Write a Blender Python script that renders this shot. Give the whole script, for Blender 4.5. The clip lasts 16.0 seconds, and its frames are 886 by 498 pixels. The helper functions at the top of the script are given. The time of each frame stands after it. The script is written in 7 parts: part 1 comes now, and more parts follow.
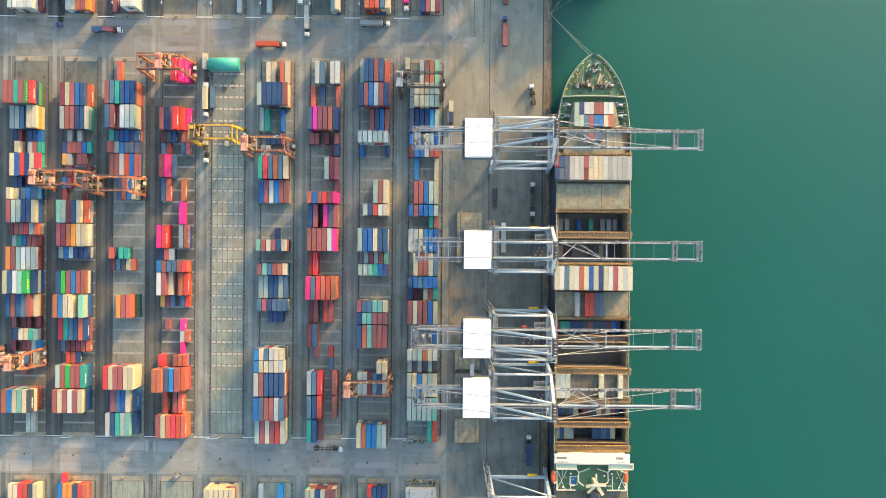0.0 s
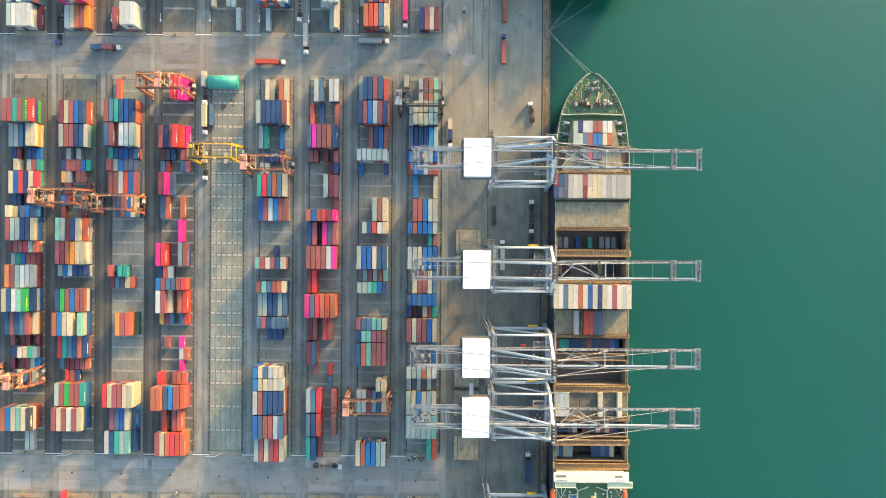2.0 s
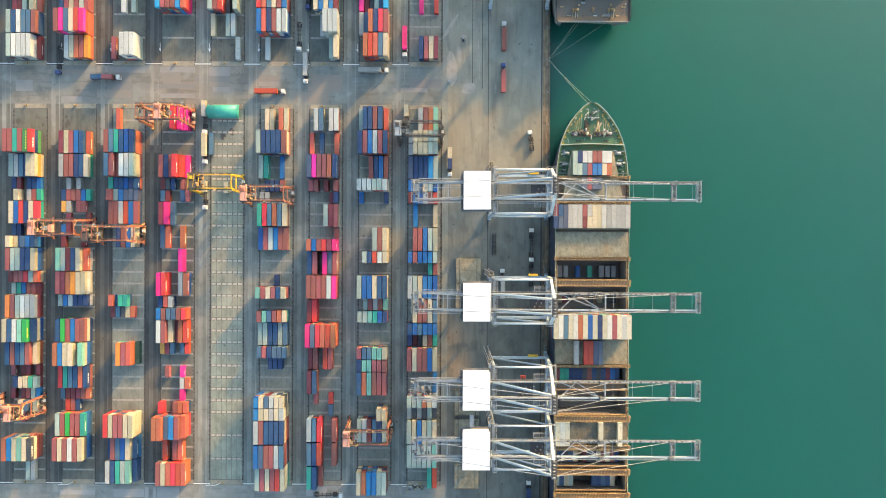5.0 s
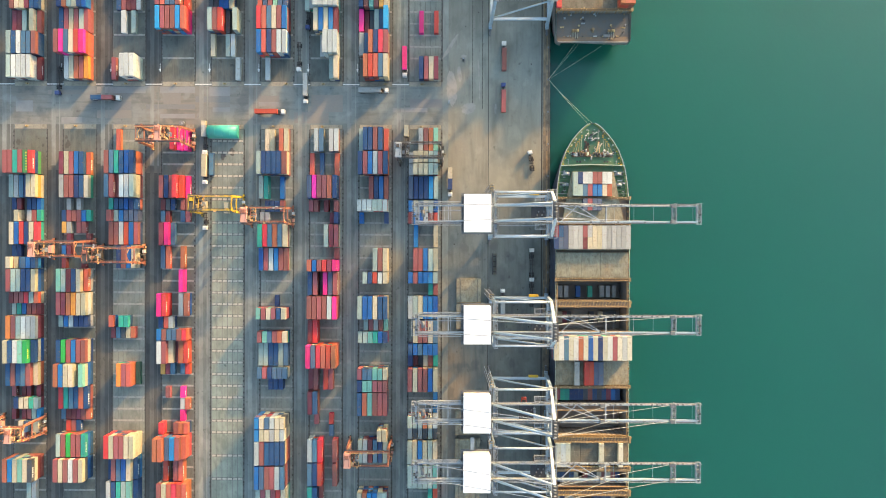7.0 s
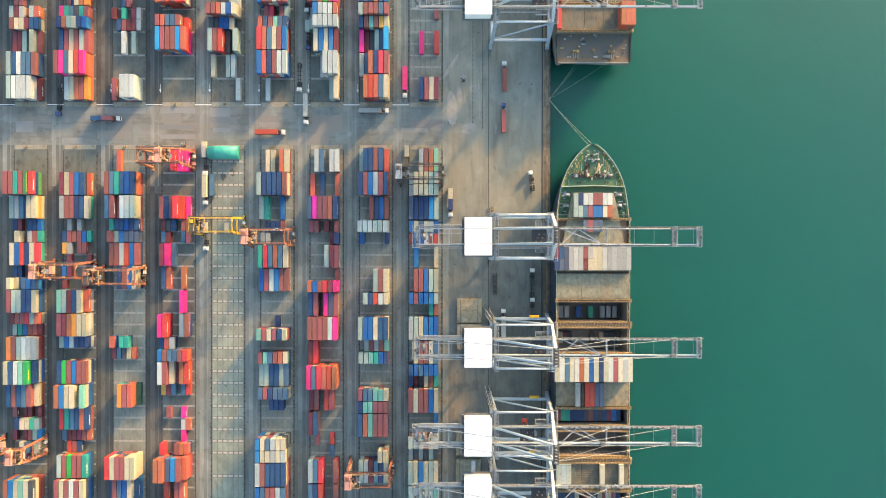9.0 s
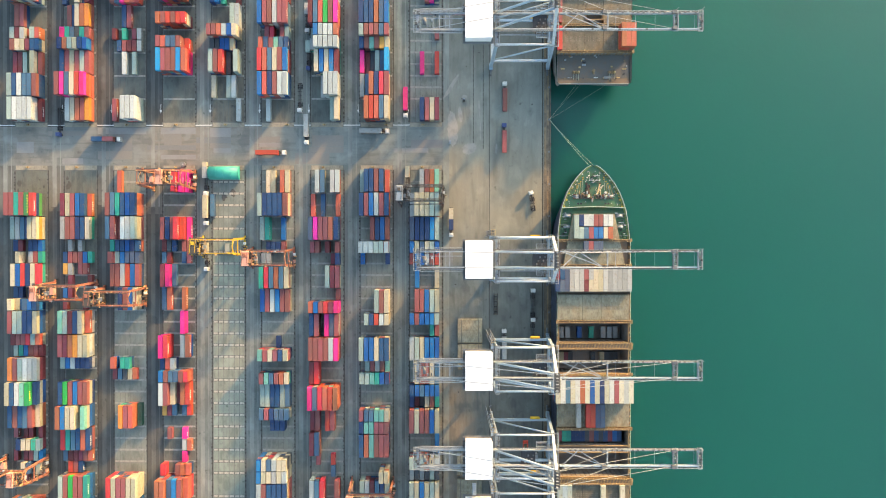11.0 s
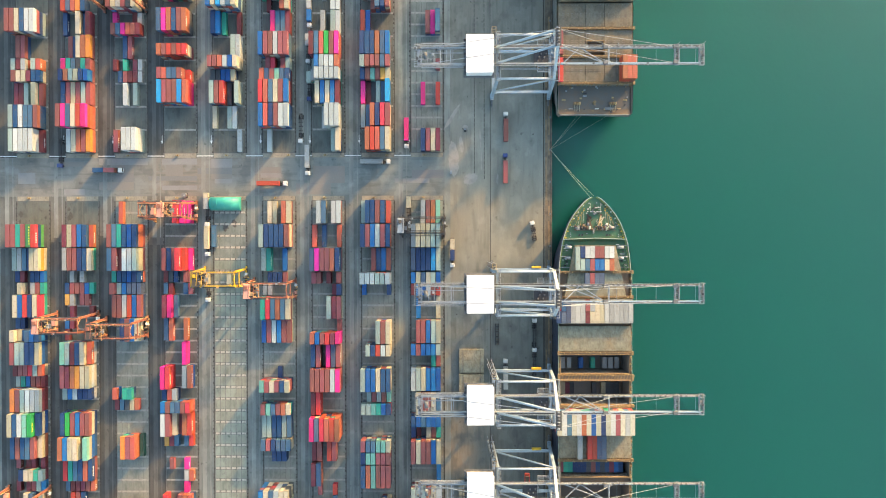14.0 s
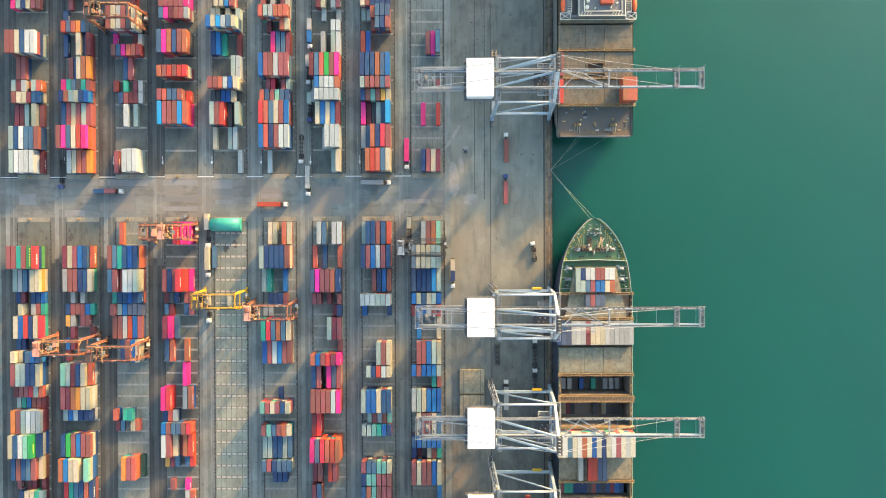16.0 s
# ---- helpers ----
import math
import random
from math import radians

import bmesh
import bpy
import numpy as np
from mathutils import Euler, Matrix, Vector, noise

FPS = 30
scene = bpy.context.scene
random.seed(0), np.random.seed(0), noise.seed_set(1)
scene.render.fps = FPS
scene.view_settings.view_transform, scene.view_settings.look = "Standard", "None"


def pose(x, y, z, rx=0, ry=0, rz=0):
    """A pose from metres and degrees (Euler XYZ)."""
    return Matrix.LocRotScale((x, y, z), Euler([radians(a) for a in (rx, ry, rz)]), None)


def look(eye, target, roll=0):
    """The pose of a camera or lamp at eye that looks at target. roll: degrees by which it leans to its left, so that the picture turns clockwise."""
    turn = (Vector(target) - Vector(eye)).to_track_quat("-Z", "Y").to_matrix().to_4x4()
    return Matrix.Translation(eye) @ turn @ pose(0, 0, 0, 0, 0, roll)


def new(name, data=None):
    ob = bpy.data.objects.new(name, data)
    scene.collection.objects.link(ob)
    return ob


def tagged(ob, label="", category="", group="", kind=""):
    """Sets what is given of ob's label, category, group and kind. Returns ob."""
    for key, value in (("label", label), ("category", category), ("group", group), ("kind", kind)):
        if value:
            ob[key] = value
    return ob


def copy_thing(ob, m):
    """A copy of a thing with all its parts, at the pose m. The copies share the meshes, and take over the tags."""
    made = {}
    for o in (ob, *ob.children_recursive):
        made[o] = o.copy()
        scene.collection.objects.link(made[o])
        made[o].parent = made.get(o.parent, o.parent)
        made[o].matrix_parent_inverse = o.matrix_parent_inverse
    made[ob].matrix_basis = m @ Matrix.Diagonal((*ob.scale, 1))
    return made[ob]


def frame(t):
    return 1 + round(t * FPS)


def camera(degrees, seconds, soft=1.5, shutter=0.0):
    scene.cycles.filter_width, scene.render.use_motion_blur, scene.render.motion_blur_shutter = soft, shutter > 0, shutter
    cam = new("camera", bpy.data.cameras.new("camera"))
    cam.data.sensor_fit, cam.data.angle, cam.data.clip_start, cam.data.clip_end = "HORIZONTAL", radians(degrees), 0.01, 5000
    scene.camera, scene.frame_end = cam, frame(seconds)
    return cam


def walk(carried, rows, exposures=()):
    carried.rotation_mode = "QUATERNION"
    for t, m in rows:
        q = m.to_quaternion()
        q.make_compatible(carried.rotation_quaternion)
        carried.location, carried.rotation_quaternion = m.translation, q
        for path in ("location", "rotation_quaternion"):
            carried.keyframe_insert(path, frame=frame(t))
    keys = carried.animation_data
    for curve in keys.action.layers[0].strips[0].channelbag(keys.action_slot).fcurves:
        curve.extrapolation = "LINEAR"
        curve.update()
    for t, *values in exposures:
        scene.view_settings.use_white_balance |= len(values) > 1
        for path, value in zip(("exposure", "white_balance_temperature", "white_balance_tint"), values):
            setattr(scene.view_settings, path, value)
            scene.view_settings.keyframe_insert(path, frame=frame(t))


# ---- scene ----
cam = camera(70.0, 16.0, soft=1.0)
ROWS = [
    (0.0, 0.624, 0.000, 346.722, -0.1863, 0.2517, 0.4490),
    (0.5, 0.600, 2.078, 346.778, -0.1510, 0.2180, 0.4493),
    (1.0, 0.589, 4.295, 346.831, -0.1285, 0.1952, 0.4418),
    (1.5, 0.586, 6.629, 346.880, -0.1157, 0.1806, 0.4280),
    (2.0, 0.585, 9.060, 346.925, -0.1100, 0.1720, 0.4094),
    (2.5, 0.583, 11.570, 346.966, -0.1094, 0.1676, 0.3873),
    (3.0, 0.575, 14.144, 347.002, -0.1123, 0.1659, 0.3628),
    (3.5, 0.560, 16.770, 347.033, -0.1171, 0.1657, 0.3368),
    (4.0, 0.535, 19.436, 347.059, -0.1230, 0.1662, 0.3099),
    (6.5, 0.270, 33.135, 347.125, -0.1526, 0.1627, 0.1796),
    (7.0, 0.194, 35.919, 347.127, -0.1582, 0.1605, 0.1559),
    (7.5, 0.113, 38.714, 347.127, -0.1643, 0.1583, 0.1332),
    (8.0, 0.031, 41.518, 347.125, -0.1712, 0.1564, 0.1113),
    (8.5, -0.052, 44.332, 347.122, -0.1795, 0.1552, 0.0901),
    (9.0, -0.133, 47.156, 347.119, -0.1893, 0.1552, 0.0695),
    (11.5, -0.459, 61.448, 347.122, -0.2720, 0.1822, -0.0304),
    (12.0, -0.502, 64.337, 347.132, -0.2947, 0.1936, -0.0506),
    (12.5, -0.539, 67.232, 347.147, -0.3185, 0.2065, -0.0708),
    (13.0, -0.569, 70.130, 347.167, -0.3422, 0.2203, -0.0910),
    (13.5, -0.596, 73.024, 347.193, -0.3646, 0.2340, -0.1109),
    (14.0, -0.623, 75.909, 347.227, -0.3838, 0.2465, -0.1302),
    (14.5, -0.654, 78.775, 347.268, -0.3978, 0.2562, -0.1485),
    (15.0, -0.693, 81.613, 347.316, -0.4040, 0.2614, -0.1652),
    (15.5, -0.748, 84.410, 347.374, -0.3993, 0.2598, -0.1796),
    (16.0, -0.825, 87.151, 347.440, -0.3803, 0.2488, -0.1907),
]

walk(cam, [(t, pose(x, y, z, rx, ry, rz)) for t, x, y, z, rx, ry, rz in ROWS], exposures=((0.0, 2.06, 6640, 1.5),))

# ---- world, sun, exposure ----
SUN_AZ, SUN_EL = 51.0, 14.5          # degrees from +x towards +y, and above the horizon
world = bpy.data.worlds.new("world")
scene.world = world
world.use_nodes = True
wn = world.node_tree
sky = wn.nodes.new("ShaderNodeTexSky")
sky.sky_type, sky.sun_disc = "NISHITA", False
sky.sun_elevation, sky.sun_rotation = radians(SUN_EL), radians(90 - SUN_AZ)
sky.air_density, sky.dust_density, sky.ozone_density = 1.0, 2.5, 1.0
wn.links.new(sky.outputs[0], wn.nodes["Background"].inputs[0])
wn.nodes["Background"].inputs[1].default_value = 0.15
sun = new("sun", bpy.data.lights.new("sun", "SUN"))
sun.data.energy, sun.data.angle, sun.data.color = 2.25, radians(2.6), (1.0, 0.53, 0.175)
sun.matrix_world = look((0, 0, 0), (-math.cos(radians(SUN_AZ)) * math.cos(radians(SUN_EL)),
                                    -math.sin(radians(SUN_AZ)) * math.cos(radians(SUN_EL)), -math.sin(radians(SUN_EL))))


# ---- materials ----
def shader(name):
    m = bpy.data.materials.new(name)
    m.use_nodes = True
    return m, m.node_tree, m.node_tree.nodes["Principled BSDF"]


def noise_tex(nt, scale, detail=4.0, stretch=(1, 1, 1), generated=None):
    co = nt.nodes.new("ShaderNodeTexCoord")
    mp = nt.nodes.new("ShaderNodeMapping")
    mp.inputs["Scale"].default_value = stretch
    tx = nt.nodes.new("ShaderNodeTexNoise")
    tx.inputs["Scale"].default_value, tx.inputs["Detail"].default_value = scale, detail
    nt.links.new(co.outputs["Object"], mp.inputs[0])
    nt.links.new(mp.outputs[0], tx.inputs["Vector"])
    return tx.outputs["Fac"]


def ramp(nt, fac, lo, hi, a, b):
    r = nt.nodes.new("ShaderNodeMapRange")
    r.inputs["From Min"].default_value, r.inputs["From Max"].default_value = lo, hi
    r.inputs["To Min"].default_value, r.inputs["To Max"].default_value = a, b
    nt.links.new(fac, r.inputs["Value"])
    return r.outputs["Result"]


def mixed(nt, fac, a, b, mode="MIX"):
    m = nt.nodes.new("ShaderNodeMix")
    m.data_type, m.blend_type = "RGBA", mode
    for sock, v in ((m.inputs[0], fac), (m.inputs[6], a), (m.inputs[7], b)):
        if hasattr(v, "is_output"):
            nt.links.new(v, sock)
        elif isinstance(v, (int, float)):
            sock.default_value = v
        else:
            sock.default_value = (*v, 1)
    return m.outputs[2]


def bumped(nt, bsdf, height, strength, dist):
    b = nt.nodes.new("ShaderNodeBump")
    b.inputs["Strength"].default_value, b.inputs["Distance"].default_value = strength, dist
    nt.links.new(height, b.inputs["Height"])
    nt.links.new(b.outputs[0], bsdf.inputs["Normal"])


def worn(name, colour, dirt=(0.16, 0.13, 0.10), amount=0.35, scale=0.5, rough=0.6, metal=0.0, vary=0.0, fine=6.0, stretch=(1, 1, 1)):
    """A painted or bare surface with broad stains, fine grain and, with vary, a shade of its own for each object."""
    m, nt, b = shader(name)
    broad, grain = noise_tex(nt, scale, 5, stretch), noise_tex(nt, fine, 3)
    c = mixed(nt, ramp(nt, broad, 0.48, 0.75, 0.0, amount), colour, dirt)
    c = mixed(nt, ramp(nt, grain, 0.3, 0.7, 0.0, 0.22), c, tuple(0.6 * v for v in colour))
    if vary:
        oi = nt.nodes.new("ShaderNodeObjectInfo")
        h = nt.nodes.new("ShaderNodeHueSaturation")
        nt.links.new(ramp(nt, oi.outputs["Random"], 0, 1, 1 - vary, 1 + vary), h.inputs["Value"])
        nt.links.new(ramp(nt, oi.outputs["Random"], 0, 1, 0.5 + 0.06 * vary, 0.5 - 0.06 * vary), h.inputs["Hue"])
        nt.links.new(c, h.inputs["Color"])
        c = h.outputs[0]
    nt.links.new(c, b.inputs["Base Color"])
    nt.links.new(ramp(nt, broad, 0.3, 0.7, rough - 0.1, min(1.0, rough + 0.15)), b.inputs["Roughness"])
    b.inputs["Metallic"].default_value = metal
    bumped(nt, b, grain, 0.15, 0.02)
    return m


def paving_colour(nt, colour, dark, tan, streak=(1, 0.12, 1), size=1.0, patchy=0.7):
    """Broad blotches, tan dust, tyre streaks, dark spots, ragged stains, hairline cracks and fine speckle."""
    colour, dark = (tuple(v * k for v, k in zip(q, (0.95, 1.01, 0.975))) for q in (colour, dark))
    blotch, dust = noise_tex(nt, 0.035 / size, 6), noise_tex(nt, 0.016 / size, 5, (1.3, 0.8, 1))
    tyre, spot = noise_tex(nt, 0.5 / size, 5, streak), noise_tex(nt, 0.33 / size, 6)
    speck = noise_tex(nt, 2.2, 4)
    c = mixed(nt, ramp(nt, blotch, 0.42, 0.68, 0, patchy), colour, dark)
    c = mixed(nt, ramp(nt, dust, 0.47, 0.66, 0, 0.55), c, tan)
    c = mixed(nt, ramp(nt, tyre, 0.52, 0.72, 0, 0.55), c, tuple(0.62 * v for v in dark))
    c = mixed(nt, ramp(nt, tyre, 0.45, 0.25, 0, 0.35), c, tuple(1.35 * v for v in colour))
    c = mixed(nt, ramp(nt, spot, 0.64, 0.74, 0, 0.7), c, tuple(0.4 * v for v in dark))
    c = mixed(nt, ramp(nt, speck, 0.35, 0.7, 0, 0.35), c, tuple(0.6 * v for v in colour))
    stain = noise_tex(nt, 0.11 / size, 12, (1.2, 0.8, 1))
    c = mixed(nt, ramp(nt, stain, 0.54, 0.62, 0, 0.45), c, tuple(0.72 * v for v in dark))
    c = mixed(nt, ramp(nt, stain, 0.44, 0.36, 0, 0.4), c, tuple(1.3 * v for v in colour))
    co, vor = nt.nodes.new("ShaderNodeTexCoord"), nt.nodes.new("ShaderNodeTexVoronoi")
    vor.feature = "DISTANCE_TO_EDGE"
    vor.inputs["Scale"].default_value = 0.16
    nt.links.new(co.outputs["Object"], vor.inputs["Vector"])
    c = mixed(nt, ramp(nt, vor.outputs["Distance"], 0.0, 0.012, 0.12, 0), c, tuple(0.5 * v for v in dark))
    return c, spot


def paving(name, colour, dark, tan, streak=(1, 0.12, 1), size=1.0, patchy=0.7):
    m, nt, b = shader(name)
    c, spot = paving_colour(nt, colour, dark, tan, streak, size, patchy)
    nt.links.new(c, b.inputs["Base Color"])
    b.inputs["Roughness"].default_value = 0.9
    bumped(nt, b, spot, 0.2, 0.03)
    return m


def quay_paving(name, colour, dark, tan):
    """Grey quay paving with the sunlit tan stretch between the berths painted in, ragged-edged."""
    m, nt, b = shader(name)
    grey_base, spot = paving_colour(nt, colour, dark, tan, (1, 0.1, 1), 1.0)
    sunlit_tan, _ = paving_colour(nt, (0.25, 0.228, 0.19), (0.19, 0.174, 0.15), (0.295, 0.232, 0.165), (1, 0.1, 1), 1.6)
    north, _ = paving_colour(nt, (0.246, 0.244, 0.22), (0.182, 0.181, 0.165), (0.28, 0.24, 0.188), (1, 0.1, 1), 1.2)
    co, sep = nt.nodes.new("ShaderNodeTexCoord"), nt.nodes.new("ShaderNodeSeparateXYZ")
    nt.links.new(co.outputs["Object"], sep.inputs[0])
    warp = nt.nodes.new("ShaderNodeMath")
    warp.operation = "MULTIPLY_ADD"
    nt.links.new(noise_tex(nt, 0.03, 6), warp.inputs[0])
    warp.inputs[1].default_value = 60.0
    nt.links.new(sep.outputs["Y"], warp.inputs[2])
    # sun and crane shade put into the colour, by warped distance along the quay
    c = mixed(nt, ramp(nt, warp.outputs[0], 80.0, 102.0, 0, 1), grey_base, sunlit_tan)
    c = mixed(nt, ramp(nt, warp.outputs[0], 128.0, 152.0, 0, 1), c, north)
    far, _ = paving_colour(nt, (0.178, 0.174, 0.157), (0.122, 0.12, 0.11), (0.225, 0.188, 0.142), (1, 0.1, 1), 1.0)
    c = mixed(nt, ramp(nt, warp.outputs[0], 172.0, 205.0, 0, 1), c, far)
    nt.links.new(c, b.inputs["Base Color"])
    b.inputs["Roughness"].default_value = 0.9
    bumped(nt, b, spot, 0.2, 0.03)
    return m


def container_paint(name, colour):
    """Sun-bleached paint with rust bloom, grime along the ribs and a shade of its own for each box."""
    m, nt, b = shader(name)
    oi = nt.nodes.new("ShaderNodeObjectInfo")
    co = nt.nodes.new("ShaderNodeTexCoord")
    shift = nt.nodes.new("ShaderNodeVectorMath")
    shift.operation = "MULTIPLY_ADD"
    shift.inputs[1].default_value = (1, 1, 1)
    mul = nt.nodes.new("ShaderNodeVectorMath")
    mul.operation = "SCALE"
    mul.inputs[0].default_value = (37.0, 91.0, 53.0)
    nt.links.new(oi.outputs["Random"], mul.inputs["Scale"])
    nt.links.new(co.outputs["Object"], shift.inputs[0])
    nt.links.new(mul.outputs[0], shift.inputs[2])
    facs = []
    for scale, stretch, detail in ((0.22, (1, 1, 1), 4), (0.8, (1, 1, 1), 6), (1.6, (1.0, 0.25, 1), 4), (5.0, (1, 1, 1), 3)):
        mp = nt.nodes.new("ShaderNodeMapping")
        mp.inputs["Scale"].default_value = stretch
        tx = nt.nodes.new("ShaderNodeTexNoise")
        tx.inputs["Scale"].default_value, tx.inputs["Detail"].default_value = scale, detail
        nt.links.new(shift.outputs[0], mp.inputs[0])
        nt.links.new(mp.outputs[0], tx.inputs["Vector"])
        facs.append(tx.outputs["Fac"])
    pale = tuple(min(0.8, 0.78 * v + 0.045) for v in colour)
    c = mixed(nt, ramp(nt, facs[0], 0.42, 0.72, 0, 0.5), colour, pale)
    c = mixed(nt, ramp(nt, facs[1], 0.58, 0.74, 0, 0.55), c, (0.20, 0.12, 0.075))
    c = mixed(nt, ramp(nt, facs[2], 0.55, 0.75, 0, 0.45), c, tuple(0.45 * v + 0.02 for v in colour))
    c = mixed(nt, ramp(nt, facs[3], 0.35, 0.7, 0, 0.2), c, tuple(0.55 * v for v in colour))
    h = nt.nodes.new("ShaderNodeHueSaturation")
    nt.links.new(ramp(nt, oi.outputs["Random"], 0, 1, 0.8, 1.18), h.inputs["Value"])
    nt.links.new(ramp(nt, oi.outputs["Random"], 0, 1, 0.515, 0.485), h.inputs["Hue"])
    nt.links.new(c, h.inputs["Color"])
    nt.links.new(h.outputs[0], b.inputs["Base Color"])
    nt.links.new(ramp(nt, facs[1], 0.3, 0.7, 0.45, 0.75), b.inputs["Roughness"])
    bumped(nt, b, facs[3], 0.12, 0.02)
    return m


PAINT = {  # container paints: letter, plain name, colour
    "r": ("brick-red", (0.235, 0.066, 0.06)), "R": ("bright red", (0.458, 0.0308, 0.0264)), "m": ("dark maroon", (0.141, 0.022, 0.0308)),
    "o": ("orange-red", (0.38, 0.098, 0.05)), "O": ("bright orange", (0.62, 0.21, 0.035)), "p": ("magenta pink", (0.634, 0.0176, 0.211)),
    "b": ("navy blue", (0.009, 0.044, 0.128)), "B": ("bright blue", (0.005, 0.105, 0.31)), "a": ("azure blue", (0.015, 0.24, 0.50)), "c": ("slate blue", (0.048, 0.108, 0.18)),
    "w": ("cream", (0.435, 0.385, 0.265)), "W": ("clean white", (0.45, 0.475, 0.455)), "h": ("cool grey-white", (0.352, 0.39, 0.38)), "i": ("ivory", (0.46, 0.45, 0.345)), "e": ("dark green", (0.014, 0.062, 0.043)), "D": ("leaf green", (0.045, 0.18, 0.055)), "M": ("pale mint green", (0.15, 0.36, 0.285)), "g": ("light grey", (0.317, 0.326, 0.312)), "k": ("charcoal grey", (0.044, 0.0528, 0.0616)),
    "G": ("vivid green", (0.0264, 0.334, 0.0528)), "t": ("teal green", (0.0264, 0.29, 0.211)), "l": ("pale grey-green", (0.264, 0.334, 0.299)),
    "s": ("dull grey-blue", (0.058, 0.078, 0.13)), "y": ("ochre yellow", (0.44, 0.264, 0.044)),
}
CPAINT = {k: container_paint("container_" + v[0].replace(" ", "_").replace("-", "_"), v[1]) for k, v in PAINT.items()}
# dark western and northern pads; the stacks' shade is part of the colour
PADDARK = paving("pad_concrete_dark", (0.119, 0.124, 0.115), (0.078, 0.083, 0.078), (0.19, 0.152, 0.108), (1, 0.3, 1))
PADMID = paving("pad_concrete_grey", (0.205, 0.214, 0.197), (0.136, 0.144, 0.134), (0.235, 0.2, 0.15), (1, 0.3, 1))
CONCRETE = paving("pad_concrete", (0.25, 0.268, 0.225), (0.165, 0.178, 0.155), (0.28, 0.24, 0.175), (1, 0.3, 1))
ASPHALT = paving("yard_asphalt", (0.182, 0.19, 0.183), (0.12, 0.126, 0.124), (0.205, 0.188, 0.16))
ROADC = paving("road_concrete", (0.195, 0.19, 0.184), (0.135, 0.133, 0.132), (0.232, 0.18, 0.132), (0.12, 1, 1))
ROADGREY = paving("road_concrete_grey", (0.2, 0.207, 0.2), (0.138, 0.143, 0.14), (0.205, 0.185, 0.155), (0.12, 1, 1))
ROADPALE = paving("road_concrete_pale", (0.252, 0.244, 0.234), (0.186, 0.181, 0.175), (0.27, 0.235, 0.195), (0.12, 1, 1))
LANEMID = paving("lane_asphalt_worn", (0.135, 0.128, 0.121), (0.092, 0.089, 0.086), (0.2, 0.158, 0.116))
# dark western lanes and strips; shade between the stacks is in the colour
LANEDARK = paving("lane_asphalt_dark", (0.071, 0.071, 0.073), (0.047, 0.048, 0.051), (0.15, 0.118, 0.088))
STRIPDARK = paving("runway_concrete_dark", (0.108, 0.108, 0.106), (0.073, 0.074, 0.074), (0.17, 0.135, 0.102), (1, 0.08, 1))
STRIP = paving("runway_concrete", (0.24, 0.247, 0.235), (0.165, 0.17, 0.164), (0.24, 0.225, 0.19), (1, 0.08, 1))
ROADSTRIP = paving("road_strip_concrete", (0.235, 0.232, 0.222), (0.165, 0.163, 0.16), (0.235, 0.2, 0.16), (1, 0.08, 1))
SLAB = paving("end_slab", (0.3, 0.255, 0.204), (0.21, 0.18, 0.144), (0.33, 0.257, 0.178), (1, 1, 1), 0.4)
APRON = quay_paving("quay_apron", (0.15, 0.154, 0.148), (0.1, 0.104, 0.104), (0.185, 0.165, 0.135))
APRONLAND = quay_paving("quay_apron_landside", (0.176, 0.178, 0.168), (0.117, 0.12, 0.116), (0.285, 0.205, 0.128))
JOINT = worn("pad_joint", (0.15, 0.155, 0.14), (0.2, 0.19, 0.17), 0.5, 0.4, 0.9)
SCUFF = worn("scuffed_paving", (0.30, 0.285, 0.255), (0.2, 0.195, 0.18), 0.9, 0.3, 0.9, fine=1.2)
DARKPATCH = worn("oil_stain", (0.07, 0.066, 0.06), (0.12, 0.112, 0.098), 0.9, 0.8, 0.8, fine=2.0)
RUNGGAP = worn("slot_beam_gap", (0.12, 0.12, 0.11), rough=0.9)
RUNG = worn("slot_beam", (0.40, 0.37, 0.31), (0.19, 0.175, 0.145), 0.9, 0.7, 0.9, fine=3.0)
RUNGDIM = worn("slot_beam_dim", (0.28, 0.275, 0.25), (0.15, 0.145, 0.13), 0.9, 0.7, 0.9, fine=3.0)
DARKLINE = worn("drain_dark", (0.05, 0.048, 0.045), (0.12, 0.10, 0.08), 0.5, 0.8, 0.9)
RUSTY = paving("quay_edge_beam", (0.155, 0.125, 0.098), (0.085, 0.07, 0.058), (0.23, 0.165, 0.11), (1, 0.05, 1), 0.3)
PLANK = paving("quay_edge_timber", (0.25, 0.175, 0.11), (0.14, 0.095, 0.062), (0.32, 0.235, 0.15), (1, 0.1, 1), 0.3)
RUBBER = worn("fender_rubber", (0.02, 0.02, 0.022), rough=0.8)
WHITEPAINT = worn("road_paint_white", (0.72, 0.72, 0.68), (0.3, 0.3, 0.29), 0.5, 1.5, 0.8)
MARKYELLOW = worn("marking_yellow", (0.7, 0.6, 0.05), rough=0.6)
CRANEBLUE = worn("crane_blue_steel", (0.295, 0.38, 0.46), (0.25, 0.265, 0.28), 0.35, 0.4, 0.5)
CRANEGREY = worn("crane_grey_steel", (0.31, 0.34, 0.36), (0.12, 0.11, 0.105), 0.6, 0.5, 0.55)
CRANEWHITE = worn("crane_pale_steel", (0.52, 0.58, 0.62), (0.3, 0.3, 0.3), 0.4, 0.5, 0.5)
CRANEDARK = worn("crane_dark_steel", (0.12, 0.13, 0.14), (0.2, 0.17, 0.14), 0.5, 0.6, 0.6)
HOUSEWHITE = worn("machinery_house_white", (0.82, 0.83, 0.83), (0.7, 0.7, 0.68), 0.25, 0.3, 0.5)
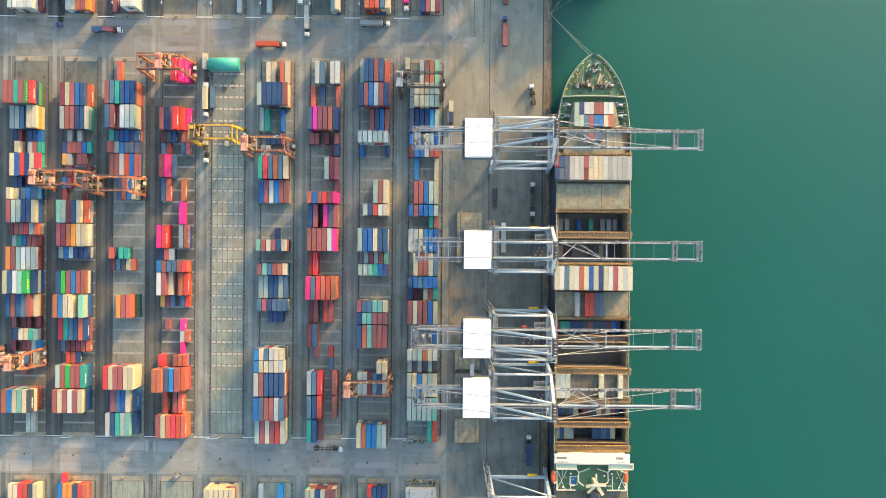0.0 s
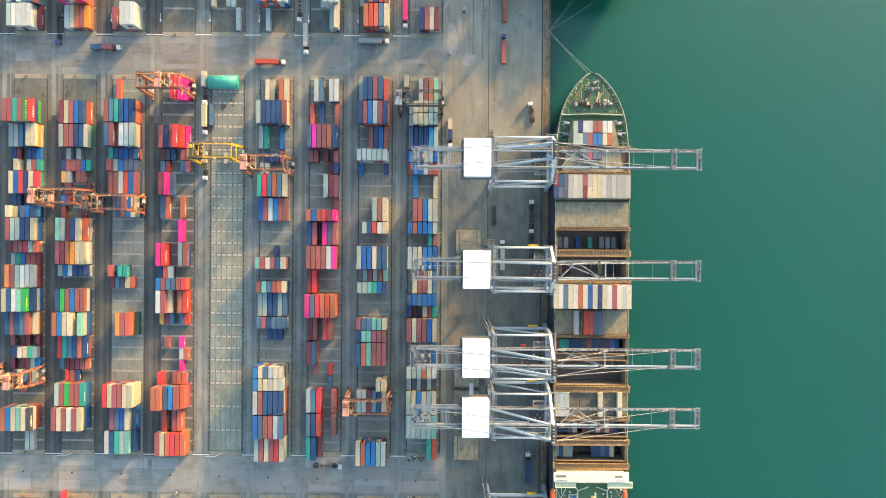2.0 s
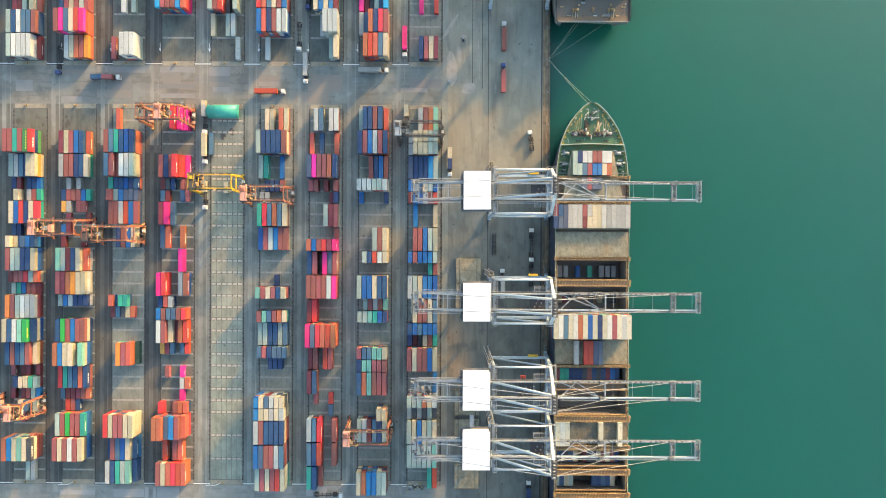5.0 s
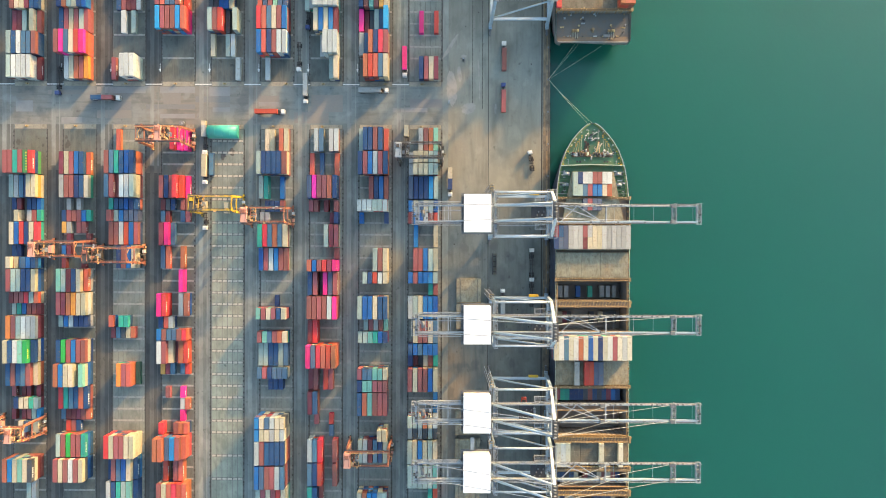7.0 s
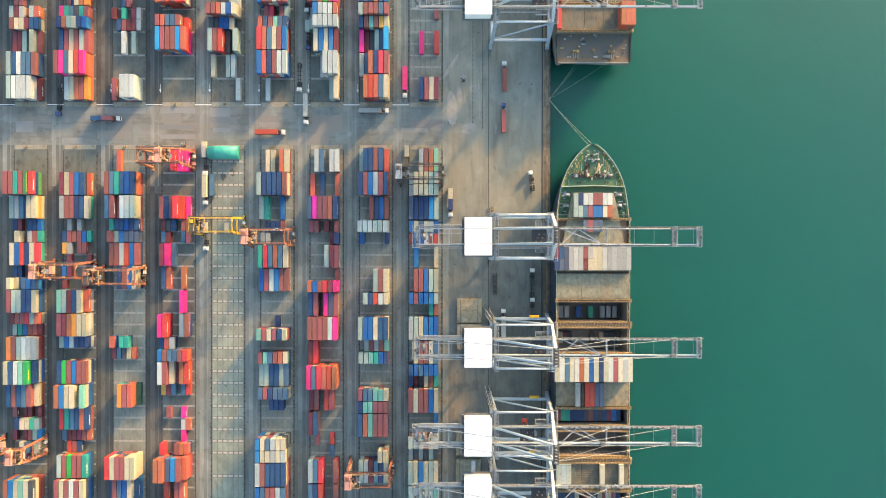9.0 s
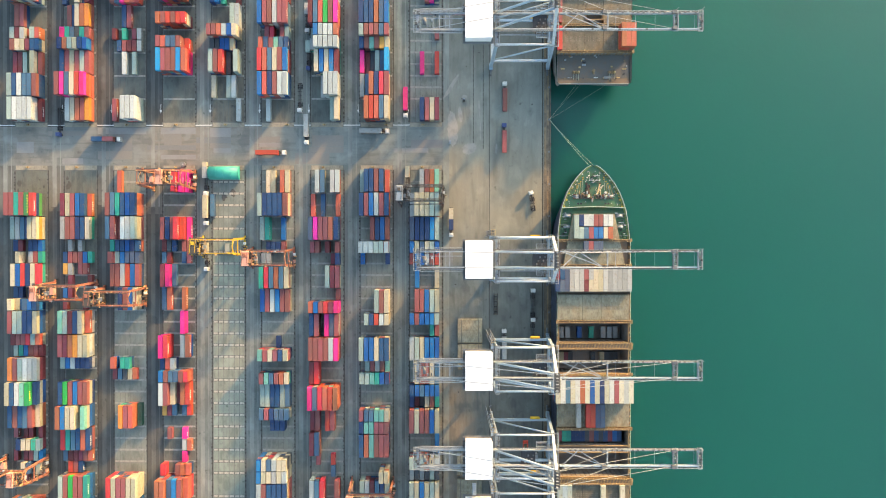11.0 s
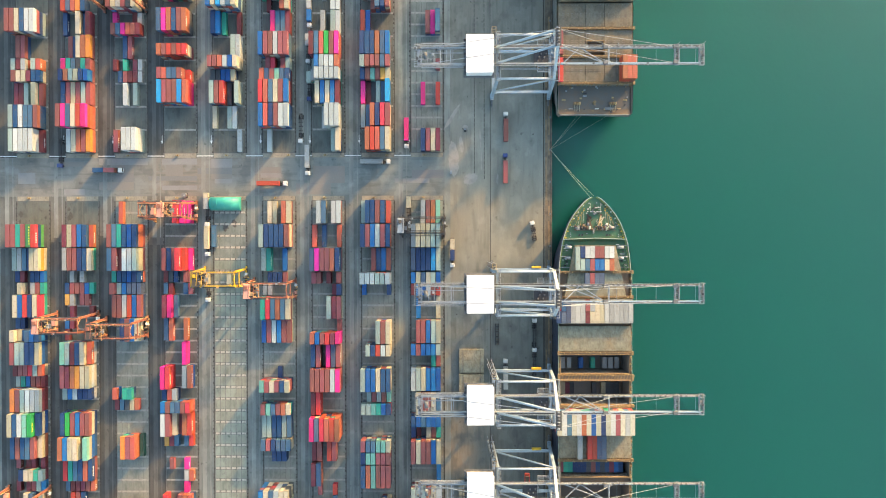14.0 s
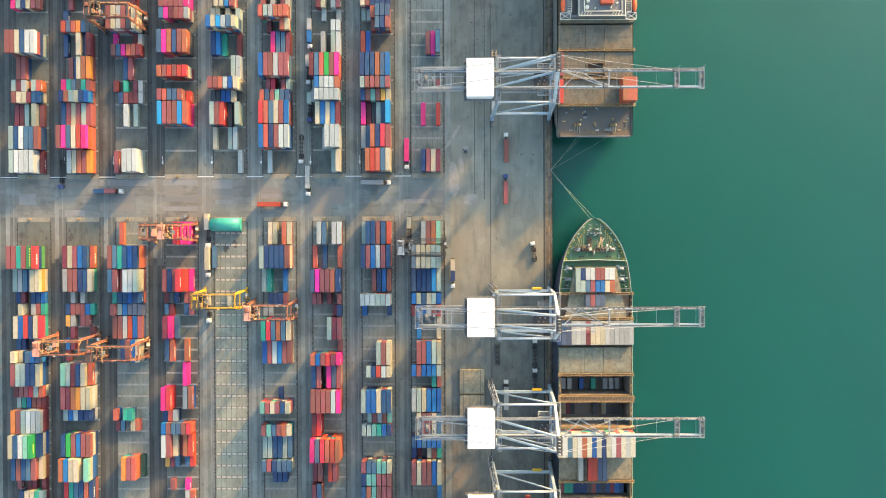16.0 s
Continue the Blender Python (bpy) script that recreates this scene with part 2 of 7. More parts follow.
RTGORANGE = worn("gantry_orange", (0.31, 0.118, 0.072), (0.12, 0.057, 0.042), 0.75, 0.6, 0.55)
GRATING = worn("steel_grating", (0.075, 0.08, 0.085), (0.17, 0.16, 0.15), 0.6, 1.2, 0.7)
RTGBOX = worn("gantry_pale_orange", (0.60, 0.31, 0.225), (0.4, 0.2, 0.14), 0.3, 0.5, 0.55)
# amber fittings, golden sunlight on the cranes put into their paint
RTGPALE = worn("gantry_amber", (0.55, 0.34, 0.15), (0.3, 0.16, 0.07), 0.5, 0.8, 0.6)
RTGYELLOW = worn("gantry_yellow", (0.55, 0.36, 0.022), (0.25, 0.16, 0.04), 0.5, 0.5, 0.55)
RTGDARK = worn("gantry_dark", (0.06, 0.055, 0.05), (0.16, 0.1, 0.06), 0.4, 0.8, 0.7)
HULLBLUE = worn("hull_dark_blue", (0.025, 0.04, 0.075), (0.10, 0.07, 0.05), 0.4, 0.2, 0.5)
HULLGREY = worn("hull_grey", (0.16, 0.17, 0.17), (0.12, 0.09, 0.07), 0.4, 0.2, 0.5)
DECKGREEN = worn("deck_green", (0.055, 0.145, 0.08), (0.135, 0.135, 0.08), 0.6, 0.4, 0.7)
BULWARK = worn("bulwark_pale", (0.40, 0.45, 0.42), (0.4, 0.33, 0.22), 0.4, 0.4, 0.6)
DECKBROWN = worn("deck_brown", (0.15, 0.115, 0.085), (0.26, 0.15, 0.07), 0.6, 0.3, 0.8)
DECKDARK = worn("poop_deck_dark", (0.115, 0.11, 0.10), (0.17, 0.12, 0.08), 0.6, 0.3, 0.8)
HATCH = paving("hatch_cover_grey", (0.245, 0.228, 0.178), (0.165, 0.148, 0.112), (0.31, 0.215, 0.115), (1, 0.35, 1), 0.28, 0.8)
HATCHDARK = paving("hatch_cover_brown", (0.15, 0.133, 0.108), (0.1, 0.085, 0.066), (0.28, 0.18, 0.085), (0.4, 1, 1), 0.25, 0.8)
HATCHBEIGE = paving("hatch_cover_beige", (0.27, 0.25, 0.195), (0.18, 0.16, 0.12), (0.31, 0.24, 0.15), (1, 0.4, 1), 0.25, 0.8)
LASHING = worn("lashing_bridge_rust", (0.255, 0.175, 0.09), (0.12, 0.085, 0.055), 0.6, 0.6, 0.8)
HOLD = worn("hold_dark", (0.23, 0.205, 0.18), (0.26, 0.18, 0.12), 0.5, 0.3, 0.9)
SHIPWHITE = worn("ship_white", (0.58, 0.58, 0.53), (0.42, 0.30, 0.18), 0.35, 0.4, 0.5)
SHIPCREAM = worn("ship_cream", (0.78, 0.74, 0.61), (0.5, 0.38, 0.24), 0.25, 0.4, 0.5)
MASTPALE = worn("mast_pale_cream", (0.66, 0.56, 0.38), (0.4, 0.3, 0.18), 0.3, 0.6, 0.5)
DECKRIM = worn("deck_rim_green", (0.17, 0.24, 0.07), (0.3, 0.27, 0.08), 0.6, 0.4, 0.6)
TRAILERRUST = worn("rusty_chain", (0.09, 0.055, 0.04), (0.2, 0.13, 0.08), 0.5, 1.2, 0.8)
SHIPPALEGREEN = worn("ship_pale_green", (0.45, 0.55, 0.44), (0.3, 0.3, 0.2), 0.4, 0.4, 0.6)
LIFEBOAT = worn("lifeboat_orange", (0.80, 0.12, 0.03), rough=0.4)
ROPE = worn("mooring_rope", (0.42, 0.45, 0.34), rough=0.9)
MASTCREAM = worn("mast_cream", (0.42, 0.32, 0.15), (0.3, 0.2, 0.1), 0.5, 0.8, 0.6)
TEALCOVER = worn("teal_sheeting", (0.045, 0.335, 0.275), (0.02, 0.2, 0.15), 0.4, 0.3, 0.5)
CABWHITE = worn("cab_white", (0.62, 0.63, 0.61), rough=0.4)
CABBLUE = worn("cab_blue", (0.03, 0.06, 0.2), rough=0.4)
TRAILERDARK = worn("trailer_dark", (0.035, 0.035, 0.04), rough=0.7)
GLASSDARK = worn("dark_glass", (0.02, 0.025, 0.03), rough=0.15)


def water_material():
    """Harbour water with painted sky reflection: greener by the quay, greyer outward, darker south; faint wind lanes.
    """
    m, nt, b = shader("harbour_water")
    co, sep = nt.nodes.new("ShaderNodeTexCoord"), nt.nodes.new("ShaderNodeSeparateXYZ")
    nt.links.new(co.outputs["Object"], sep.inputs[0])
    # haze reflection painted as a paler, greyer tone away from the quay
    out = ramp(nt, sep.outputs["X"], 60, 280, 0, 1)
    lanes = noise_tex(nt, 0.012, 5, (1.0, 0.5, 1))
    c = mixed(nt, out, (0.003, 0.102, 0.071), (0.010, 0.105, 0.086))
    c = mixed(nt, ramp(nt, lanes, 0.35, 0.75, 0, 0.4), c, (0.006, 0.087, 0.069))
    # the mirrored sky dims southward; that is put into the base colour
    c = mixed(nt, ramp(nt, sep.outputs["Y"], -180, 230, 0.32, 0), c, (0.004, 0.058, 0.05))
    nt.links.new(c, b.inputs["Base Color"])
    b.inputs["Roughness"].default_value, b.inputs["IOR"].default_value = 0.28, 1.33
    b.inputs["Specular IOR Level"].default_value = 1.0
    b.inputs["Subsurface Weight"].default_value, b.inputs["Subsurface Scale"].default_value = 1.0, 75.0
    b.inputs["Subsurface Radius"].default_value = (0.5, 1.0, 0.8)
    bumped(nt, b, noise_tex(nt, 0.35, 6), 0.25, 0.25)
    return m


WATER = water_material()


# ---- builders ----
def mesh_of(name, bm, mats):
    me = bpy.data.meshes.new(name)
    bm.normal_update()
    bm.to_mesh(me)
    bm.free()
    for m in mats if isinstance(mats, (list, tuple)) else [mats]:
        me.materials.append(m)
    return me


def part(name, bm, material, parent=None, label="", kind="", category="", group="", at=None):
    ob = new(name, mesh_of(name, bm, material) if isinstance(bm, bmesh.types.BMesh) else bm)
    if parent is not None:
        ob.parent = parent
    if at is not None:
        ob.matrix_basis = at
    return tagged(ob, label, category, group, kind)


def heap(name, pieces, parent):
    """Many small fittings, too small to tell apart, as one part: pieces are (bmesh, material)."""
    mats, bm = [], bmesh.new()
    for q, mat in pieces:
        if mat not in mats:
            mats.append(mat)
        for f in q.faces:
            f.material_index = mats.index(mat)
        me = bpy.data.meshes.new("piece")
        q.to_mesh(me)
        q.free()
        bm.from_mesh(me)
        bpy.data.meshes.remove(me)
    return part(name, bm, mats, parent, kind="stuff")


def root(name, label, category, at=None, group=""):
    ob = new(name)
    ob.empty_display_size = 0.5
    if at is not None:
        ob.matrix_basis = at
    return tagged(ob, label, category, group)


def box(bm, x0, x1, y0, y1, z0, z1, mat=0, bevel=0.0):
    v = [bm.verts.new(p) for p in ((x0, y0, z0), (x1, y0, z0), (x1, y1, z0), (x0, y1, z0), (x0, y0, z1), (x1, y0, z1), (x1, y1, z1), (x0, y1, z1))]
    fs = [bm.faces.new([v[i] for i in q]) for q in ((0, 3, 2, 1), (4, 5, 6, 7), (0, 1, 5, 4), (1, 2, 6, 5), (2, 3, 7, 6), (3, 0, 4, 7))]
    for f in fs:
        f.material_index = mat
    if bevel:
        es = {e for f in fs for e in f.edges}
        bmesh.ops.bevel(bm, geom=list(es), offset=bevel, segments=1, affect="EDGES")
    return bm


def boxed(*a, **k):
    return box(bmesh.new(), *a, **k)


def beam(bm, a, b, wid, hei=None, sides=4, mat=0):
    """A square or round bar from a to b."""
    a, b = Vector(a), Vector(b)
    d = (b - a).normalized()
    up = Vector((0, 0, 1)) if abs(d.z) < 0.95 else Vector((0, 1, 0))
    s = d.cross(up).normalized()
    u = s.cross(d)
    hei = wid if hei is None else hei
    ring = []
    for end in (a, b):
        if sides == 4:
            q = [(-1, -1), (1, -1), (1, 1), (-1, 1)]
            ring.append([bm.verts.new(end + s * (i * wid / 2) + u * (j * hei / 2)) for i, j in q])
        else:
            ring.append([bm.verts.new(end + s * (math.cos(k * math.tau / sides) * wid / 2) + u * (math.sin(k * math.tau / sides) * hei / 2)) for k in range(sides)])
    n = len(ring[0])
    for k in range(n):
        f = bm.faces.new((ring[0][k], ring[0][(k + 1) % n], ring[1][(k + 1) % n], ring[1][k]))
        f.material_index = mat
        f.smooth = sides > 6
    for f in (bm.faces.new(ring[0][::-1]), bm.faces.new(ring[1])):
        f.material_index = mat
    return bm


def beams(*rows, sides=4):
    bm = bmesh.new()
    for a, b, w, *h in rows:
        beam(bm, a, b, w, h[0] if h else None, sides)
    return bm


def tube(pts, w, h=None, sides=6):
    """One unbroken bar along points: round, or flat-sided with its own height."""
    bm, rings = bmesh.new(), []
    pts = [Vector(p) for p in pts]
    for i, p in enumerate(pts):
        d = (pts[min(i + 1, len(pts) - 1)] - pts[max(i - 1, 0)]).normalized()
        a = d.cross(Vector((0, 0, 1))).normalized()
        b = a.cross(d).normalized()
        if h:
            ring = [p + a * (w / 2 * u) + Vector((0, 0, h / 2 * v)) for u, v in ((-1, -1), (1, -1), (1, 1), (-1, 1))]
        else:
            ring = [p + (a * math.cos(q * math.tau / sides) + b * math.sin(q * math.tau / sides)) * (w / 2) for q in range(sides)]
        rings.append([bm.verts.new(q) for q in ring])
    for r, t in zip(rings, rings[1:]):
        for k in range(len(r)):
            bm.faces.new((r[k], r[(k + 1) % len(r)], t[(k + 1) % len(r)], t[k]))
    bm.faces.new(rings[0][::-1])
    bm.faces.new(rings[-1])
    bmesh.ops.recalc_face_normals(bm, faces=bm.faces)
    return bm


def rail(bm, pts, height, post=2.0, r=0.09):
    """A hand rail along points, with posts."""
    for a, b in zip(pts, pts[1:]):
        a, b = Vector(a), Vector(b)
        for hz in (height, height * 0.5):
            beam(bm, a + Vector((0, 0, hz)), b + Vector((0, 0, hz)), r)
        n = max(1, int((b - a).length / post))
        for i in range(n + 1):
            p = a.lerp(b, i / n)
            beam(bm, p, p + Vector((0, 0, height)), r)
    return bm


# ---- plan ----
COL_X, COL_STEP, ROW, STOW, NCOL = -236.0, 27.08, 2.87, 2.7, 9
SLOT, LOW_N, LOW_S, UP_S, SOUTH_N = 6.36, 100.3, -103.3, 126.6, -130.0
QUAY_X, WATER_Z = 57.6, -3.6


def col_x(i):
    return COL_X + COL_STEP * i


# ---- ground and water ----
part("ground", boxed(-2600, QUAY_X - 3.7, -2600, 2600, -6, 0), ASPHALT, kind="structure", label="dark grey asphalt container yard with tyre stains", category="ground")
part("water", boxed(-2600, 2900, -2600, 2600, -260, WATER_Z), WATER, kind="structure", label="calm teal green harbour water", category="water")
part("quay_edge", boxed(QUAY_X - 3.7, QUAY_X, -2600, 2600, -12, 0.1), RUSTY, kind="structure", label="rust-brown worn quay edge beam", category="quay")
part("quay_apron", boxed(23.9, QUAY_X - 3.7, -900, 900, 0, 0.02), APRON, kind="structure", label="grey concrete quay apron with tan stains and a painted sunlit stretch", category="quay")
part("quay_paving", boxed(2.0, 23.9, -900, 900, 0, 0.0225), APRONLAND, kind="structure", label="stained concrete paving behind the crane rail", category="quay")
r6 = random.Random(17)
for x0, x1 in ((54.0, 55.1), (55.5, 56.5)):
    y = -190.0
    while y < 260:
        h = r6.uniform(4.0, 22.0)
        if r6.random() < 0.72:
            part("edge_timber", boxed(x0 + r6.uniform(-0.1, 0.15), x1 + r6.uniform(-0.3, 0.1), y, y + h, 0, r6.uniform(0.13, 0.17)), PLANK, kind="structure", label="worn brown timber on the quay edge", category="quay")
        y += h + r6.choice((0.15, 0.3, 3.0, 8.0))
part("edge_gap", boxed(QUAY_X - 0.75, QUAY_X - 0.55, -400, 400, 0, 0.112), DARKLINE, kind="structure", label="dark joint along the quay edge", category="quay")
for y0, y1, nm, road_mat in ((LOW_N + 2.6, UP_S - 2.4, "road", ROADC), (SOUTH_N + 4.0, LOW_S - 3.0, "road", ROADPALE)):
    if road_mat is ROADC:
        part(nm, boxed(-100.6, 2.0, y0, y1, 0, 0.024), ROADGREY, kind="structure", label="grey concrete cross road with worn slabs", category="road")
    part(nm, boxed(-600, -100.6 if road_mat is ROADC else 2.0, y0, y1, 0, 0.024), road_mat, kind="structure", label="grey concrete cross road with patched slabs", category="road")

# ---- container stacks ----
HT, WD = 2.59, 2.4
LEN = {"20": 6.06, "40": 12.19}
CMESH = {}


def container_mesh(kind, size):
    """Shell with end posts, roof panel set below the rails, corrugated sides; doors at the north end."""
    if (kind, size) in CMESH:
        return CMESH[(kind, size)]
    L, m = LEN[size], CPAINT[kind]
    bm = bmesh.new()
    box(bm, -WD / 2 + 0.03, WD / 2 - 0.03, -L / 2 + 0.03, L / 2 - 0.06, 0.0, HT - 0.035)
    for sx in (-1, 1):
        x0 = sx * (WD / 2 - 0.05)
        box(bm, min(x0, x0 + sx * 0.05), max(x0, x0 + sx * 0.05), -L / 2, L / 2, HT - 0.12, HT)
        for sy in (-1, 1):
            y0 = sy * (L / 2 - 0.1)
            box(bm, min(x0 - sx * 0.06, x0 + sx * 0.05), max(x0 - sx * 0.06, x0 + sx * 0.05), min(y0, y0 + sy * 0.1), max(y0, y0 + sy * 0.1), 0, HT)
    for sy in (-1, 1):
        y0 = sy * (L / 2 - 0.06)
        box(bm, -WD / 2, WD / 2, min(y0, y0 + sy * 0.06), max(y0, y0 + sy * 0.06), HT - 0.14, HT - 0.005)
    shell = mesh_of("container_shell", bm, m)
    bm = bmesh.new()
    n = 13 if size == "40" else 6
    ys, zs = [], []
    for k in range(n):
        a, p = -L / 2 + 0.1 + (L - 0.2) * k / n, (L - 0.2) / n
        ys += [a, a + 0.1 * p, a + 0.5 * p, a + 0.6 * p]
        zs += [0.0, 0.014, 0.014, 0.0]
    rows = [[bm.verts.new((sx * (WD / 2 - 0.09), y, HT - 0.03 + z)) for y, z in zip(ys, zs)] for sx in (-1, 1)]
    for k in range(len(ys) - 1):
        bm.faces.new((rows[0][k], rows[1][k], rows[1][k + 1], rows[0][k + 1]))
    roof = mesh_of("roof_panel", bm, m)
    bm = bmesh.new()
    xs = [(-1.12, 0.0), (-0.85, 0.03), (-0.8, 0.06), (-0.75, 0.03), (-0.03, 0.03), (0.0, 0.0), (0.03, 0.03), (0.75, 0.03), (0.8, 0.06), (0.85, 0.03), (1.12, 0.0)]
    lo, hi = ([bm.verts.new((x, L / 2 - 0.055 + d, z)) for x, d in xs] for z in (0.15, HT - 0.18))
    for k in range(len(xs) - 1):
        bm.faces.new((lo[k + 1], lo[k], hi[k], hi[k + 1]))
    CMESH[(kind, size)] = (shell, roof, mesh_of("door", bm, m))
    return CMESH[(kind, size)]


MARKCOLOUR = {"R": WHITEPAINT, "G": MARKYELLOW, "D": MARKYELLOW, "p": WHITEPAINT, "B": WHITEPAINT, "a": WHITEPAINT, "o": WHITEPAINT, "t": WHITEPAINT, "b": WHITEPAINT, "r": WHITEPAINT, "k": WHITEPAINT, "m": WHITEPAINT}
MARKMESH = {}
mark_rng = random.Random(3)


def marking_mesh(kind, size, style):
    """Lettering too small to read: plain bars on the east side, or a line of marks along the roof."""
    if (kind, size, style) not in MARKMESH:
        bm, L = bmesh.new(), LEN[size]
        r = random.Random(style * 7 + 1)
        if style < 2:
            y = -L * 0.30
            for k in range(5 if size == "40" else 3):
                w = r.uniform(0.5, 1.1) * (1 if size == "40" else 0.6)
                box(bm, WD / 2, WD / 2 + 0.012, y, y + w, 1.15 + 0.1 * style, 1.95)
                y += w + 0.35
        else:
            for k in range(7 if size == "40" else 3):
                y = -L * 0.38 + k * L * 0.12
                box(bm, 0.5, 1.0, y, y + 0.7, HT - 0.018, HT + 0.004)
        MARKMESH[(kind, size, style)] = mesh_of("marking", bm, MARKCOLOUR[kind])
    return MARKMESH[(kind, size, style)]


def container(kind, size, x, y, z, where, group, open_end=True):
    """With its doors where the door end stands free; a box abutting the next bay shows none."""
    shell, roof, door = container_mesh(kind, size)
    ob = part(PAINT[kind][0].replace(" ", "_").replace("-", "_") + "_container", shell, None, label=f"{PAINT[kind][0]} {size}-foot steel container {where}", category="container",
              group=group, at=Matrix.Translation((x, y, z)))
    part("roof_panel", roof, None, ob)
    if open_end:
        part("door", door, None, ob)
    if kind in MARKCOLOUR and mark_rng.random() < (1.0 if kind == "D" else 0.6 if kind in "RGpo" else 0.22):
        style = 2 if kind == "D" else mark_rng.choice((0, 1))
        part("marking", marking_mesh(kind, size, style), None, ob, kind="stuff")
    return ob


def lower_tiers(name, boxes, label):
    """All containers beneath the top ones of one block, as one mesh."""
    verts, faces, idx = [], [], []
    kinds = list(PAINT)
    for k, size, x, y, z in boxes:
        L, n = LEN[size] / 2 - 0.02, len(verts)
        w = WD / 2 - 0.01
        verts += [(x + a * w, y + b * L, z + c * (HT - 0.03)) for c in (0, 1) for a, b in ((-1, -1), (1, -1), (1, 1), (-1, 1))]
        faces += [tuple(n + i for i in q) for q in ((0, 3, 2, 1), (4, 5, 6, 7), (0, 1, 5, 4), (1, 2, 6, 5), (2, 3, 7, 6), (3, 0, 4, 7))]
        idx += [kinds.index(k)] * 6
    me = bpy.data.meshes.new(name)
    me.from_pydata(verts, [], faces)
    for k in kinds:
        me.materials.append(CPAINT[k])
    me.polygons.foreach_set("material_index", idx)
    me.update()
    tagged(new(name, me), label, "container", "", "stuff")


# One line a bay: slot from the block's end, length in feet, colours of the rows from west to east, tiers,
# and where they show, the colours beneath the easternmost top box, from above.
LOWER = ["""2 40 rrtrDR 4 bDk;4 40 lgcbww 222233 Ow;6 20 bm.bbB 1;7 20 .w.grt 020111;8 40 wBRbwR 2 t;10 20 bb.bbt 1;11 20 wwbcBb 322333 ab;12 40 rllbbw 3 Bb
14 20 mrrRlo 2 w;15 20 ltBrrm 1;16 40 OrlWgg 3 mm;18 40 wbWMGb 444443 wB;20 40 brbcrw 333332 o;22 20 r.mm.m 1;23 20 .bwwtl 2;24 20 m.mrlB 1;25 20 ..wc.w 2
26 20 ..r... 1;28 40 oBwMwk 4 wmr;30 40 ...lg. 1""",
"""2 40 mwrBbo 222221;4 40 grrbbw 2 t;6 20 .g.g.. 1;7 20 brrrBt 1;8 20 yg.rr. 1;9 20 .m...m 1;10 20 Bm.... 1;11 20 m...m. 1;12 40 Mlmbwo 333332 g
14 40 rmoOww 3 Ww;16 20 lBWbbb 2 g;18 40 bGrBrr 3 wb;20 40 oBww.M 4 wBb;22 40 Rtcbob 2;24 20 cmmmro 1;25 20 .Rrb.. 1;26 40 lrGrrt 3 Bb;28 40 rwrWrw 4 kBb""",
"""0 40 .o.... 1;2 40 rctbBb 4 oor;4 40 crrWWl 443444 wwr;6 20 tbbBbb 2;7 20 rlBsss 322222;8 40 rrgRBr 2 b;10 40 ..brBw 3 wk;16 20 o.tt.. 2;17 20 mckwo. 1
20 40 ..Oroe 003331;26 40 Rwrrww 4 www;28 40 brcBwb 233332 B;30 40 gbtlMb 333332 b""",
"""0 40 ...Rpp 000432;4 40 rbrRRp 222321;6 20 mkb.rr 1;7 20 cm..br 1;8 40 mpc... 221000;10 40 co..o. 1;12 40 ....p. 2;14 40 pR..go 330022;16 20 bog... 2
17 20 BrccrR 3 oo;18 40 WrwmoR 332122;20 20 ymc.cR 1;22 20 .r..p. 1;23 20 ....go 1;24 20 ....p. 1;25 20 R..roo 2;26 40 oocaro 554443 oR;28 40 .R.ro. 2
30 40 rwoRRo 3 oo""",
"",
"""0 40 .ww.ow 011022;2 40 lbbbbr 4 wwr;4 40 lt..B. 220010;6 20 .bbbr. 1;7 20 gg.... 1;8 40 tRcocw 3 rw;10 40 BrhBrr 2 w;14 20 ...b.. 1;15 20 Mrwrbw 4 rrb
17 20 rMcrow 3 tb;18 40 llbblc 2;20 20 crbccc 3 ww;21 20 ..bbb. 2;24 20 Bwchww 5 kkwk;25 20 Bwwgwh 5 wkww;26 40 hrbbbb 5 worr;28 40 Bcrrhc 5 mrbm
30 40 lrwrRw 4 wlt""",
"""0 40 .hc.gh 2;2 40 o.b..o 1;4 40 sprrob 4 bbr;6 20 rr.m.r 2;7 20 ....mb 000012;8 40 ...lmr 2;10 20 .....r 1;11 20 oBrRmp 4;12 40 br.psr 3;14 40 rrrrhp 4 rrr
16 40 mR.... 3;18 40 psRoRo 5 oooo;20 40 mr.Rr. 2;22 40 mc.... 3 oo;24 20 .r.gR. 010012;25 20 ....c. 1;26 40 hcR..r 3;28 40 cbR..r 3;30 40 tbr... 331111""",
"""0 40 lbbrbo 244442;2 40 brBhrb 4 oor;4 40 ..rbBr 2;6 20 hhhllh 5;7 20 B....b 1;10 40 ...lrw 4 www;12 20 .lbRhw 4 www;14 40 lBBwbb 4 www;16 20 .lrgrM 2
17 20 llMtBb 3;20 20 rccMMw 4;21 20 bMMrrr 4;22 40 boMrrr 4;25 20 ....ww 5;26 40 lgmcbl 3;30.3 40 woBBll 4""",
"""0 40 ..groM 3;2 20 gwwwll 244444;3 20 gwwwll 244444;4 40 sbbbal 2;6 20 BwcwlB 2;7 20 mBBgrR 2;8 40 .B...w 1;10 40 .rrBlw 3;12 20 BrBBBl 3;13 20 ....tr 2
14 40 hlwBBB 3;16 40 .wrrwc 3;18 20 bBcBBB 3;19 20 bmkwrt 211222;20 40 rwrrBw 4;22 40 .....B 1;24 20 lllowh 4;25 20 gkgklk 3;26 40 lwBwlw 4
28 40 lllllM 4;30 40 ....tR 2"""]
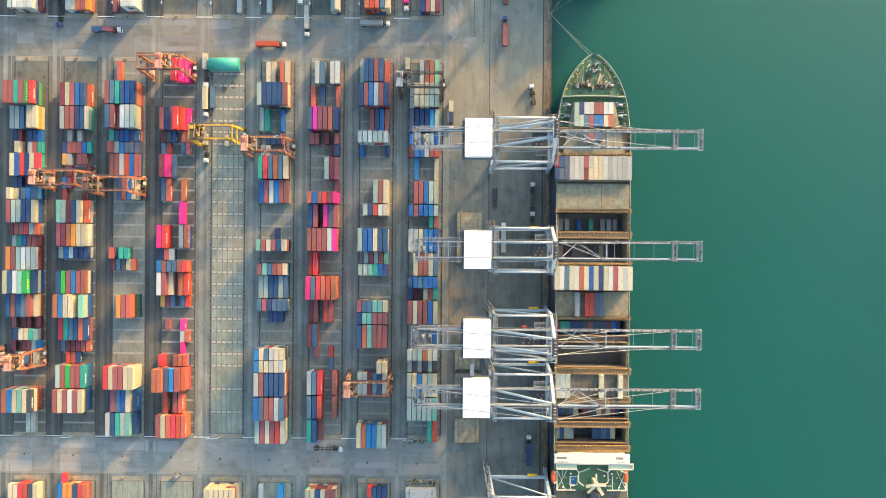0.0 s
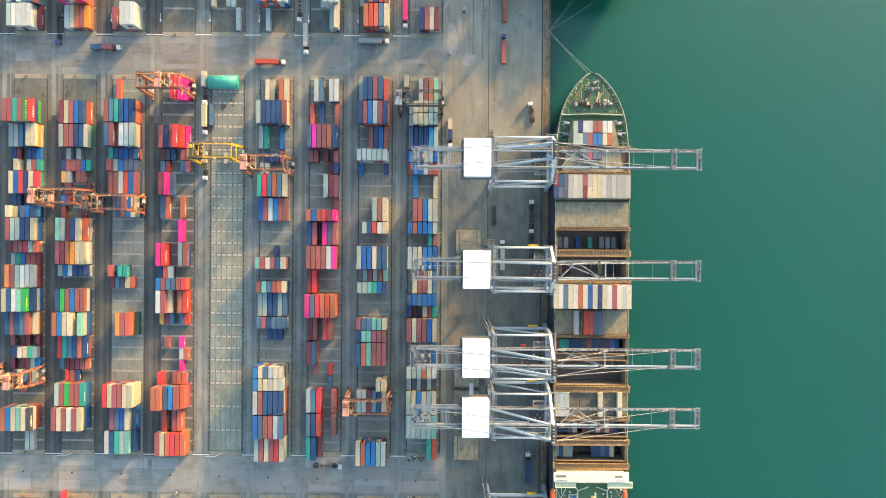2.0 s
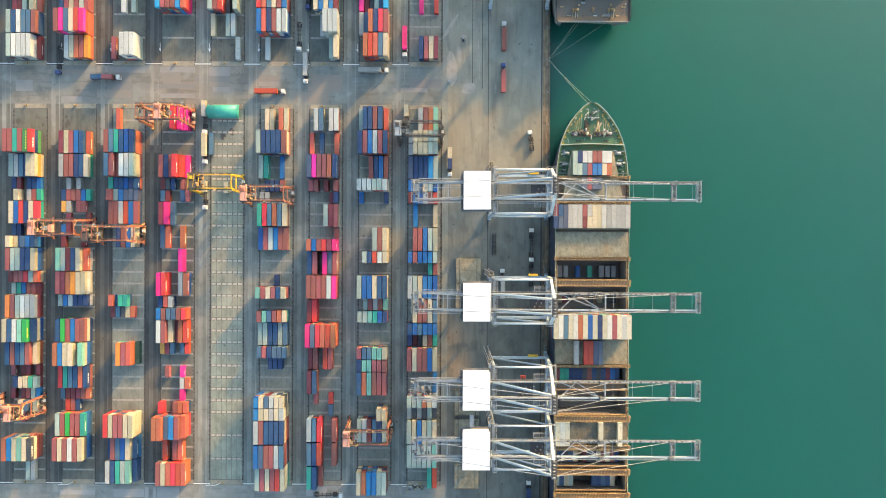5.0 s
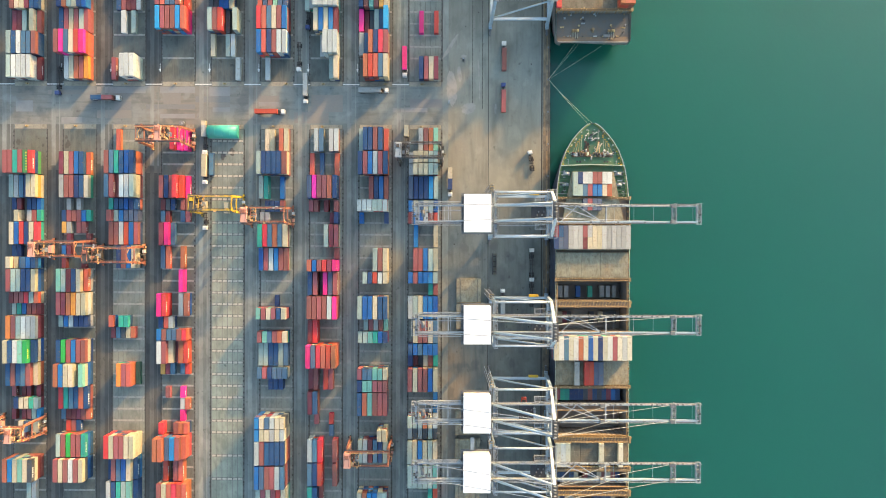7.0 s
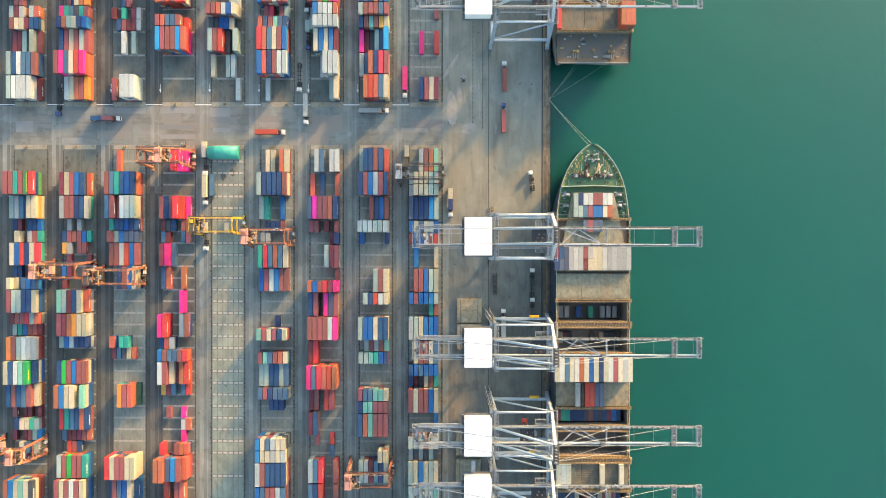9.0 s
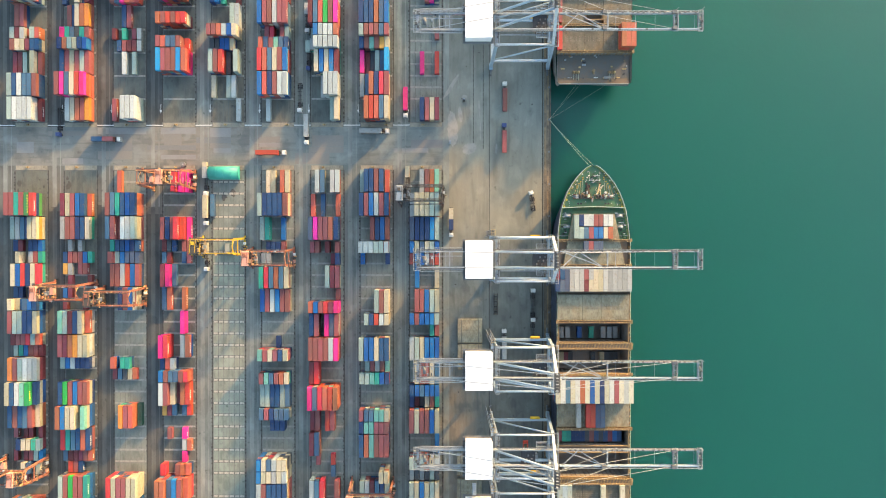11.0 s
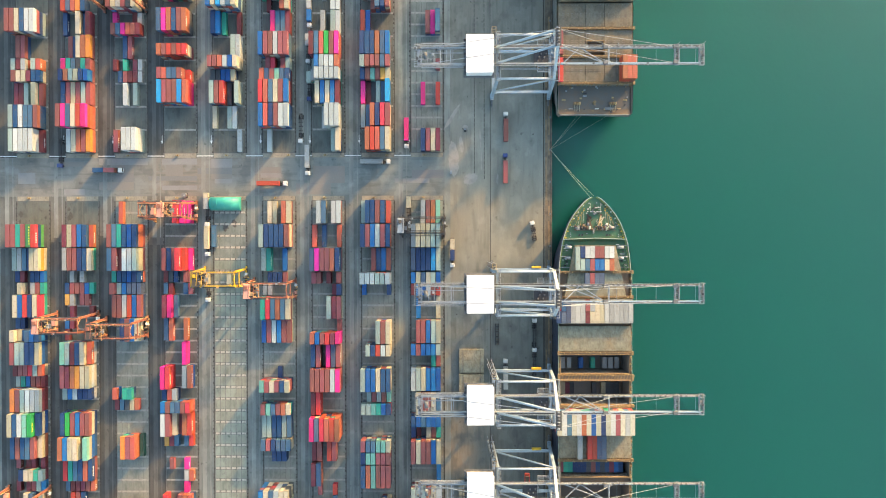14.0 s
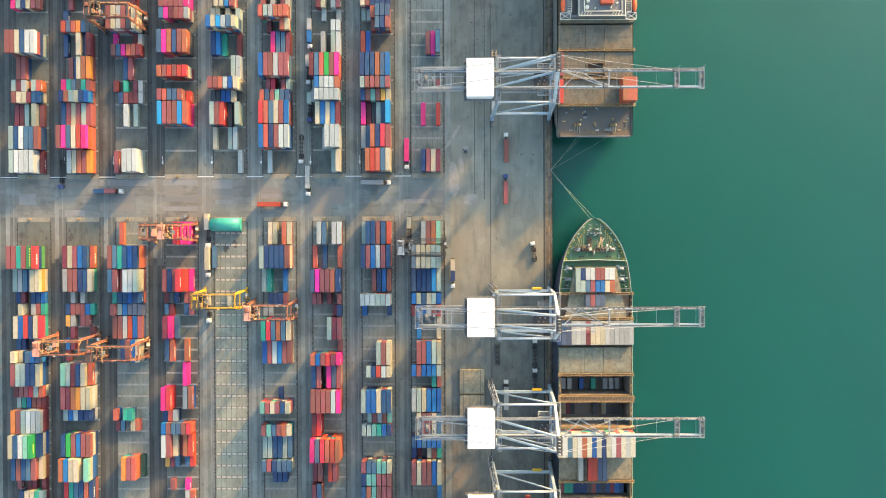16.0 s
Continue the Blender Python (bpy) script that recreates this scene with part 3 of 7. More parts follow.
UPPER = ["""0 40 lWWWWm 333331;2 40 lbWccr 3 bb;4 40 mml.wr 111021;6 20 rwwmbb 2 w;7 20 lmg.lo 2;8 40 .rr... 2;10 40 rrwbWW 4 rbl;14 40 plbwrr 2;16 40 rbwwrm 3""",
"""0 40 .WworO 2 o;2 40 rpcwRp 4 Roo;4 40 brwrlr 2 r;6 20 bolwbB 3 Br;7 20 ptcktr 2;8 40 .rbwoO 011222;10 40 b..wbm 100212;12 20 RsoOb. 2;13 20 b..... 1
14 20 .r.... 1;15 40 mwrr.b 2""",
"""0 40 r..WWW 100444 WWl;4 40 ..W.l. 1;6 20 .brmmg 1;7 20 m.t.mg 1;8 40 ..br.. 1;10 20 rcporm 2;11 20 p...mg 1;12 40 rwgrkw 4;14 40 m...m. 2""",
"""4 40 arrrao 4 RRp;6 20 roccrR 444442;8 20 orRrRR 4 wwm;10 40 cpobro 4 okk;13 20 cpmrrg 3;14 20 rrrrrp 3""",
"""0 40 .....h 1;2 40 w..lh. 1;4 40 lrRk.l 333103;6 20 kkBBw. 2;7 20 rrohBw 4 ww;8 40 ....lh 2;10 40 bBt..m 221001;12 20 Bwahcw 5 wcbl;13 20 ww.w.l 2;14 20 .wwBr. 3""",
"""0 40 .h.... 1;2 40 Bobrhh 4 Bbb;4 40 RocwrB 4 rmm;6 20 ocrMcb 3;7 20 .rR.rl 2;8 40 Brrgrr 4 ccc;10 40 ..pccm 2;12 20 .m..ow 010033;13 20 olgooo 4;14 40 r.g.rw 2""",
"""0 40 ....lw 000023;2 40 ..ghhh 001444;4 40 .wBwBm 3;6 20 ghhhhh 244444;7 20 lBhhho 144444;8 40 mcoGrp 4 oor;10 40 ..g.lh 2;12 20 ....hh 2;13 20 ..h..g 1;14 20 .mw.gr 2""",
"""0 40 .oRocw 4;2 40 gcobRr 224444;4 40 pmklca 211224;6 20 brMryw 3;7 20 lrrrcr 4;8 40 bbbocB 4;10 40 RB.... 2;12 20 ..rcbr 002444;13 20 lgoccc 113444;14 20 wrbbbb 3""",
"""0 40 ..brwm 2;4 40 ..p..R 1;7 20 .....r 1;10 40 ...rpc 000223"""]
SOUTH = ["0 40 wwRRkw 2", "0 40 BOObRo 2", "", "", "0 40 wwwwww 4", "0 40 W...a. 1", "0 40 wwbwrr 4 wwr", "0 40 ..Rbbb 2", ""]
rng = random.Random(7)
UNDER = "rrrrbbbmmwwgctoRBk"


def buried_container(kind, size, x, y, z, group):
    """A box beneath others, of which only the long side shows."""
    part(PAINT[kind][0].replace(" ", "_").replace("-", "_") + "_container", container_mesh(kind, size)[0], None, category="container", group=group, at=Matrix.Translation((x, y, z)),
         label=f"{PAINT[kind][0]} {size}-foot steel container beneath others in a stack")


def stack_block(plans, end_y, way, title):
    for i, plan in enumerate(plans):
        low, ends, name = [], set(), f"containers of {title} yard column {i + 1}"
        for line in plan.replace("\n", ";").split(";"):
            if line.strip():                             # where a bay's south end closes the next one's door end
                slot, size, row, tiers, *_ = line.split()
                s, n = float(slot), 2 if size == "40" else 1
                tiers = tiers * 6 if len(tiers) == 1 else tiers
                ends |= {(round(s if way > 0 else s + n), r, q) for r, k in enumerate(row) if k != "." for q in range(int(tiers[r]))}
        for line in plan.replace("\n", ";").split(";"):
            if not line.strip():
                continue
            slot, size, row, tiers, *under = line.split()
            under = under[0] if under else ""
            n = 2 if size == "40" else 1
            step = SLOT if way > 0 or i < 3 else 6.39 if i == 3 else 6.43
            y = end_y + way * step * (float(slot) + n / 2) - (0.4 if way < 0 and i > 4 and float(slot) > 5 else 0)
            tiers = tiers * 6 if len(tiers) == 1 else tiers
            for r, k in enumerate(row):
                if k == "." or tiers[r] in ".0":
                    continue
                x, h = col_x(i) + (-0.2 if i == 8 else 0.0) + STOW * (r + 0.5), int(tiers[r])
                jx, jy = rng.uniform(-0.05, 0.05), rng.uniform(-0.09, 0.09)
                where = "on the yard pad" if h == 1 else "topping a stack of " + ("two", "three", "four", "five")[h - 2]
                container(k, size, x + jx, y + jy, 0.08 + HT * (h - 1), where, name, (round(float(slot) + n if way > 0 else float(slot)), r, h - 1) not in ends)
                east = not row[r + 1:].strip(".")
                beside = int(tiers[r + 1]) if r + 1 < len(row) and row[r + 1] != "." else 0
                for q in range(h - 1):
                    shade = k if rng.random() < (0.7 if k in "wWhpR" else 0.35) else rng.choice(UNDER)
                    if east and h - 2 - q < len(under):
                        shade = under[h - 2 - q]
                    box_at = (shade, size, x + rng.uniform(-0.05, 0.05), y + rng.uniform(-0.09, 0.09), 0.08 + HT * q)
                    if q >= beside:
                        buried_container(*box_at, name)
                    else:
                        low.append(box_at)
        if low:
            lower_tiers("stacked_containers", low, "mixed-colour steel shipping containers in the lower tiers of a stack")


# unseen stacks north of the view, added to shade the northern yard
beyond = []
for i in range(8):
    for slot in range(17, 47, 2):
        if rng.random() < 0.2:
            continue
        for r in range(6):
            for q in range(rng.choice((3, 4, 4, 5))):
                beyond.append((rng.choice(UNDER), "40", col_x(i) + ROW * (r + 0.5), UP_S + SLOT * (slot + 1.2), 0.08 + HT * q))
lower_tiers("stacked_containers", beyond, "unseen mixed-colour containers added north of the yard for shade")
stack_block(LOWER, LOW_N, -1, "middle")
stack_block(UPPER, UP_S, 1, "northern")
stack_block(SOUTH, SOUTH_N, -1, "southern")

# ---- ship-to-shore cranes ----
def quay_crane(at, trolley_x, group="quay cranes"):
    """Origin on the ground, mid-way between the legs along the quay; x is the world's x."""
    c = root("quay_crane", "pale blue-grey steel ship-to-shore gantry crane with a white machinery house", "crane", at, group)
    LX, WX, LY, TOP, APEX = 24.6, 52.0, 10.6, 40.5, 70.0
    FX, AX = 55.4, 48.6                                  # foot of the waterside frame, and its apex
    GY = 3.8                                             # half the distance of the girders
    for x, xt in ((LX, LX), (FX, WX)):
        for sy in (-1, 1):
            part("leg", beams(((x, sy * LY, 3.4), (xt, sy * LY, TOP), 1.5, 1.6)), CRANEBLUE, c)
            bm = beams(((x, sy * LY - 4.6, 1.9), (x, sy * LY + 4.6, 1.9), 0.9, 1.1))
            part("bogie_beam", bm, CRANEDARK, c)
            bm = bmesh.new()
            for k in range(8):
                yy = sy * LY - 4.2 + k * 1.2
                beam(bm, (x - 0.2, yy, 0.45), (x + 0.2, yy, 0.45), 0.8, sides=10)
            part("wheels", bm, CRANEDARK, c)
            part("bogie_cap", boxed(x - 0.9, x + 0.9, sy * LY - 1.6, sy * LY + 1.6, 2.4, 3.6), CRANEBLUE, c)
        part("sill_beam", beams(((x + (xt - x) * 0.26, -LY, 13.0), (x + (xt - x) * 0.26, LY, 13.0), 1.3, 1.6)), CRANEBLUE, c)
        part("portal_beam", beams(((xt, -LY - 0.6, TOP - 1.0), (xt, LY + 0.6, TOP - 1.0), 1.5, 2.0)), CRANEBLUE, c)
    for sy in (-1, 1):
        part("tie_beam", beams(((LX, sy * LY, 13.6), (54.5, sy * LY, 13.6), 1.2, 1.5)), CRANEBLUE, c)
        part("upper_tie", beams(((LX, sy * LY, TOP), (WX, sy * LY, TOP), 1.1), sides=8), CRANEWHITE, c)
        part("diagonal_brace", beams(((LX, sy * LY, 14.5), (WX, sy * LY, TOP - 1.5), 0.9), sides=8), CRANEBLUE, c)
        # girder over the quay and the boom over the ship
        g = part("girder", beams(((-14.0, sy * GY, 41.6), (WX + 2.6, sy * GY, 41.6), 0.6, 2.2)), CRANEGREY, c)
        b = part("boom", beams(((WX + 3.0, sy * GY, 41.6), (121.8, sy * GY, 41.6), 0.62, 2.0)), CRANEGREY if sy > 0 else CRANEBLUE, c)
        bm = bmesh.new()
        box(bm, -14, WX + 2, min(sy * 4.3, sy * 4.9), max(sy * 4.3, sy * 4.9), 42.0, 42.1)
        box(bm, WX + 4, 121.4, min(sy * 4.2, sy * 4.7), max(sy * 4.2, sy * 4.7), 42.0, 42.1)
        wk = part("walkway", bm, GRATING, c)
        bm = rail(bmesh.new(), [(-14, sy * 4.9, 42.1), (WX + 2, sy * 4.9, 42.1)], 1.1, 2.0, 0.13)
        rail(bm, [(WX + 4, sy * 4.7, 42.1), (121.4, sy * 4.7, 42.1)], 1.1, 2.0, 0.1)
        part("handrail", bm, CRANEGREY, wk)
        gear = []
        for k in range(26 if sy > 0 else 5):
            x = WX + 5 + k * (2.5 if sy > 0 else 13.0)
            gear.append((boxed(x, x + 0.9, min(sy * 3.7, sy * 4.3), max(sy * 3.7, sy * 4.3), 42.6, 43.2), CRANEDARK if k % 4 else CRANEGREY))
        heap("lamp_box", gear, c)
        # frame to the apex, and the stays
        part("mast_leg", beams(((WX, sy * LY, TOP), (AX, sy * 3.6, APEX), 1.2, 1.2)), CRANEWHITE, c)
        part("back_leg", beams(((LX - 0.5, sy * GY, 43.0), (AX - 0.4, sy * 3.4, APEX - 1.5), 1.2), sides=10), CRANEBLUE, c)
        part("backstay", beams(((-8.0, sy * GY, 43.0), (AX, sy * 3.3, APEX), 0.32), sides=6), CRANEGREY, c)
        part("forestay", beams(((AX + 0.4, sy * 3.3, APEX), (80.0, sy * GY, 43.0), 0.2), sides=6), CRANEGREY, c)
        part("forestay", beams(((AX + 0.4, sy * 3.3, APEX), (109.0, sy * GY, 43.0), 0.2), sides=6), CRANEGREY, c)
        for x in (WX + 24, 109.5):
            part("stay_bracket", boxed(x - 1.0, x + 1.0, sy * GY - 0.8, sy * GY + 0.8, 42.6, 44.4), CRANEDARK, c)
    bm = boxed(AX - 1.1, AX + 1.3, -4.2, 4.2, APEX - 0.1, APEX)
    rail(bm, [(AX - 1.1, -4.2, APEX), (AX + 1.3, -4.2, APEX), (AX + 1.3, 4.2, APEX), (AX - 1.1, 4.2, APEX), (AX - 1.1, -4.2, APEX)], 1.1, 1.5, 0.1)
    part("apex_platform", bm, GRATING, c)
    part("apex_beam", beams(((AX, -4.2, APEX - 0.6), (AX, 4.2, APEX - 0.6), 0.8, 0.9)), CRANEGREY, c)
    for k in range(6):
        part("sheave", beam(bmesh.new(), (AX + 0.1, -3.7 + k * 1.4, APEX + 0.7), (AX + 0.1, -3.4 + k * 1.4, APEX + 0.7), 1.2, sides=12), CRANEDARK if k % 2 else CRANEGREY, c)
    part("mast_tie", beams(((50.2, -6.9, 56), (50.2, 6.9, 56), 0.6)), CRANEGREY, c)
    part("mast_tie", beams(((51.1, -8.8, 48), (51.1, 8.8, 48), 0.6)), CRANEGREY, c)
    # cross members of the boom and the girders
    for x, w in ((-13.4, 0.9), (-3, 0.5), (2, 0.5), (WX + 26, 0.5), (109.7, 0.25), (111.4, 0.25), (121.5, 0.25), (123.3, 0.25)):
        part("cross_beam", beams(((x, -GY - 0.5, 41.8), (x, GY + 0.5, 41.8), w, 1.4)), CRANEGREY, c)
    for k in range(6):
        part("lattice_bar", beams(((-12 + k * 3.0, -GY, 42.4), (-12 + k * 3.0, GY, 42.4), 0.22)), CRANEGREY, c)
    for a, b in (((WX + 4, -GY), (WX + 12, GY)), ((WX + 12, GY), (WX + 24, -GY)), ((WX + 4, GY), (WX + 24, -GY))):
        part("lattice_bar", beams(((*a, 42.2), (*b, 42.2), 0.4)), CRANEGREY, c)
    for k in range(5):
        part("lattice_bar", beams(((WX + 30 + k * 9.5, -GY, 41.2), (WX + 30 + k * 9.5, GY, 41.2), 0.14)), CRANEGREY, c)
    # boom end and rear platforms: open bar gratings with rails
    def open_deck(name, x0, x1, y0, y1, z, step):
        bm = bmesh.new()
        for k in range(int((y1 - y0) / step) + 1):
            beam(bm, (x0, y0 + k * step, z), (x1, y0 + k * step, z), 0.16, 0.1)
        for k in range(3):
            x = x0 + (x1 - x0) * k / 2
            beam(bm, (x, y0, z), (x, y1, z), 0.2, 0.2)
        rail(bm, [(x0, y0, z), (x1, y0, z), (x1, y1, z), (x0, y1, z), (x0, y0, z)], 1.2, 1.5, 0.13)
        return part(name, bm, CRANEGREY, c)

    rc = random.Random(3)

    def clutter(n, x0, x1, y0, y1, z, name="cabinet"):
        gear = []
        for k in range(n):
            x, y, a, b, h = rc.uniform(x0, x1), rc.uniform(y0, y1), rc.uniform(0.25, 0.6), rc.uniform(0.25, 0.7), rc.uniform(0.4, 1.6)
            gear.append((boxed(x - a, x + a, y - b, y + b, z, z + h, bevel=0.05), (CRANEDARK, CRANEGREY, GRATING, CRANEDARK, GRATING)[k % 5]))
        heap(name, gear, c)

    open_deck("boom_end_platform", 121.4, 123.4, -5.0, 5.0, 42.0, 1.6)
    open_deck("sheave_platform", 109.7, 111.5, -4.8, 4.8, 42.0, 1.6)
    for k in range(5):
        part("sheave", beam(bmesh.new(), (122.3, -3.6 + k * 1.7, 42.6), (122.3, -3.3 + k * 1.7, 42.6), 1.0, sides=12), CRANEDARK if k % 2 else CRANEGREY, c)
        part("sheave", beam(bmesh.new(), (110.6, -3.2 + k * 1.5, 42.6), (110.6, -2.9 + k * 1.5, 42.6), 1.0, sides=12), CRANEDARK if k % 2 else CRANEGREY, c)
    clutter(5, 121.8, 123.0, -4.4, 4.4, 42.0, "limit_box")
    for x, h in ((110.6, 46.5), (122.6, 47.0), (WX + 30, 45.0)):
        part("aerial", beams(((x, 5.0, 42.0), (x, 5.0, h), 0.16)), CRANEGREY, c)
    open_deck("rear_platform", -15.6, -12.4, -5.4, 5.4, 42.3, 0.9)
    for sy in (-1, 1):
        open_deck("rear_walkway", -12.2, 8.0, min(sy * 4.5, sy * 5.7), max(sy * 4.5, sy * 5.7), 42.3, 0.6)
    clutter(9, -15.2, -12.6, -4.6, 4.6, 42.3)
    clutter(7, -11.6, -4.0, -3.2, 3.4, 41.2, "winch_box")
    part("cable_drum", beam(bmesh.new(), (-10.2, -1.6, 42.6), (-10.2, 1.6, 42.6), 1.7, sides=14), CRANEDARK, c)
    part("cable_trough", beams(((-12, 1.6, 41.4), (8, 1.6, 41.4), 0.35, 0.3)), CRANEGREY, c)

    # machinery house
    h = part("machinery_house", boxed(9.5, 22.0, -8.9, 8.9, 39.6, 45.7), HOUSEWHITE, c, "white sheet-metal machinery house")
    bm = boxed(9.3, 22.3, -9.1, 9.1, 45.7, 46.1, bevel=0.08)
    part("roof", bm, HOUSEWHITE, h)
    bm = rail(bmesh.new(), [(8.3, -9.8, 40.2), (8.3, 9.8, 40.2), (23.0, 9.8, 40.2), (23.0, -9.8, 40.2), (8.3, -9.8, 40.2)], 1.2, 2.0, 0.1)
    box(bm, 8.2, 23.2, -9.9, 9.9, 39.4, 39.6)
    for k in range(9):
        box(bm, 8.4, 9.45, -9.2 + k * 2.2, -8.2 + k * 2.2, 39.6, 41.2)
    part("house_gallery", bm, CRANEDARK, h)
    # landside stair tower and lift
    tower = part("stair_tower", beams(*[((LX - 1.6 + dx, LY + 1.2 + dy, 0.5), (LX - 1.6 + dx, LY + 1.2 + dy, 41), 0.2) for dx in (-1.0, 1.0) for dy in (0, 2.6)]), CRANEGREY, c)
    for k in range(9):
        z = 3 + k * 4.3
        part("flight", beams(((LX - 2.1 + (k % 2) * 1, LY + 1.4, z), (LX - 2.1 + (k % 2) * 1, LY + 3.6, z + 3.6), 0.35, 0.15)), GRATING, tower)
        bm = bmesh.new()
        for a, b in (((-1.0, 0), (1.0, 0)), ((-1.0, 2.6), (1.0, 2.6)), ((-1.0, 0), (-1.0, 2.6)), ((1.0, 0), (1.0, 2.6)), ((-1.0, 1.3), (1.0, 1.3))):
            beam(bm, (LX - 1.6 + a[0], LY + 1.2 + a[1], z + 3.6), (LX - 1.6 + b[0], LY + 1.2 + b[1], z + 3.6), 0.15)
        part("landing_frame", bm, MASTCREAM if k > 7 else CRANEDARK, tower)
    open_deck("stair_platform", LX - 0.4, LX + 1.3, -LY - 1.2, LY + 1.2, 40.6, 1.1)
    for k in range(10):
        part("cabinet", boxed(LX - 0.3 + (k % 3) * 0.5, LX + 0.6 + (k % 3) * 0.4, -LY + 1 + k * 2.1, -LY + 1.9 + k * 2.1 - (k % 2) * 0.4, TOP, 41.3 + (k % 3) * 0.3), CRANEDARK if k % 3 else CRANEGREY, c)
    # waterside platform with cabinets
    open_deck("waterside_platform", WX - 2.2, WX + 2.4, -LY - 1.2, LY + 1.2, TOP + 0.3, 1.2)
    open_deck("girder_platform", WX - 8.2, WX - 2.4, 5.2, 7.6, TOP + 0.3, 0.6)
    open_deck("girder_platform", WX - 8.2, WX - 2.4, -7.6, -5.2, TOP + 0.3, 0.6)
    clutter(14, WX - 2.0, WX + 2.2, -LY + 0.5, LY - 0.5, TOP + 0.3)
    for k in range(0, 11, 2):
        part("cabinet", boxed(WX - 1.8 + (k % 3) * 1.2, WX - 1.0 + (k % 3) * 1.2, -LY + k * 1.9, -LY + 1.1 + k * 1.9, TOP + 0.3, TOP + 1.2 + (k % 2) * 0.5), CRANEDARK if k % 2 else CRANEGREY, c)
    # trolley with cab and spreader
    tr = part("trolley", boxed(trolley_x - 3.6, trolley_x + 3.4, -GY + 0.5, GY - 0.5, 40.4, 41.2, bevel=0.1), TRAILERDARK, c)
    for k in range(6):
        part("hoist_gear", beam(bmesh.new(), (trolley_x - 2.0 + k * 0.8, -2.4 + (k % 3) * 1.7, 41.6), (trolley_x - 1.4 + k * 0.8, -2.4 + (k % 3) * 1.7, 41.6), 0.9, sides=10), GRATING if k % 2 else CRANEDARK, tr)
    part("cab", boxed(trolley_x + 2.8, trolley_x + 4.8, -1.4, 1.0, 36.8, 39.4, bevel=0.15), CRANEGREY, tr)
    bm = boxed(trolley_x - 0.9, trolley_x + 0.9, -3.2, 3.2, 30.0, 30.7)
    for sx in (-0.7, 0.7):
        for sy in (-2.6, 2.6):
            beam(bm, (trolley_x + sx, sy, 30.6), (trolley_x + sx * 2, sy, 40.4), 0.06)
    part("spreader", bm, RTGDARK, tr)
    # long cable tray beam under the girder, and a yellow sheave box on the tie beam
    part("cable_tray", beams(((LX + 2, -5.6, 39.4), (WX - 6, -5.6, 39.4), 0.6, 0.4)), CRANEGREY, c)
    part("sheave_box", boxed(WX - 7.5, WX - 2.5, LY + 0.6, LY + 1.8, 13.4, 14.9, bevel=0.1), RTGYELLOW, c, "yellow sheave box")
    return c


STS = quay_crane(Matrix.Translation((0, 52.2, 0)), 45.6)
CRANES = {y: copy_thing(STS, Matrix.Translation((0, y, 0))) for y in (-1.2, -43.6, -72.1, 166.8, -131.5)}
# one crane lowers a red headblock from a trolley drawn back, its neighbour carries a service beam beside the house
for ob in CRANES[-43.6].children:
    if ob.name.startswith("trolley"):
        ob.matrix_basis = Matrix.Translation((-5.6, 0, 0)) @ ob.matrix_basis
        part("headblock", boxed(44.4, 47.0, -0.4, 4.4, 28.6, 29.9, bevel=0.15), CPAINT["R"], ob, "bright red headblock")
part("service_beam", boxed(12.9, 14.8, 9.9, 15.7, 40.2, 41.0, bevel=0.08), CRANEGREY, CRANES[-72.1])


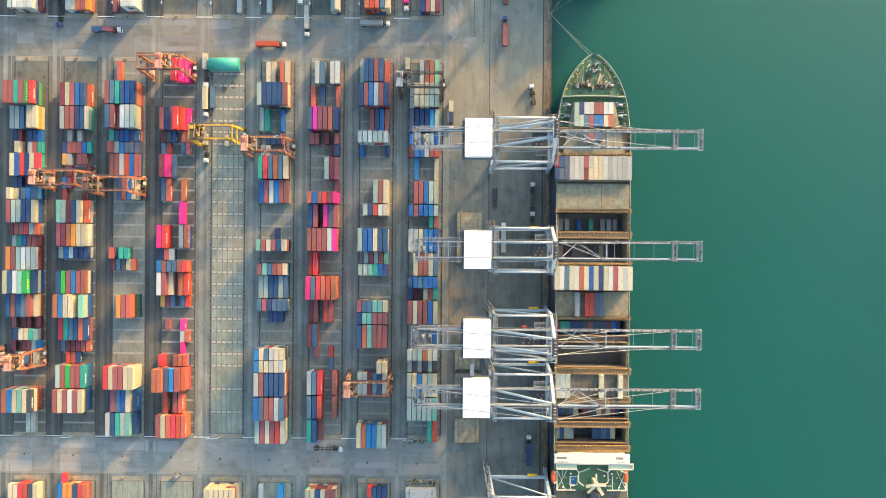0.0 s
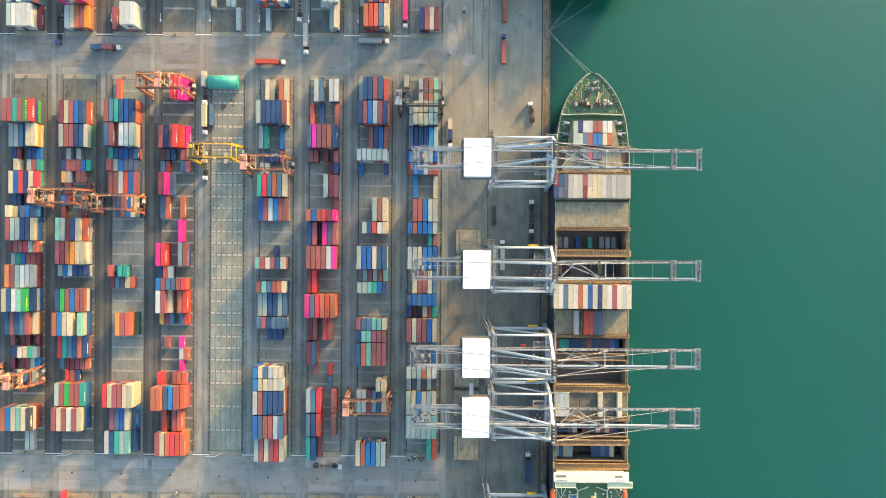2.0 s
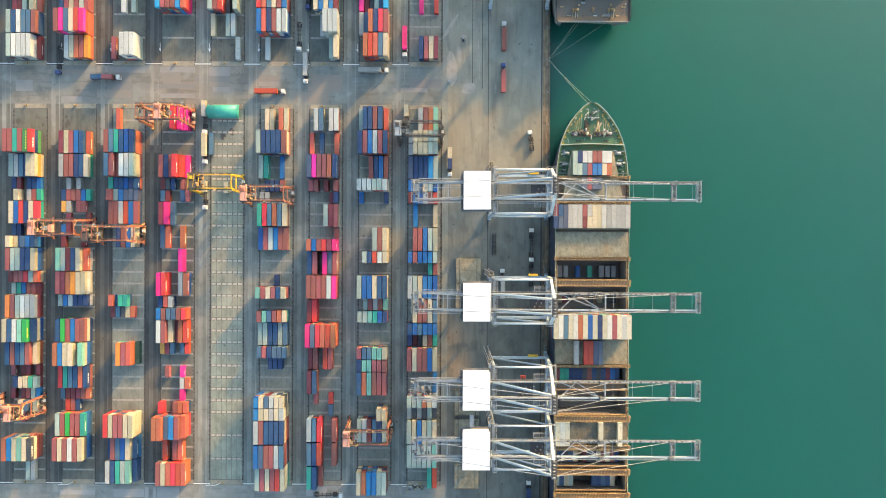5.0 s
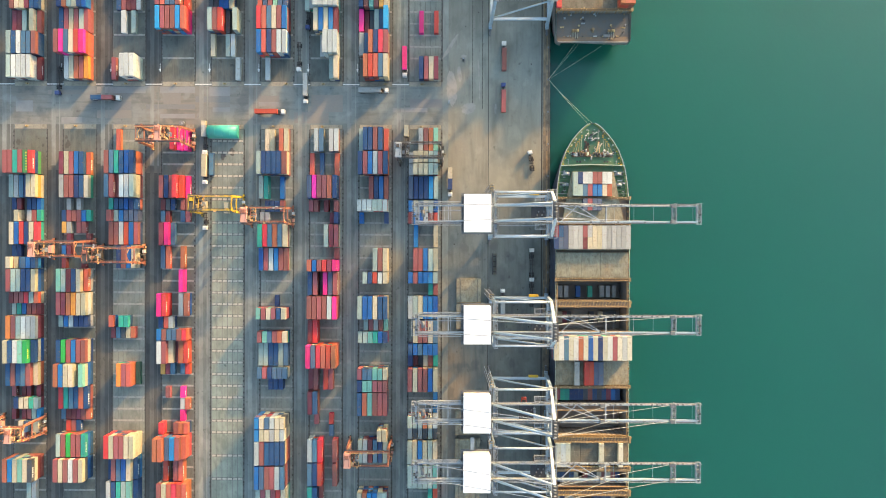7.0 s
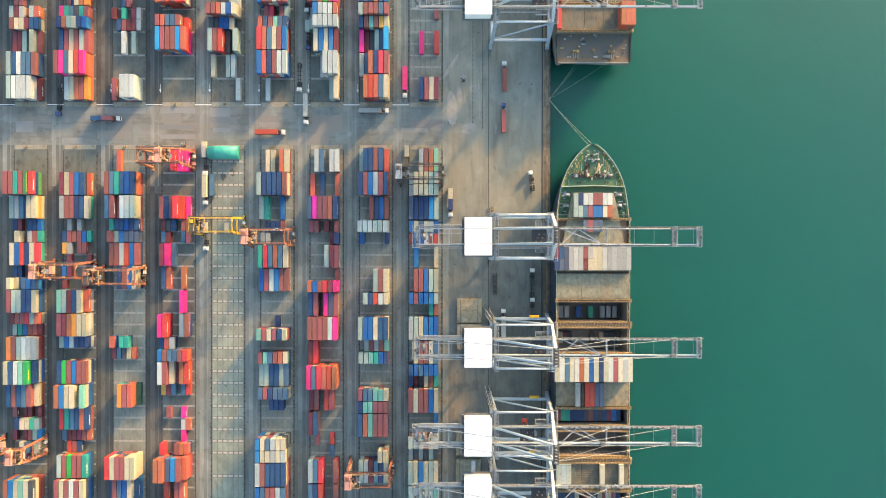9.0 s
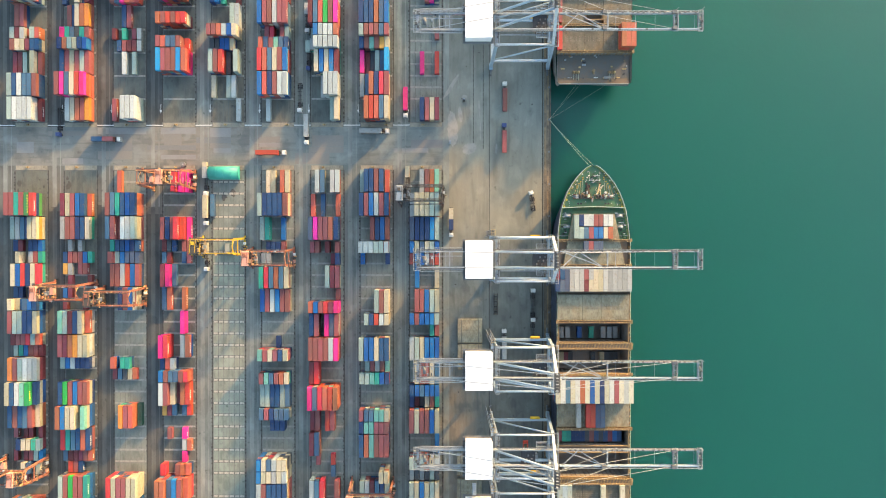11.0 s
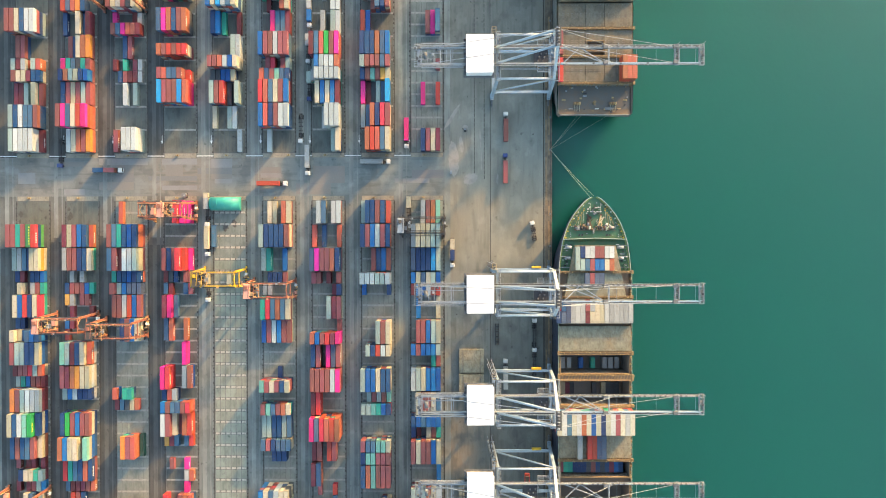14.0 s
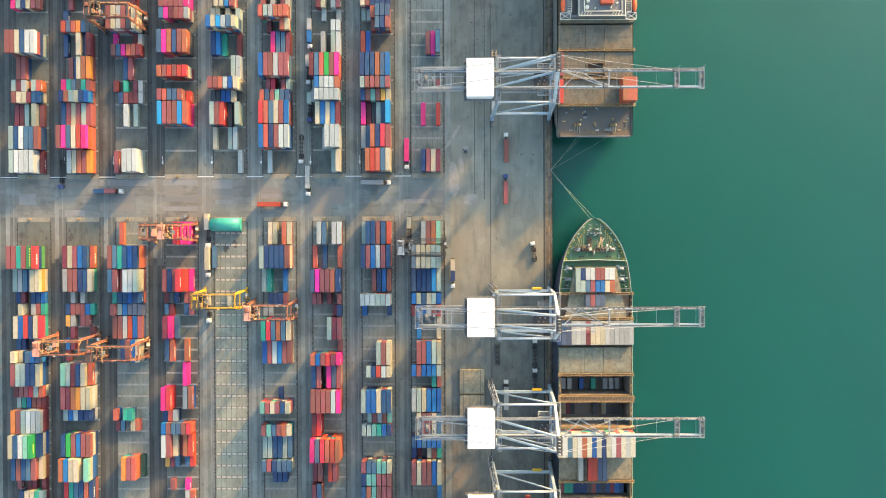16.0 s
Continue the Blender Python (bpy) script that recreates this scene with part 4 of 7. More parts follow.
# ---- rubber-tyred yard cranes ----
def yard_crane(col, y, paint, word, trolley, boxmat, tr_label):
    c = root("yard_crane", f"{word} steel rubber-tyred gantry crane straddling a container column", "crane", Matrix.Translation((col_x(col), y, 0)), "yard gantry cranes")
    pale = CRANEDARK if paint is RTGDARK else RTGPALE
    L, R, TOP, HY = -4.1, 17.2, 20.2, 3.6
    for x in (L, R):
        out = -0.7 if x < 0 else 0.7
        for sy in (-1, 1):
            part("leg", beams(((x + out, sy * (HY + 0.9), 1.8), (x, sy * HY, TOP), 1.0, 1.1)), paint, c)
            for off in (1.8, -0.6):
                part("wheel", beam(bmesh.new(), (x + out - 0.3, sy * (HY + off), 0.75), (x + out + 0.3, sy * (HY + off), 0.75), 1.5, sides=14), RUBBER, c)
        part("sill_beam", beams(((x + out, -HY - 2.4, 1.75), (x + out, HY + 2.4, 1.75), 0.8, 0.9)), paint, c)
        part("leg_tie", beams(((x + out * 0.4, -HY - 0.3, 12.5), (x + out * 0.4, HY + 0.3, 12.5), 0.5)), paint, c)
    for sy in (-1, 1):
        g = part("girder", beams(((L - 0.8, sy * HY, TOP + 0.7), (R + 0.8, sy * HY, TOP + 0.7), 0.46, 1.5)), paint, c)
        bm = boxed(L - 0.8, R + 0.8, min(sy * (HY + 0.4), sy * (HY + 0.85)), max(sy * (HY + 0.4), sy * (HY + 0.85)), TOP + 0.5, TOP + 0.58)
        rail(bm, [(L - 0.8, sy * (HY + 0.85), TOP + 0.58), (R + 0.8, sy * (HY + 0.85), TOP + 0.58)], 1.0, 2.0, 0.07)
        part("walkway", bm, GRATING, c)
    for x in (L - 0.5, R + 0.5):
        part("end_tie", beams(((x, -HY, TOP + 0.8), (x, HY, TOP + 0.8), 0.34, 0.6)), paint, c)
    # stairs, electrical cabinets and cable drum on the legs
    for k in range(4):
        part("stair", beams(((L - 1.0 + 0.16 * k, HY + 0.9 - (k % 2) * 3.6, 3 + k * 4.3), (L - 1.0 + 0.16 * k, HY - 2.7 + (k % 2) * 3.6, 7.3 + k * 4.3), 0.7, 0.15)), GRATING, c)
        part("landing", boxed(L - 1.6 + 0.16 * k, L - 0.4 + 0.16 * k, HY - 3.4 + (k % 2) * 3.6, HY - 2.2 + (k % 2) * 3.6, 7.3 + k * 4.3, 7.4 + k * 4.3), GRATING, c)
    for k in range(3):
        part("cabinet", boxed(R + 0.5, R + 1.7, -2.9 + k * 2.0, -1.5 + k * 2.0, 2.2, 3.9 + 0.3 * (k % 2)), (boxmat, RTGDARK, CABWHITE)[k], c)
    part("cable_drum", beam(bmesh.new(), (R + 1.3, -0.4, 5.6), (R + 1.3, 0.2, 5.6), 2.6, sides=18), RTGDARK, c)
    part("drum_bracket", beams(((R + 0.4, -0.1, 5.6), (R + 1.3, -0.1, 5.6), 0.4)), paint, c)
    part("power_unit", boxed(L - 1.9, L + 0.2, -2.2, 2.0, 2.3, 4.8, bevel=0.1), boxmat, c)
    tr = part("trolley", boxed(trolley - 2.9, trolley + 2.9, -HY + 0.3, HY - 0.3, TOP + 1.5, TOP + 1.8), RTGDARK, c)
    for y0, y1 in ((-4.0, 0.4), (0.6, 3.6)):
        part("winch_house", boxed(trolley - 2.8, trolley + 0.7, y0, y1, TOP + 1.8, TOP + 4.0, bevel=0.1), boxmat, tr, tr_label)
    bm = bmesh.new()
    for k in range(4):
        beam(bm, (trolley + 1.7, -2.8 + k * 1.6, TOP + 2.3), (trolley + 1.7, -1.8 + k * 1.6, TOP + 2.3), 1.0, sides=10)
        box(bm, trolley + 0.9, trolley + 2.6, -2.9 + k * 1.6, -2.6 + k * 1.6, TOP + 1.8, TOP + 2.9)
    part("winch_drum", bm, RTGDARK, tr)
    for x in (-2.7, -0.2, 2.4):
        part("trolley_frame", beams(((trolley + x, -3.2, TOP + 4.1), (trolley + x + 0.5, 3.2, TOP + 4.1), 0.22)), paint, tr)
    part("hoist_motor", boxed(trolley + 0.9, trolley + 2.5, -2.6, -0.6, TOP + 2.9, TOP + 3.7, bevel=0.1), pale, tr)
    part("sheave_block", boxed(trolley - 2.0, trolley - 0.4, 0.8, 2.6, TOP + 4.0, TOP + 4.5, bevel=0.1), paint, tr)
    for sy in (-1, 1):
        bm = bmesh.new()
        beam(bm, (trolley - 2.9, sy * 3.1, TOP + 1.9), (trolley + 2.9, sy * 3.1, TOP + 1.9), 0.3)
        for k in range(5):
            beam(bm, (trolley - 2.8 + k * 1.4, sy * 3.1, TOP + 1.9), (trolley - 2.8 + k * 1.4, sy * 3.1, TOP + 3.0), 0.12)
        part("trolley_rail", bm, paint, tr)
    part("cab", boxed(trolley + 2.2, trolley + 4.0, -1.4, 0.8, TOP - 2.0, TOP + 0.4, bevel=0.12), CRANEGREY, tr)
    bm = boxed(trolley - 1.2, trolley + 1.2, -3.0, 3.0, 15.4, 15.9)
    for sx in (-1, 1):
        for sy in (-2.2, 2.2):
            beam(bm, (trolley + sx, sy, 15.8), (trolley + sx, sy, TOP + 1.5), 0.06)
    part("spreader", bm, RTGDARK, tr)
    # fittings: lamps, cable trays, conduits, knee braces and a festoon along the girders
    rr = random.Random(int(y * 10) % 97)
    for sy in (-1, 1):
        part("girder_rail", rail(bmesh.new(), [(L - 0.6, sy * (HY - 0.5), TOP + 1.4), (R + 0.6, sy * (HY - 0.5), TOP + 1.4)], 0.9, 1.7, 0.08), pale if sy > 0 else paint, c)
        for x in (L, R):
            d = 2.6 if x < 0 else -2.6
            part("knee_brace", beams(((x, sy * HY, TOP - 2.6), (x + d, sy * HY, TOP + 0.2), 0.35)), paint, c)
            part("leg_brace", beams(((x, sy * HY, TOP - 3.0), (x, 0, TOP + 0.4), 0.3)), pale if rr.random() < 0.5 else paint, c)
            part("leg_ladder", beams(((x + 0.55, sy * (HY + 0.3), 3.0), (x + 0.5, sy * HY, TOP), 0.3, 0.12)), pale, c)
        for k in range(6):
            x = L + (R - L) * rr.random()
            a, b = rr.uniform(0.2, 0.6), rr.uniform(0.15, 0.4)
            yy = sy * (HY + rr.choice((-0.5, 0.0, 0.6)))
            part("fitting", boxed(x - a, x + a, yy - b, yy + b, TOP + 1.45, TOP + 1.6 + rr.uniform(0.1, 0.9)), rr.choice((RTGDARK, pale, paint, CRANEGREY, pale)), c)
        part("cable_tray", beams(((L, sy * (HY - 0.9), TOP + 0.9), (R, sy * (HY - 0.9), TOP + 0.9), 0.25, 0.15)), RTGDARK, c)
    for x in (L, R):
        out = -0.9 if x < 0 else 0.9
        gear = []
        for k in range(9):
            yy, a = rr.uniform(-HY - 1.9, HY + 1.9), rr.uniform(0.2, 0.55)
            xx = x + out * rr.uniform(0.3, 1.6)
            gear.append((boxed(xx - a, xx + a, yy - rr.uniform(0.2, 0.5), yy + 0.35, 1.2, rr.uniform(2.4, 4.2), bevel=0.06), rr.choice((RTGDARK, RTGDARK, pale, paint, CRANEDARK))))
        heap("ground_gear", gear, c)
        for k in range(3):
            zz = 6.0 + k * 4.6
            bm = rail(bmesh.new(), [(x + out * 0.5, -HY - 1.2, zz), (x + out * 1.5, -HY - 1.2, zz), (x + out * 1.5, -HY + 1.6, zz), (x + out * 0.5, -HY + 1.6, zz)], 1.0, 1.2, 0.12)
            lp = part("leg_platform", boxed(min(x + out * 0.5, x + out * 1.5), max(x + out * 0.5, x + out * 1.5), -HY - 1.2, -HY + 1.6, zz - 0.1, zz), GRATING, c)
            part("handrail", bm, pale if k % 2 else paint, lp, kind="stuff")
    gear = []
    for k in range(22):
        xx, yy, a = trolley + rr.uniform(0.6, 4.6), rr.uniform(-3.4, 3.4), rr.uniform(0.12, 0.42)
        gear.append((boxed(xx - a, xx + a, yy - rr.uniform(0.15, 0.5), yy + 0.3, TOP + 1.8, TOP + rr.uniform(2.4, 4.4), bevel=0.05), rr.choice((RTGDARK, RTGDARK, pale, CRANEDARK, paint))))
    heap("trolley_gear", gear, tr)
    for sy in (-1, 1):
        part("trolley_guard", rail(bmesh.new(), [(trolley + 0.8, sy * 3.5, TOP + 1.8), (trolley + 4.8, sy * 3.5, TOP + 1.8), (trolley + 4.8, sy * 0.8, TOP + 1.8)], 1.1, 1.0, 0.13), pale, tr)
    return c


for col, y, paint, word, trolley, bx, tl in ((1, 34.4, RTGORANGE, "orange", -1.6, RTGBOX, "pale orange winch house"), (2, 31.4, RTGORANGE, "weathered orange", -1.0, RTGDARK, ""),
                                     (3, 94.4, RTGORANGE, "orange-red", 8.8, RTGBOX, "pale orange winch house"), (4, 58.4, RTGYELLOW, "yellow", -0.6, RTGDARK, ""),
                                     (5, 52.4, RTGORANGE, "faded orange", -1.1, RTGBOX, "pale orange winch house"), (7, -73.4, RTGORANGE, "faded orange", -2.1, RTGBOX, "pale orange winch house"),
                                     (0, -61.4, RTGORANGE, "orange", 13.4, RTGBOX, "pale orange winch house"), (8, 86.0, RTGDARK, "dark grey", -3.4, CRANEGREY, "grey winch house"),
                                     (2, 209.0, RTGORANGE, "amber orange", -1.0, RTGDARK, "")):
    yard_crane(col, y, paint, word, trolley, bx, tl)

# ---- ships ----
def hull_shell(stations, cx, top, mat, parent, flat_stern):
    """Sides and bottom from stations (y, half breadth at deck, half breadth at water, deck height)."""
    bm = bmesh.new()
    rings = []
    for n, (y, hb, wl, z) in enumerate(stations):
        a, b, d = (2.8, 6.5, 9.0) if flat_stern and n == 0 else (1.4, 3.0, 4.0) if flat_stern and n == 1 else (0, 0, 0)
        rings.append([bm.verts.new(p) for p in ((cx - hb, y, z + 1.1), (cx - hb, y, z - 3), (cx - (hb + wl) / 2, y + a, 4), (cx - wl, y + b, WATER_Z - 1), (cx - wl * 0.8, y + d, -11),
                                                (cx + wl * 0.8, y + d, -11), (cx + wl, y + b, WATER_Z - 1), (cx + (hb + wl) / 2, y + a, 4), (cx + hb, y, z - 3), (cx + hb, y, z + 1.1))])
    for a, b in zip(rings, rings[1:]):
        for k in range(9):
            f = bm.faces.new((a[k], a[k + 1], b[k + 1], b[k]))
            f.smooth = True
    bm.faces.new(rings[-1])
    bm.faces.new(rings[0][::-1])
    bmesh.ops.recalc_face_normals(bm, faces=bm.faces[:])
    return part("hull", bm, mat, parent)


def deck_plate(stations, cx, z0, th=0.3):
    bm = bmesh.new()
    for dz in (0, -th):
        vs = [bm.verts.new((cx - hb, y, z0 + dz)) for y, hb, *_ in stations] + [bm.verts.new((cx + hb, y, z0 + dz)) for y, hb, *_ in reversed(stations)]
        bm.faces.new(vs if dz else vs[::-1])
    bmesh.ops.recalc_face_normals(bm, faces=bm.faces[:])
    return bm


def lashing_bridge(y0, y1, x0, x1, z0, z1, parent, rungs=True):
    lb = part("lashing_bridge", beams(((x0, y0, z1), (x1, y0, z1), 0.8 if rungs else 0.35, 0.7), ((x0, y1, z1), (x1, y1, z1), 0.35, 0.7)), LASHING, parent, "rusty brown steel lashing bridge")
    bm = bmesh.new()
    n = 24
    for k in range(n + 1):
        x = x0 + (x1 - x0) * k / n
        if rungs:
            beam(bm, (x, y0, z1 + 0.1), (x + 0.9, y1, z1 + 0.1), 0.5, 0.3)
        for y in (y0, y1):
            beam(bm, (x, y, z0), (x, y, z1), 0.3)
    part("strut", bm, LASHING, lb, kind="stuff")
    # random cream bits added for the pale highlights along the bridge
    bm, rl = bmesh.new(), random.Random(int(y0 * 7) % 89)
    for k in range(22):
        x, y, a = rl.uniform(x0, x1), rl.choice((y0, y1)) + rl.uniform(-0.4, 0.4), rl.uniform(0.08, 0.22)
        box(bm, x - a, x + a, y - 0.2, y + 0.2, z1 + 0.2, z1 + rl.uniform(0.4, 1.0))
    part("lashing_rod_stand", bm, MASTCREAM, lb, kind="stuff")
    part("walkway", boxed(x0, x1, min(y0, y1) + 0.2, max(y0, y1) - 0.2, z1 - 0.2, z1 - 0.1), DECKBROWN, lb)
    for s, x in ((-1, x0), (1, x1)):
        part("end_platform", boxed(x - 0.6, x + 0.6, min(y0, y1) - 0.5, max(y0, y1) + 0.5, z1 - 0.4, z1 + 0.5, bevel=0.1), LASHING, lb)
    return lb


def hatch_panel(x0, x1, y0, y1, z0, z1, mat, parent, label=""):
    bm = boxed(x0 + 0.06, x1 - 0.06, y0, y1, z0, z1, bevel=0.08)
    h = part("hatch_cover", bm, mat, parent, label)
    bm = bmesh.new()
    n = max(2, round((x1 - x0) / 2.5))
    for k in range(n):
        x = x0 + (x1 - x0) * (k + 0.5) / n
        for q in (0.08, 0.42, 0.5, 0.58, 0.92):
            y = y0 + (y1 - y0) * q
            for dx in (-0.8, 0.8):
                box(bm, x + dx - 0.16, x + dx + 0.16, y - 0.16, y + 0.16, z1, z1 + 0.1)
    part("lashing_socket", bm, HOLD, h, kind="stuff")
    bm = bmesh.new()
    for q in (0.0, 0.47, 1.0):
        y = y0 + 0.3 + (y1 - y0 - 0.6) * q
        box(bm, x0 + 0.3, x1 - 0.3, y - 0.12, y + 0.12, z1, z1 + 0.07)
    part("stiffener", bm, mat, h, kind="stuff")
    return h


def open_hold(x0, x1, y0, y1, depth, top, parent):
    """Four walls and a floor, open above, with cell guides."""
    h = part("hold", boxed(x0 - 0.3, x1 + 0.3, y0 - 0.3, y1 + 0.3, depth - 0.3, depth), HOLD, parent, "open dark cargo hold with cell guides")
    for a, b, c, d in ((x0 - 0.3, x0, y0, y1), (x1, x1 + 0.3, y0, y1), (x0 - 0.3, x1 + 0.3, y1, y1 + 0.3), (x0 - 0.3, x1 + 0.3, y0 - 0.3, y0)):
        part("bulkhead", boxed(a, b, c, d, depth, top), HOLD, h)
    bm = bmesh.new()
    n = round((x1 - x0) / 2.5)
    for k in range(1, n):
        for y in (y0 + 0.12, y1 - 0.12):
            x = x0 + (x1 - x0) * k / n
            beam(bm, (x, y, depth), (x, y, top - 0.6), 0.22)
    part("cell_guide", bm, DECKBROWN, h, kind="stuff")
    for a, b in (((x0, y0), (x1, y0)), ((x0, y1), (x1, y1)), ((x0, y0), (x0, y1)), ((x1, y0), (x1, y1))):
        part("coaming", beams(((*a, top), (*b, top), 0.4, 0.9)), LASHING, h)
    return h


def ship_row(colours, size, x0, yc, roof, tiers, group, pitch=2.47):
    low = []
    for k, ch in enumerate(colours):
        if ch == ".":
            continue
        x = x0 + pitch * (k + 0.5)
        container(ch, size, x, yc, roof - HT, "stowed on a ship", group)
        low += [(rng.choice(UNDER), size, x, yc, roof - HT * (q + 2)) for q in range(tiers - 1)]
    if low:
        lower_tiers("stacked_containers", low, "mixed-colour steel containers stacked on a ship's hatch")


def bitts(bm, x, y, z, along="x"):
    for d in (-0.7, 0.7):
        dx, dy = (d, 0) if along == "x" else (0, d)
        beam(bm, (x + dx, y + dy, z), (x + dx, y + dy, z + 1.0), 0.42, sides=8)
    box(bm, x - (1.0 if along == "x" else 0.35), x + (1.0 if along == "x" else 0.35), y - (0.35 if along == "x" else 1.0), y + (0.35 if along == "x" else 1.0), z, z + 0.2)


def windlass(x, y, z, parent):
    w = part("windlass", boxed(x - 2.2, x + 2.2, y - 0.9, y + 0.9, z, z + 0.5), HULLGREY, parent, "rusty anchor windlass")
    for k, r in ((-1.6, 1.9), (-0.2, 1.3), (1.3, 1.7)):
        part("drum", beam(bmesh.new(), (x + k - 0.45, y, z + 1.3), (x + k + 0.45, y, z + 1.3), r, sides=14), TRAILERRUST if k > 0 else TRAILERDARK, w)
    part("gearbox", boxed(x + 2.2, x + 3.4, y - 1.0, y + 0.8, z, z + 1.7, bevel=0.12), SHIPPALEGREEN, w)
    return w


# -- the ship with the green foredeck --
CX, DZ = 77.1, 16.0
ship = root("container_ship", "dark blue container ship with green foredeck and rusty hatches", "ship")
ST = [(100.7, 1.6, 0.3, DZ), (99.8, 3.4, 0.6, DZ), (98.0, 5.5, 1.4, DZ), (95.2, 8.1, 3.2, DZ), (91.4, 11.0, 5.8, DZ), (86.8, 13.7, 9.0, DZ), (82.0, 15.6, 12.2, DZ),
      (77.0, 17.1, 14.8, DZ), (70.0, 18.2, 17.2, DZ), (61.7, 19.0, 18.6, DZ), (50.0, 19.3, 19.2, DZ), (-90.0, 19.3, 19.3, DZ), (-185.0, 19.3, 17.0, DZ), (-192.0, 18.6, 12.0, DZ)]
hull_shell(ST, CX, DZ, HULLBLUE, ship, False)
part("foredeck", deck_plate(ST[:9] + [(62.0, 19.0)], CX, DZ), DECKGREEN, ship, "dark green painted foredeck")
for sx in (-1, 1):
    part("bulwark", tube([(CX + sx * (q[1] - 0.15), q[0], DZ + 0.6) for q in ST[:10]], 0.26, 1.2), BULWARK, ship)
    part("bulwark_cap", tube([(CX + sx * (q[1] - 0.75), q[0] - 0.2, DZ + 0.25) for q in ST[:10]], 0.7, 0.4), DECKRIM, ship, "yellow-green inner rim of the bulwark")
part("breakwater", beams(((CX - 16.4, 78.6, DZ + 1.2), (CX, 79.2, DZ + 1.2), 0.3, 2.4), ((CX, 79.2, DZ + 1.2), (CX + 16.4, 78.6, DZ + 1.2), 0.3, 2.4)), SHIPPALEGREEN, ship)
bm = bmesh.new()
for k in range(23):
    x = CX - 15.4 + k * 1.4
    beam(bm, (x, 78.8, DZ), (x, 77.2, DZ), 0.15, 0.2)
    beam(bm, (x, 78.6, DZ + 2.2), (x, 77.1, DZ), 0.14)
part("breakwater_stay", bm, DECKGREEN, ship, kind="stuff")
windlass(CX - 5.4, 84.7, DZ, ship)
windlass(CX + 3.6, 84.7, DZ, ship)
part("winch_bed", boxed(CX - 10.6, CX + 10.8, 83.2, 83.6, DZ, DZ + 0.35), DECKBROWN, ship)
for sx in (-1, 1):
    x = CX + sx * 8.9
    part("warping_drum", beam(boxed(x - 1.4, x + 1.4, 84.0, 85.4, DZ, DZ + 0.5), (x - 1.2, 84.7, DZ + 1.0), (x + 1.2, 84.7, DZ + 1.0), 1.2, sides=12), CRANEGREY, ship)
    # chain running forward to the hawse, and rope flaked beside it
    mat = TRAILERRUST if sx < 0 else MASTCREAM
    xs = CX + sx * 1.9
    part("anchor_chain", beams(((xs - sx * 0.5, 83.4, DZ + 0.9), (xs + sx * 0.6, 87.6, DZ + 0.8), 0.75, 0.4), ((xs + sx * 0.6, 87.6, DZ + 0.8), (xs + sx * 1.4, 91.0, DZ + 0.3), 0.6, 0.4)), mat, ship, "anchor chain lying on the deck")
    part("anchor_chain", beams(((xs + sx * 1.4, 83.6, DZ + 0.8), (xs + sx * 1.9, 88.4, DZ + 0.6), 0.4, 0.35)), mat, ship, "anchor chain lying on the deck")
    part("hawse_cover", beam(bmesh.new(), (xs + sx * 1.6, 91.2, DZ), (xs + sx * 1.6, 91.2, DZ + 0.5), 1.3, sides=10), TRAILERRUST, ship)
    for k in range(4):
        part("mooring_rope_lead", beams(((CX + sx * (6.0 + k * 1.35), 85.8, DZ + 0.5), (CX + sx * (5.6 + k * 0.95), 93.4 - k * 1.2, DZ + 0.5), 0.14)), MASTCREAM if k % 2 else ROPE, ship)
        part("roller", beam(bmesh.new(), (CX + sx * (5.6 + k * 0.95), 93.6 - k * 1.2, DZ), (CX + sx * (5.6 + k * 0.95), 93.6 - k * 1.2, DZ + 0.8), 0.5, sides=8), RTGYELLOW, ship)
    for k in range(17):
        y = 79.4 + k * 1.12
        hb = np.interp(-y, [-q[0] for q in ST[:9]], [q[1] for q in ST[:9]]) - 1.2
        if k % 3:
            part("rail_stay", beams(((CX + sx * (hb + 0.7), y, DZ + 0.9), (CX + sx * (hb - 0.3), y - 0.1, DZ + 0.1), 0.18)), TRAILERDARK, ship)
        else:
            part("mooring_roller", beam(bmesh.new(), (CX + sx * (hb - 0.2), y, DZ), (CX + sx * (hb - 0.2), y, DZ + 0.9), 0.65, sides=8), RTGYELLOW if k < 9 else SHIPWHITE, ship)
        if k % 4 == 1:
            bm = bmesh.new()
            for d in (-0.5, 0.5):
                beam(bm, (CX + sx * (hb - 2.4), y + d, DZ), (CX + sx * (hb - 2.4), y + d, DZ + 0.9), 0.45, sides=8)
            part("mooring_bitt", bm, RTGYELLOW if k > 5 else CRANEGREY, ship)
    for d in (6.4, 7.9):
        part("deck_hatch", beam(bmesh.new(), (CX + sx * d, 80.8, DZ), (CX + sx * d, 80.8, DZ + 0.6), 1.0, sides=10), TRAILERDARK, ship)
    # side decks abreast of the fore hatch
    for k in range(7):
        y = 64.0 + k * 1.9
        part("side_frame", beams(((CX + sx * (18.0 - k * 0.12), y, DZ + 0.9), (CX + sx * 12.6, y, DZ + 0.5), 0.26, 0.5)), DECKGREEN if k % 3 else CRANEGREY, ship)
    part("mooring_winch", beam(boxed(CX + sx * 13.5 - 1.8, CX + sx * 13.5 + 1.8, 73.6, 75.2, DZ, DZ + 0.5), (CX + sx * 13.5 - 1.3, 74.4, DZ + 1.0), (CX + sx * 13.5 + 1.3, 74.4, DZ + 1.0), 1.3, sides=12), CRANEGREY, ship)
